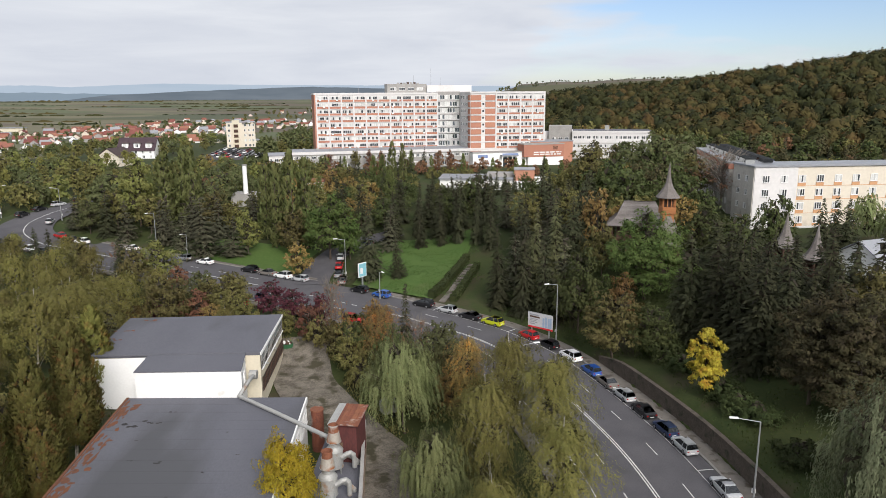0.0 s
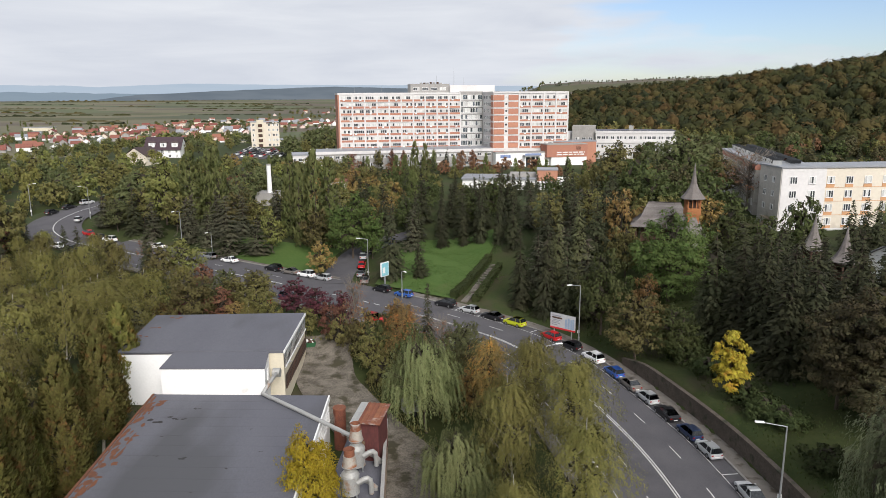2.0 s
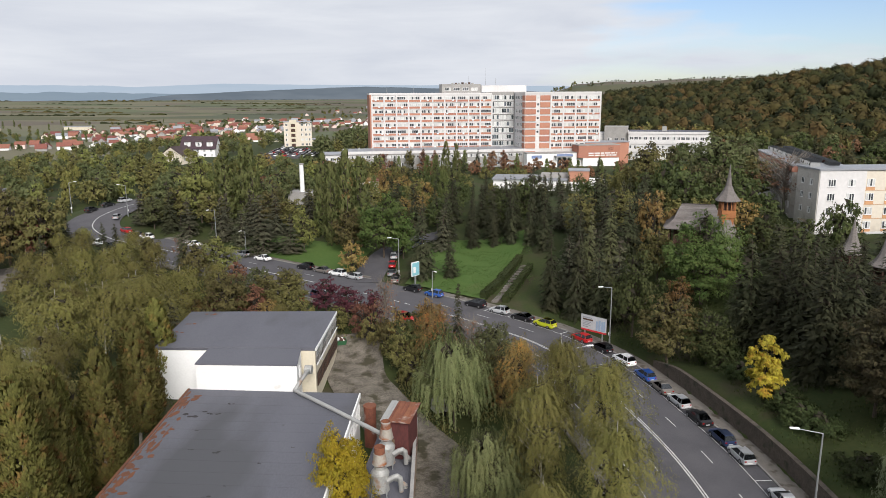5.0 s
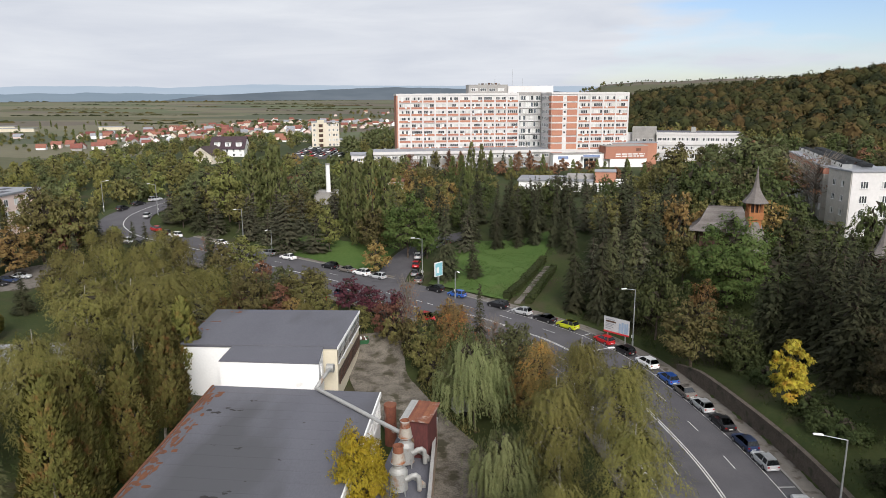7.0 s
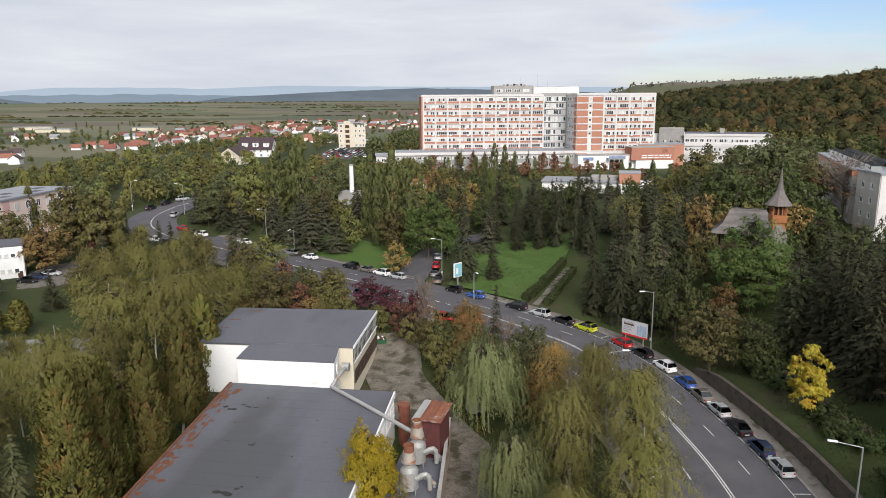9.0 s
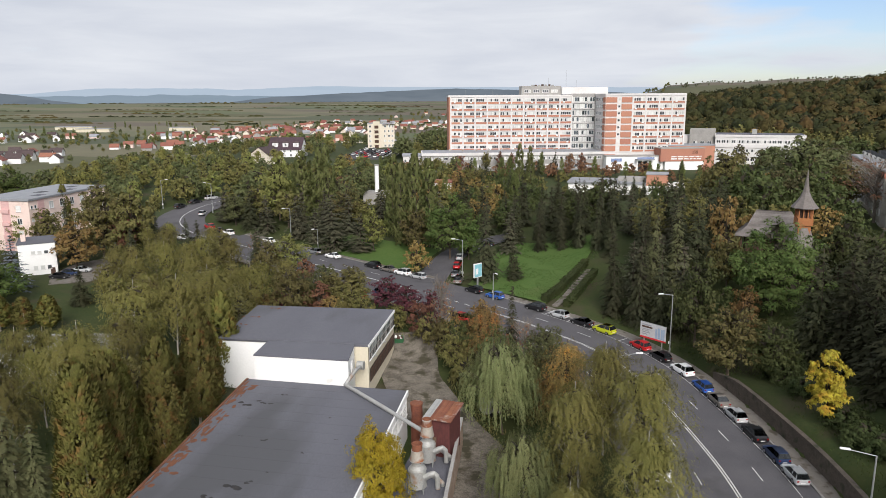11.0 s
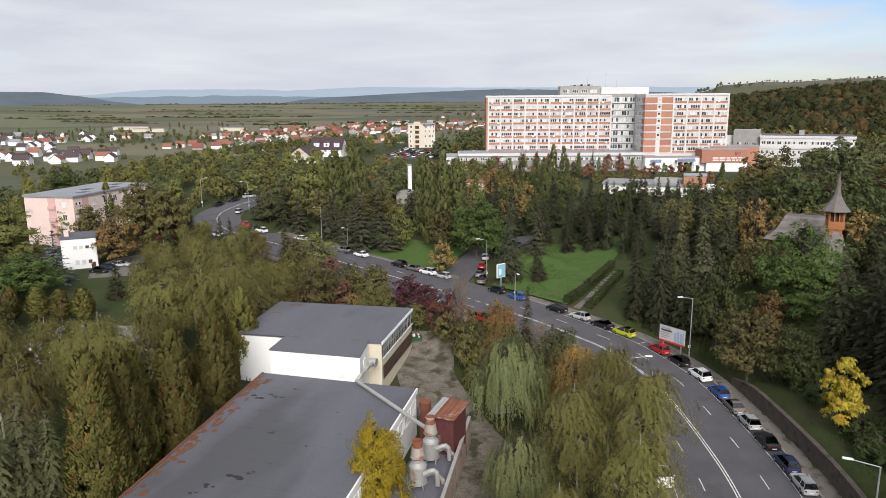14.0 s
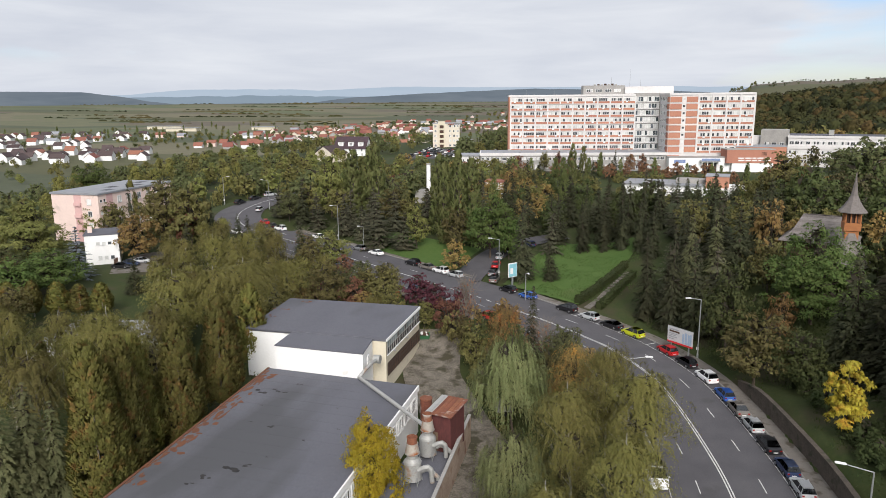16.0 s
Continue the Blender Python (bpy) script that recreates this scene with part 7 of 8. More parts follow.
for x, y, h, w in ((-35.8, 226.0, 9.1, 8.1), (32.2, 144.2, 13.2, 7.7), (-15.9, 108.3, 6.8, 3.7), (30.6, 115.8, 8.0, 5.2), (-30.9, 145.1, 7.7, 5.9), (-10.4, 104.4, 10.0, 5.4), (-54.9, 119.8, 5.2, 4.4), (3.7, 97.7, 5.1, 4.2), (-113.8, 143.1, 12.0, 11.7),):
    single("orange", x, y, h, w)
for x, y, h, w in ((48.2, 129.8, 11.6, 9.7), (53.6, 126.0, 11.2, 9.6), (60.9, 128.4, 14.3, 7.7), (-7.9, 99.2, 9.2, 5.2), (31.3, 101.2, 8.8, 7.2), (22.7, 113.8, 14.6, 9.3), (-13.0, 103.5, 9.6, 6.4),):
    single("shade", x, y, h, w)
for x, y, h, w in ((-20.6, 110.2, 5.0, 5.0), (-17.5, 107.6, 5.6, 5.2), (-12.3, 98.9, 4.3, 5.2),):
    single("shrub", x, y, h, w)
for x, y, h, w in ((-7.2, 97.5, 4.4, 2.6), ):
    single("gold2", x, y, h, w)
for x, y, h, w in ((69.3, 174.1, 15.4, 16.7), (-70.5, 149.5, 6.6, 5.4), (-3.5, 101.3, 7.9, 6.1),):
    single("bare", x, y, h, w)
for x, y, h, w in ((35.6, 120.5, 15.4, 15.2), (-25.7, 156.8, 14.9, 12.4), (-21.2, 156.5, 9.7, 6.5), (-110.0, 113.1, 9.6, 13.7), (-110.9, 104.9, 9.7, 10.7), (-192.6, 211.9, 10.9, 14.3),):
    single("maple", x, y, h, w)
for x, y, h, w in ((32.9, 99.6, 3.5, 6.3),):
    single("juniper", x, y, h, w)
for x, y, h, w in ((21.6, 120.2, 15.3, 7.2), (-12.6, 162.7, 11.4, 6.7), (-55.7, 161.8, 14.5, 11.2), (-49.1, 161.8, 9.9, 8.3),):
    single("pine", x, y, h, w)
for x, y, h, w in ((16.7, 129.4, 17.2, 6.4), (21.9, 132.1, 16.6, 6.6),):
    single("larch", x, y, h, w)
for x, y, h, w in ((-46.0, 162.8, 10.7, 6.2), (-81.4, 187.4, 18.7, 11.6), (-57.9, 140.3, 8.8, 8.0), (-129.2, 126.4, 16.7, 18.6), (-138.4, 155.4, 10.5, 7.9),):
    single("lime", x, y, h, w)
for x, y, h, w in ((-20.8, 115.0, 6.5, 4.4), (-30.6, 119.8, 7.0, 6.2), (-26.1, 117.7, 6.5, 5.6),):
    single("purple", x, y, h, w)
for x, y, h, w in ((-35.7, 122.8, 3.5, 1.5),):
    single("red", x, y, h, w)
for x, y, h, w in ((-59.2, 106.5, 14.6, 11.3), (-60.0, 116.8, 12.9, 7.7), (-56.2, 116.9, 13.0, 8.7), (-54.4, 69.0, 17.9, 10.0), (-56.7, 103.8, 16.2, 12.6), (-60.5, 99.2, 15.3, 9.3), (-65.2, 94.9, 15.0, 10.3), (-66.0, 64.6, 17.8, 9.7), (-57.7, 61.5, 14.2, 7.4),):
    single("birch", x, y, h, w)
for x, y, h, w in ((-41.4, 53.2, 20.4, 6.4), (-41.8, 57.6, 19.4, 5.8), (-44.4, 62.6, 17.6, 5.8), (-42.8, 67.8, 17.6, 6.2), (-43.7, 76.8, 16.4, 6.0), (-44.8, 80.6, 15.0, 4.6), (-47.6, 91.5, 13.6, 5.0), (-104.2, 97.6, 7.1, 4.3), (-101.2, 100.2, 6.9, 3.8), (-97.4, 102.2, 6.5, 4.7), (-93.6, 103.8, 6.1, 4.4), (-89.7, 105.4, 6.5, 4.6), (-136.2, 167.9, 15.2, 4.0),):
    single("thuja", x, y, h, w)
for x, y, h, w in ((-49.5, 51.5, 16.5, 8.8), (-49.4, 48.7, 16.1, 7.9), (-47.7, 53.4, 13.8, 6.6),):
    single("larch", x, y, h, w)
for x, y, h, w in ((-113.9, 123.9, 12.3, 9.0),):
    single("bluespruce", x, y, h, w)
# the birches and willows between the yard and the road
for key, x, y, h, w in (("birch", 7.6, 77.0, 15.2, 7.6), ("birch", 11.4, 70.5, 14.6, 8.2), ("birch", 4.9, 67.8, 15.6, 7.8), ("birch", 10.8, 57.5, 13.8, 8.0), ("birch", 4.6, 55.5, 11.6, 7.0),
                        ("turning", 3.0, 84.6, 13.2, 5.2), ("willow", -5.2, 86.6, 14.6, 10.4), ("willow", -0.8, 67.0, 10.9, 8.2), ("willow", -2.2, 57.6, 8.2, 7.6),
                        ("turning", -9.5, 102.4, 11.8, 6.6), ("bare", -18.2, 109.0, 12.0, 5.0)):
    single(key, x, y, h, w)
for x, y, h, w in ((-96.5, 189.5, 6, 6.5), (-92, 189, 6.5, 7), (-88, 195, 7, 7)):
    single("shade", x, y, h, w)
single("gold", -15.5, 63.4, 12.4, 6.4, z=-4.0)
for x, y in ((34.9, 83.6), (36.8, 76.5), (37.0, 67.0), (35.7, 79.4), (33.5, 92)):
    single("juniper", x, y, 2.2, 5.5)
wood(12, 34, 132, 168, 12, [("spruce", 4, 12, 15), ("pine", 2, 10, 12), ("olive", 1, 9, 12)], 1)
wood(44, 68, 86, 112, 20, [("spruce", 6, 12, 16), ("pine", 1, 10, 13)], 2)
wood(-28, 12, 168, 190, 16, [("spruce", 6, 11, 15), ("pine", 1, 10, 13), ("shade", 1, 9, 12)], 4, 4.2)
wood(-100, -33, 160, 186, 22, [("pine", 3, 9, 12), ("ash", 3, 9, 12), ("olive", 2, 9, 12), ("spruce", 1, 10, 13)], 5, 4.4)
wood(-62, -14, 110, 134, 22, [("olive", 3, 5, 8), ("brown", 1, 5, 7), ("birch", 1, 8, 10), ("purple", 1, 5, 6), ("orange", 1, 5, 7), ("ash", 1, 5, 8)], 7, 3.2)
wood(-20, 4, 88, 112, 16, [("olive", 2, 5, 8), ("ash", 2, 5, 8), ("shrub", 3, 2, 4), ("orange", 1, 5, 7)], 8, 2.6)
wood(-3, 12, 50, 92, 8, [("shrub", 2, 2, 4)], 18, 3.0)
wood(-100, -52, 66, 140, 40, [("birch", 5, 10, 13), ("thuja", 1, 8, 11), ("olive", 2, 8, 10), ("pine", 1, 8, 10)], 9, 4.2)
wood(-125, -62, 136, 170, 18, [("birch", 3, 8, 11), ("spruce", 2, 9, 12), ("olive", 2, 8, 10)], 10, 4.4)
wood(-170, -100, 90, 132, 18, [("ash", 3, 9, 12), ("olive", 2, 9, 11)], 11, 5.0)
wood(-210, -122, 172, 300, 130, [("olive", 4, 6, 9), ("ash", 2, 6, 9), ("birch", 2, 7, 10), ("lime", 1, 6, 9)], 12, 4.4, True)
wood(-200, -140, 96, 170, 30, [("olive", 3, 8, 11), ("ash", 3, 9, 12)], 22, 5.0, True)
wood(-122, -45, 186, 215, 60, [("ash", 3, 9, 12), ("poplar", 1, 9, 11), ("olive", 4, 7, 10), ("lime", 2, 7, 10), ("brown", 1, 6, 8)], 6, 4.2, True)
wood(-120, -45, 215, 290, 70, [("ash", 3, 6, 8), ("olive", 4, 6, 8), ("lime", 2, 6, 8), ("orange", 1, 5, 7)], 36, 5.0, True)
wood(-45, -10, 186, 240, 45, [("shade", 3, 7, 10), ("olive", 2, 7, 10), ("orange", 2, 7, 9), ("poplar", 1, 10, 13), ("spruce", 3, 9, 12)], 37, 4.4, True)
wood(-12, 60, 188, 208, 34, [("spruce", 6, 5.5, 8), ("pine", 1, 5, 7), ("shade", 2, 5, 7), ("olive", 1, 5, 7)], 24, 4.0, True)
wood(-12, 60, 208, 232, 36, [("spruce", 3, 3, 5), ("shade", 2, 3, 5), ("olive", 2, 3, 5)], 64, 4.0, True)
wood(-80, 60, 262, 284, 60, [("poplar", 2, 6, 9), ("spruce", 1, 5, 8), ("brown", 2, 5, 7), ("shrub", 3, 2, 4)], 25, 4.0, True)
wood(44, 64, 158, 196, 14, [("shade", 4, 10, 13), ("umber", 2, 9, 12)], 34, 5.0, True)
wood(34, 66, 150, 235, 36, [("spruce", 3, 8, 11), ("shade", 4, 7, 10), ("orange", 1, 7, 9), ("olive", 2, 7, 9)], 14, 4.8, True)
wood(66, 190, 178, 380, 150, [("shade", 3, 8, 11), ("umber", 4, 8, 11), ("olive", 2, 8, 11), ("brown", 1, 7, 9), ("spruce", 1, 9, 12)], 13, 5.6, True)
wood(66, 130, 84, 148, 44, [("spruce", 3, 9, 13), ("olive", 2, 8, 11), ("willow", 1, 9, 11)], 15, 4.6, True)
wood(-260, -128, 345, 470, 80, [("olive", 4, 6, 9), ("ash", 3, 6, 9), ("lime", 1, 6, 9)], 26, 7.0, True)
wood(-92, -66, 340, 470, 30, [("olive", 2, 8, 11), ("ash", 3, 9, 12)], 36, 6.0, True)
wood(-640, -250, 690, 1500, 260, [("olive", 4, 5, 8), ("ash", 3, 5, 8), ("shade", 2, 5, 8)], 49, 9.0, True)
wood(-1000, -260, 520, 1500, 150, [("olive", 4, 5, 9), ("ash", 3, 5, 9), ("poplar", 1, 9, 14)], 47, 14.0, True)
wood(-560, 200, 1500, 2600, 110, [("olive", 4, 7, 12), ("ash", 3, 7, 12)], 48, 20.0, True)
wood(-640, -380, 330, 470, 60, [("olive", 4, 5, 8), ("ash", 2, 5, 8), ("lime", 1, 5, 7)], 51, 9.0, True)
wood(-1050, -500, 760, 1000, 130, [("olive", 4, 5, 9), ("ash", 3, 5, 9), ("poplar", 1, 9, 14)], 52, 10.0, True)
wood(140, 560, 1560, 1740, 110, [("umber", 1, 3, 5), ("shade", 1, 3, 5)], 54, 4.0, True)
wood(-80, 220, 350, 520, 120, [("olive", 4, 8, 12), ("ash", 3, 8, 12), ("orange", 1, 8, 11)], 27, 7.0, True)


def build_lawn():
    """Mown grass above the road, either side of the side road."""
    for left, right, rows in ((((-18.6, 139.2), (-16.5, 156), (-13, 172)), ((-2.2, 131.0), (4.4, 150.0), (9.0, 168)), 34), (((-62, 163.5), (-60, 168), (-56, 174)), ((-31.8, 146.6), (-31.2, 153), (-29, 163)), 16)):
        a, b = spline(left, rows // 2), spline(right, rows // 2)
        rings = []
        for p, q in zip(a, b):
            pts = [p + (q - p) * u for u in np.linspace(0, 1, 26)]
            rings.append([(w[0], w[1], max(gz(*w), gz(w[0] + 0.8, w[1]), gz(w[0] - 0.8, w[1])) + 0.16) for w in pts])
        bm, _ = loft(rings, close=False)
        bmesh.ops.recalc_face_normals(bm, faces=bm.faces)
        tagged(part("lawn", bm, M["lawn"], smooth=True), "bright green mown grass bank", "lawn", kind="structure")


build_lawn()


def build_undergrowth():
    """Tufts and low weeds on the banks, in the yard's edges and under the trees."""
    vs, fs, mi, base = [], [], [], 0
    for x0, x1, y0, y1, n, size, mat in ((30.5, 62, 55, 104, 9000, 0.16, 0), (-62, -41, 50, 98, 3500, 0.2, 0), (-24, 3, 86, 114, 5000, 0.24, 1), (-4, 13, 48, 90, 3500, 0.2, 1),
                                         (-60, -14, 106, 128, 4500, 0.26, 1), (10, 40, 100, 130, 4000, 0.2, 0), (-18, 8, 132, 170, 12000, 0.13, 2), (-17, 0, 60, 100, 2600, 0.2, 1)):
        p = np.stack([RNG.uniform(x0, x1, n), RNG.uniform(y0, y1, n)], 1)
        dd, _ = road_near(p[:, 0], p[:, 1])
        keep = (np.abs(dd) > 11.4) & ~((p[:, 0] > -50) & (p[:, 0] < -14.5) & (p[:, 1] < 110) & (p[:, 0] > -41)) 
        keep &= np.array([noise.noise((a * 0.22, b * 0.22, 2.0)) > -0.12 for a, b in p])
        yd = np.abs(p[:, 0] - np.interp(p[:, 1], [40, 60, 76, 88, 98, 108, 118], [-6, -4.5, -5, -12.5, -19.5, -21, -19]))
        keep &= yd > 3.9
        p = p[keep]
        q = np.stack([p[:, 0], p[:, 1], ground(p[:, 0], p[:, 1]) + RNG.uniform(0.05, size * 3, len(p)) + (0.15 if mat == 2 else 0)], 1)
        v, f = cards(q, np.full(len(q), size), RNG.normal(size=(len(q), 3)) * 0.5 + (0, 0, 1), 0.35)
        vs.append(v)
        fs.append(f + base)
        mi.append(np.full(len(f), mat))
        base += len(v)
    me = data_mesh("undergrowth", np.concatenate(vs).tolist(), np.concatenate(fs).tolist(), [LEAF["weed"], LEAF["olive"], LEAF["turf"]], index=np.concatenate(mi))
    tagged(new("undergrowth", me), "tufts of grass and weeds on the banks", "undergrowth", kind="stuff")


build_undergrowth()


def build_hedgerows():
    """Field hedges and tree belts across the plain: long, low, uneven banks of leaf."""
    r = random.Random(17)
    vs, fs, mi = [], [], []
    for k in range(38):
        y = 1450 * (2.9 ** (k / 37.0)) + r.uniform(-40, 40)
        x = r.uniform(-1.05, -0.05) * y
        l, h = r.uniform(0.05, 0.22) * y, r.uniform(3.5, 8.0)
        slope = math.tan(math.radians(r.choice((-6, -3, 2, 5, 8))))
        n = max(12, int(l / 7))
        gap, base = r.random() * 9, len(vs)
        for i in range(n):
            q = i / (n - 1)
            cx, cy = x + l * (q - 0.5), y + l * (q - 0.5) * slope
            t = max(0.12, 0.45 + 1.1 * noise.noise((i * 0.42 + gap, k * 3.7, 0)) + r.uniform(-0.2, 0.2)) * h
            wd = 3.0 + 0.5 * t
            g = gz(cx, cy) - 0.4
            vs += [(cx, cy - wd, g), (cx + r.uniform(-1, 1), cy - wd * 0.6, g + t * 0.75), (cx, cy, g + t), (cx + r.uniform(-1, 1), cy + wd * 0.6, g + t * 0.75), (cx, cy + wd, g)]
        for i in range(n - 1):
            for j in range(4):
                a = base + i * 5 + j
                fs.append((a, a + 5, a + 6, a + 1))
                mi.append(k % 3)
    me = data_mesh("hedgerows", vs, fs, [FOREST[0], FOREST[3], FOREST[1]], index=mi)
    tagged(new("hedgerows", me), "dark hedgerows and tree belts across the plain", "hedgerow", kind="stuff")


def build_mass():
    """All trees too far off to tell apart, joined."""
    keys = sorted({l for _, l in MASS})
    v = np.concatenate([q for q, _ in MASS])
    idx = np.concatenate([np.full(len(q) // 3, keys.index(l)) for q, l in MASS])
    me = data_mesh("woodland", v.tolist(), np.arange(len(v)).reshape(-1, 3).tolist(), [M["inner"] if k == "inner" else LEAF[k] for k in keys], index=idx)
    tagged(new("woodland", me), "distant mixed woodland in early autumn leaf", "woodland", kind="stuff")


build_mass()


def build_forest():
    """The mixed wood on the hill, far away: one mass of crowns."""
    bm = bmesh.new()
    bmesh.ops.create_icosphere(bm, subdivisions=1, radius=1.0)
    bm.verts.index_update()
    bv = np.array([v.co[:] for v in bm.verts])
    bf = np.array([[v.index for v in f.verts] for f in bm.faces])
    bm.free()
    r = np.random.default_rng(11)
    n = 3300
    az = np.radians(r.uniform(4, 50, n))
    rad = np.sqrt(r.uniform(380 ** 2, 1080 ** 2, n))
    x, y = np.sin(az) * rad, np.cos(az) * rad
    foot = np.interp(np.degrees(az), [0, 8, 22, 30, 60], [760, 640, 430, 385, 330])
    keep = rad > foot - 12
    x, y, rad = x[keep], y[keep], rad[keep]
    z = ground(x, y)
    vs, fs, mi, base = [], [], [], 0
    shapes = []
    for k in range(8):
        lump = np.array([0.85 + 0.5 * noise.noise(Vector(q * 1.9) + Vector((k * 7, 0, 0))) + 0.3 * noise.noise(Vector(q * 5) + Vector((0, k * 5, 0))) for q in bv])
        body = bv * lump[:, None] * 0.86
        u = unit(90)
        u[:, 2] = np.abs(u[:, 2]) * 1.1 - 0.25
        bump = np.array([0.84 + 0.5 * noise.noise(Vector(q * 1.9) + Vector((k * 7, 0, 0))) for q in u])
        spray, _ = cards(u * (bump * RNG.uniform(0.9, 1.1, 90))[:, None], np.full(90, 0.19), None, 0.8, 0.3, u)
        spray = spray.reshape(-1, 4, 3)[:, :3].reshape(-1, 3)
        shapes.append((body, spray))
    for i in range(len(x)):
        s = r.uniform(3.8, 8.0) * (1.0 if rad[i] < 800 else 1.1)
        h = r.uniform(1.0, 1.45)
        a = r.uniform(0, 6.28)
        body, spray = shapes[i % 8]
        ca, sa = math.cos(a), math.sin(a)
        q = np.concatenate([body, spray])
        v = np.stack([(q[:, 0] * ca - q[:, 1] * sa) * s, (q[:, 0] * sa + q[:, 1] * ca) * s, q[:, 2] * s * h + s * 0.95], 1) + (x[i], y[i], z[i])
        m = int(r.choice(4, p=[0.46, 0.26, 0.10, 0.18]))
        fs += (bf + base).tolist()
        fs += (np.arange(270).reshape(-1, 3) + len(bv) + base).tolist()
        base += len(q)
        vs.append(v)
        mi.append(np.full(len(bf) + 90, m))
    me = data_mesh("forest", np.concatenate(vs).tolist(), fs, FOREST, smooth=True, index=np.concatenate(mi))
    tagged(new("forest", me), "dense mixed hillside forest in early autumn colour", "forest", kind="stuff")


FOREST = [material("forest_" + k, a, b, 0.16, 0.9, 6, 0.3, island=0.16, spec=0.1) for k, a, b in (
    ("green", (0.032, 0.037, 0.014), (0.052, 0.050, 0.020)), ("olive", (0.056, 0.048, 0.019), (0.078, 0.062, 0.024)),
    ("orange", (0.092, 0.062, 0.025), (0.074, 0.053, 0.022)), ("dark", (0.020, 0.026, 0.012), (0.032, 0.035, 0.016)))]
build_forest()
build_hedgerows()


def build_distance():
    """Hills on the horizon, some four kilometres off; their haze is painted in as a glowing pale blue."""
    r = random.Random(3)
    def ridge(name, dist, prof, colour, seed, jag=0.06, other=None):
        azs = np.linspace(-70, 80, 400)
        top = np.interp(azs, [p[0] for p in prof], [p[1] for p in prof])
        bm = bmesh.new()
        lo, hi = [], []
        for a, e in zip(azs, top):
            e = e + jag * noise.noise((a * 0.6, seed, 0)) + jag * 0.4 * noise.noise((a * 2.7, seed, 4))
            s, c = math.sin(math.radians(a)), math.cos(math.radians(a))
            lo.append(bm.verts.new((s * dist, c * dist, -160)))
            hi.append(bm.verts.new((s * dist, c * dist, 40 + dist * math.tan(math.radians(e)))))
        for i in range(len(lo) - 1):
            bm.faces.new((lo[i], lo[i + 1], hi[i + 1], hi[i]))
        tagged(part(name, bm, emitter(name, colour, 1.0, other)), "blue hills on the horizon, haze painted into their glow", "backdrop", kind="structure")
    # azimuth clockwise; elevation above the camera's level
    # each farther ridge glows paler, painting in more haze
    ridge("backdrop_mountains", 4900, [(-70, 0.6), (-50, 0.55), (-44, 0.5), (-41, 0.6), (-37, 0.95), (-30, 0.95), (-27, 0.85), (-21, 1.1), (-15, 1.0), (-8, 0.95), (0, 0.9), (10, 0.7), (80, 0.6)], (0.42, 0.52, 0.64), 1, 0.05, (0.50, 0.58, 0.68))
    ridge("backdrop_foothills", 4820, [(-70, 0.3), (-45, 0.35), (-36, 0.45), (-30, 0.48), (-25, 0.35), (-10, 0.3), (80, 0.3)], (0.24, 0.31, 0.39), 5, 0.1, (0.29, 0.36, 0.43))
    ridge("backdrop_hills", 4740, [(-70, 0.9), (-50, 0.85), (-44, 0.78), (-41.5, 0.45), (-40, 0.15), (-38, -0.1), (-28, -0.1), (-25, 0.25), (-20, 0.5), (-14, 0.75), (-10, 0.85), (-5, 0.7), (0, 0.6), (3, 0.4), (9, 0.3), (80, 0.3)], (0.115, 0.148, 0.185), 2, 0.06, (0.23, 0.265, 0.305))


build_distance()


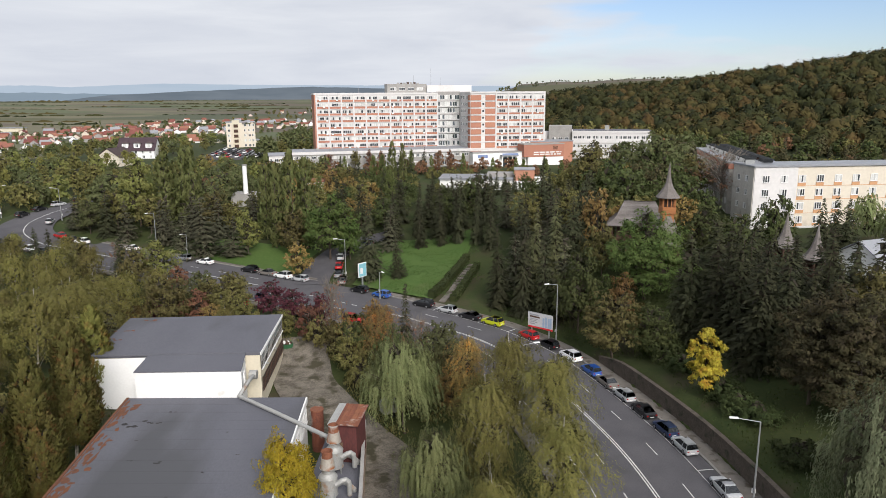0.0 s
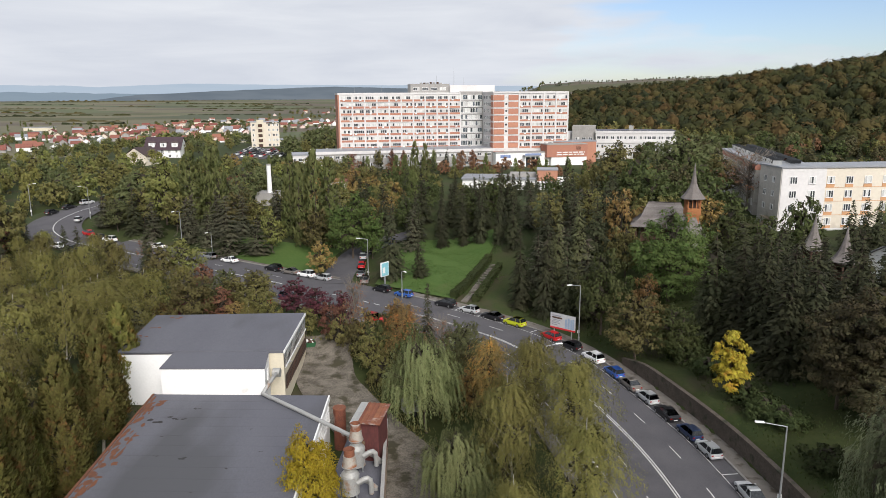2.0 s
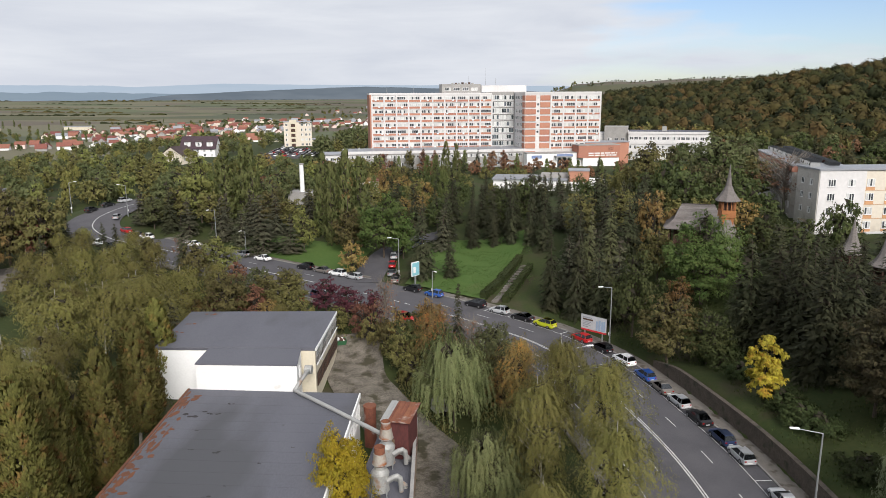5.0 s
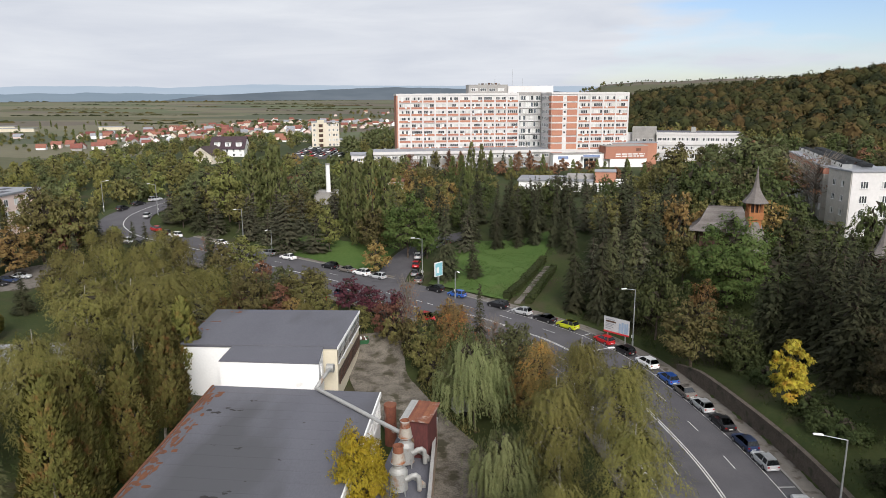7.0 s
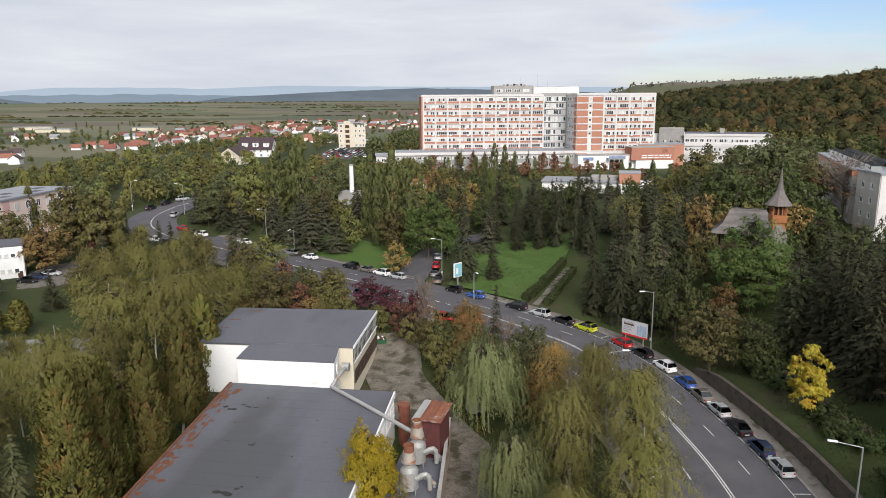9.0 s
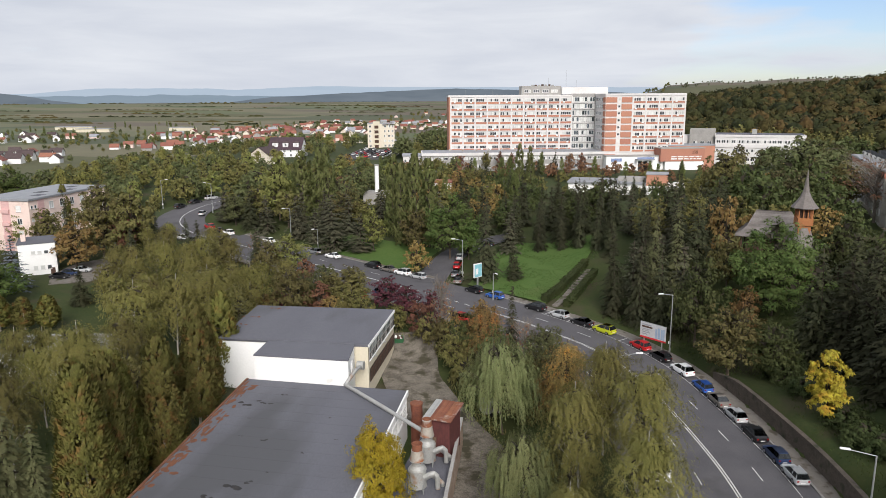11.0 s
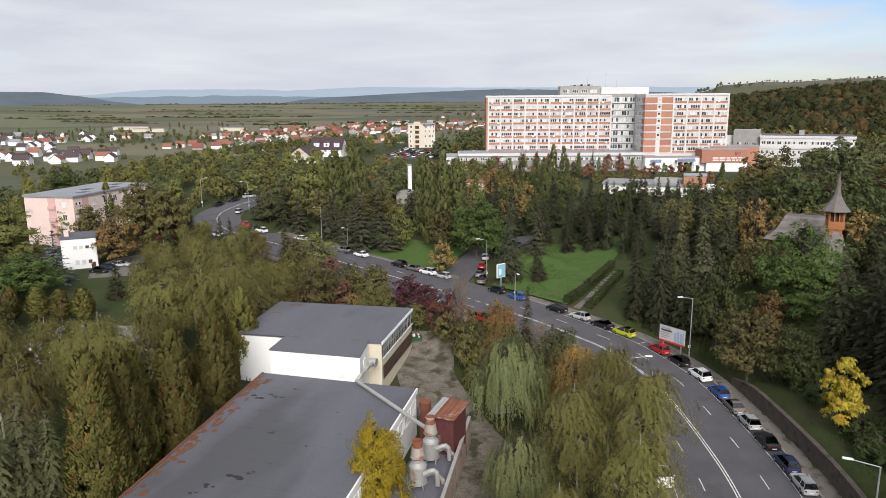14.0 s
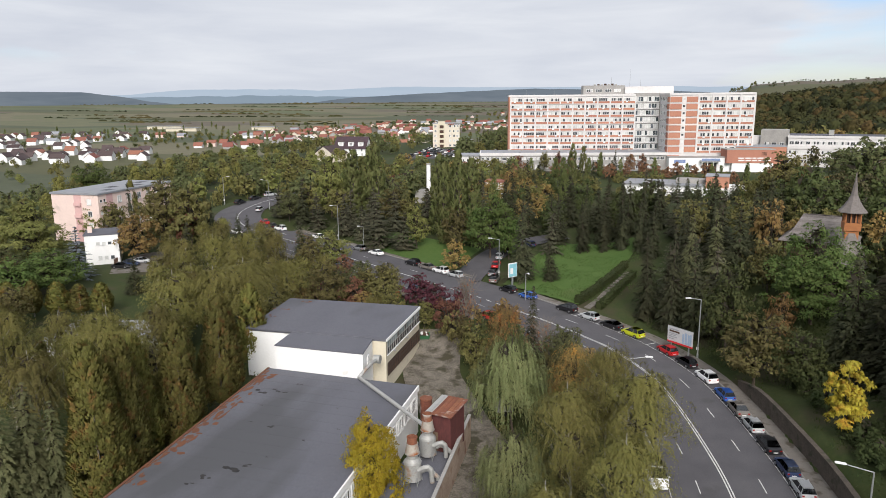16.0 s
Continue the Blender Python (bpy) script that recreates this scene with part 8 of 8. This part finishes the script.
def hedge(pts, w, h, label):
    """A clipped hedge: a dense box of leaf sprays along a line."""
    c = spline(pts, 10)
    n = int(len(c) * 55)
    k = RNG.integers(0, len(c) - 1, n)
    u = RNG.uniform(0, 1, n)[:, None]
    p = c[k] * (1 - u) + c[k + 1] * u
    t = c[k + 1] - c[k]
    t /= np.linalg.norm(t, axis=1)[:, None]
    face = RNG.integers(0, 3, n)
    o = np.where(face == 0, w / 2, np.where(face == 1, -w / 2, RNG.uniform(-w / 2, w / 2, n))) * RNG.uniform(0.85, 1.05, n)
    z = np.where(face == 2, h, RNG.uniform(0.05, h, n)) * RNG.uniform(0.9, 1.06, n)
    q = np.stack([p[:, 0] + t[:, 1] * o, p[:, 1] - t[:, 0] * o, ground(p[:, 0], p[:, 1]) + z], 1)
    v, f = cards(q, np.full(n, 0.17))
    root = thing("hedge", pose(0, 0, 0), label, "hedge", "hedges by the lawn path")
    part("foliage", data_mesh("foliage", v.tolist(), f.tolist(), [LEAF["hedge"]]), None, root)
    rings = []
    for a, b in zip(c, np.gradient(c, axis=0)):
        b = b / np.linalg.norm(b)
        g = gz(*a)
        s = np.array([b[1], -b[0]]) * w * 0.42
        rings.append([(*(a - s), g - 0.1), (*(a + s), g - 0.1), (*(a + s), g + h * 0.9), (*(a - s), g + h * 0.9)])
    bm, vs = loft(rings)
    bm.faces.new(vs[0])
    bm.faces.new(vs[-1][::-1])
    part("twig_core", bm, LEAF["hedge"], root)


hedge([(-2.4, 131.6), (1.0, 139.5), (5.2, 151.0)], 1.5, 1.5, "dark clipped hedge beside the steps")
hedge([(1.8, 129.8), (4.0, 136.0), (7.2, 145.0)], 1.3, 1.3, "dark clipped hedge beside the steps")


def build_steps():
    """The stepped path up the lawn between the hedges."""
    root = thing("stepped_path", pose(0, 0, 0), "worn concrete stepped path between hedges", "steps", kind="structure")
    c = spline([(-0.2, 130.2), (2.4, 137.5), (6.2, 148.0)], 10)
    for a, b in zip(c[:-1:1], c[1::1]):
        t = (b - a) / np.linalg.norm(b - a)
        s = part("step", box(-0.6, 0.6, -0.35, 0.35, -0.2, 0.08), M["paving"], root)
        s.matrix_basis = pose(a[0], a[1], gz(*a) + 0.12, 0, 0, math.degrees(math.atan2(t[1], t[0])) - 90)


build_steps()
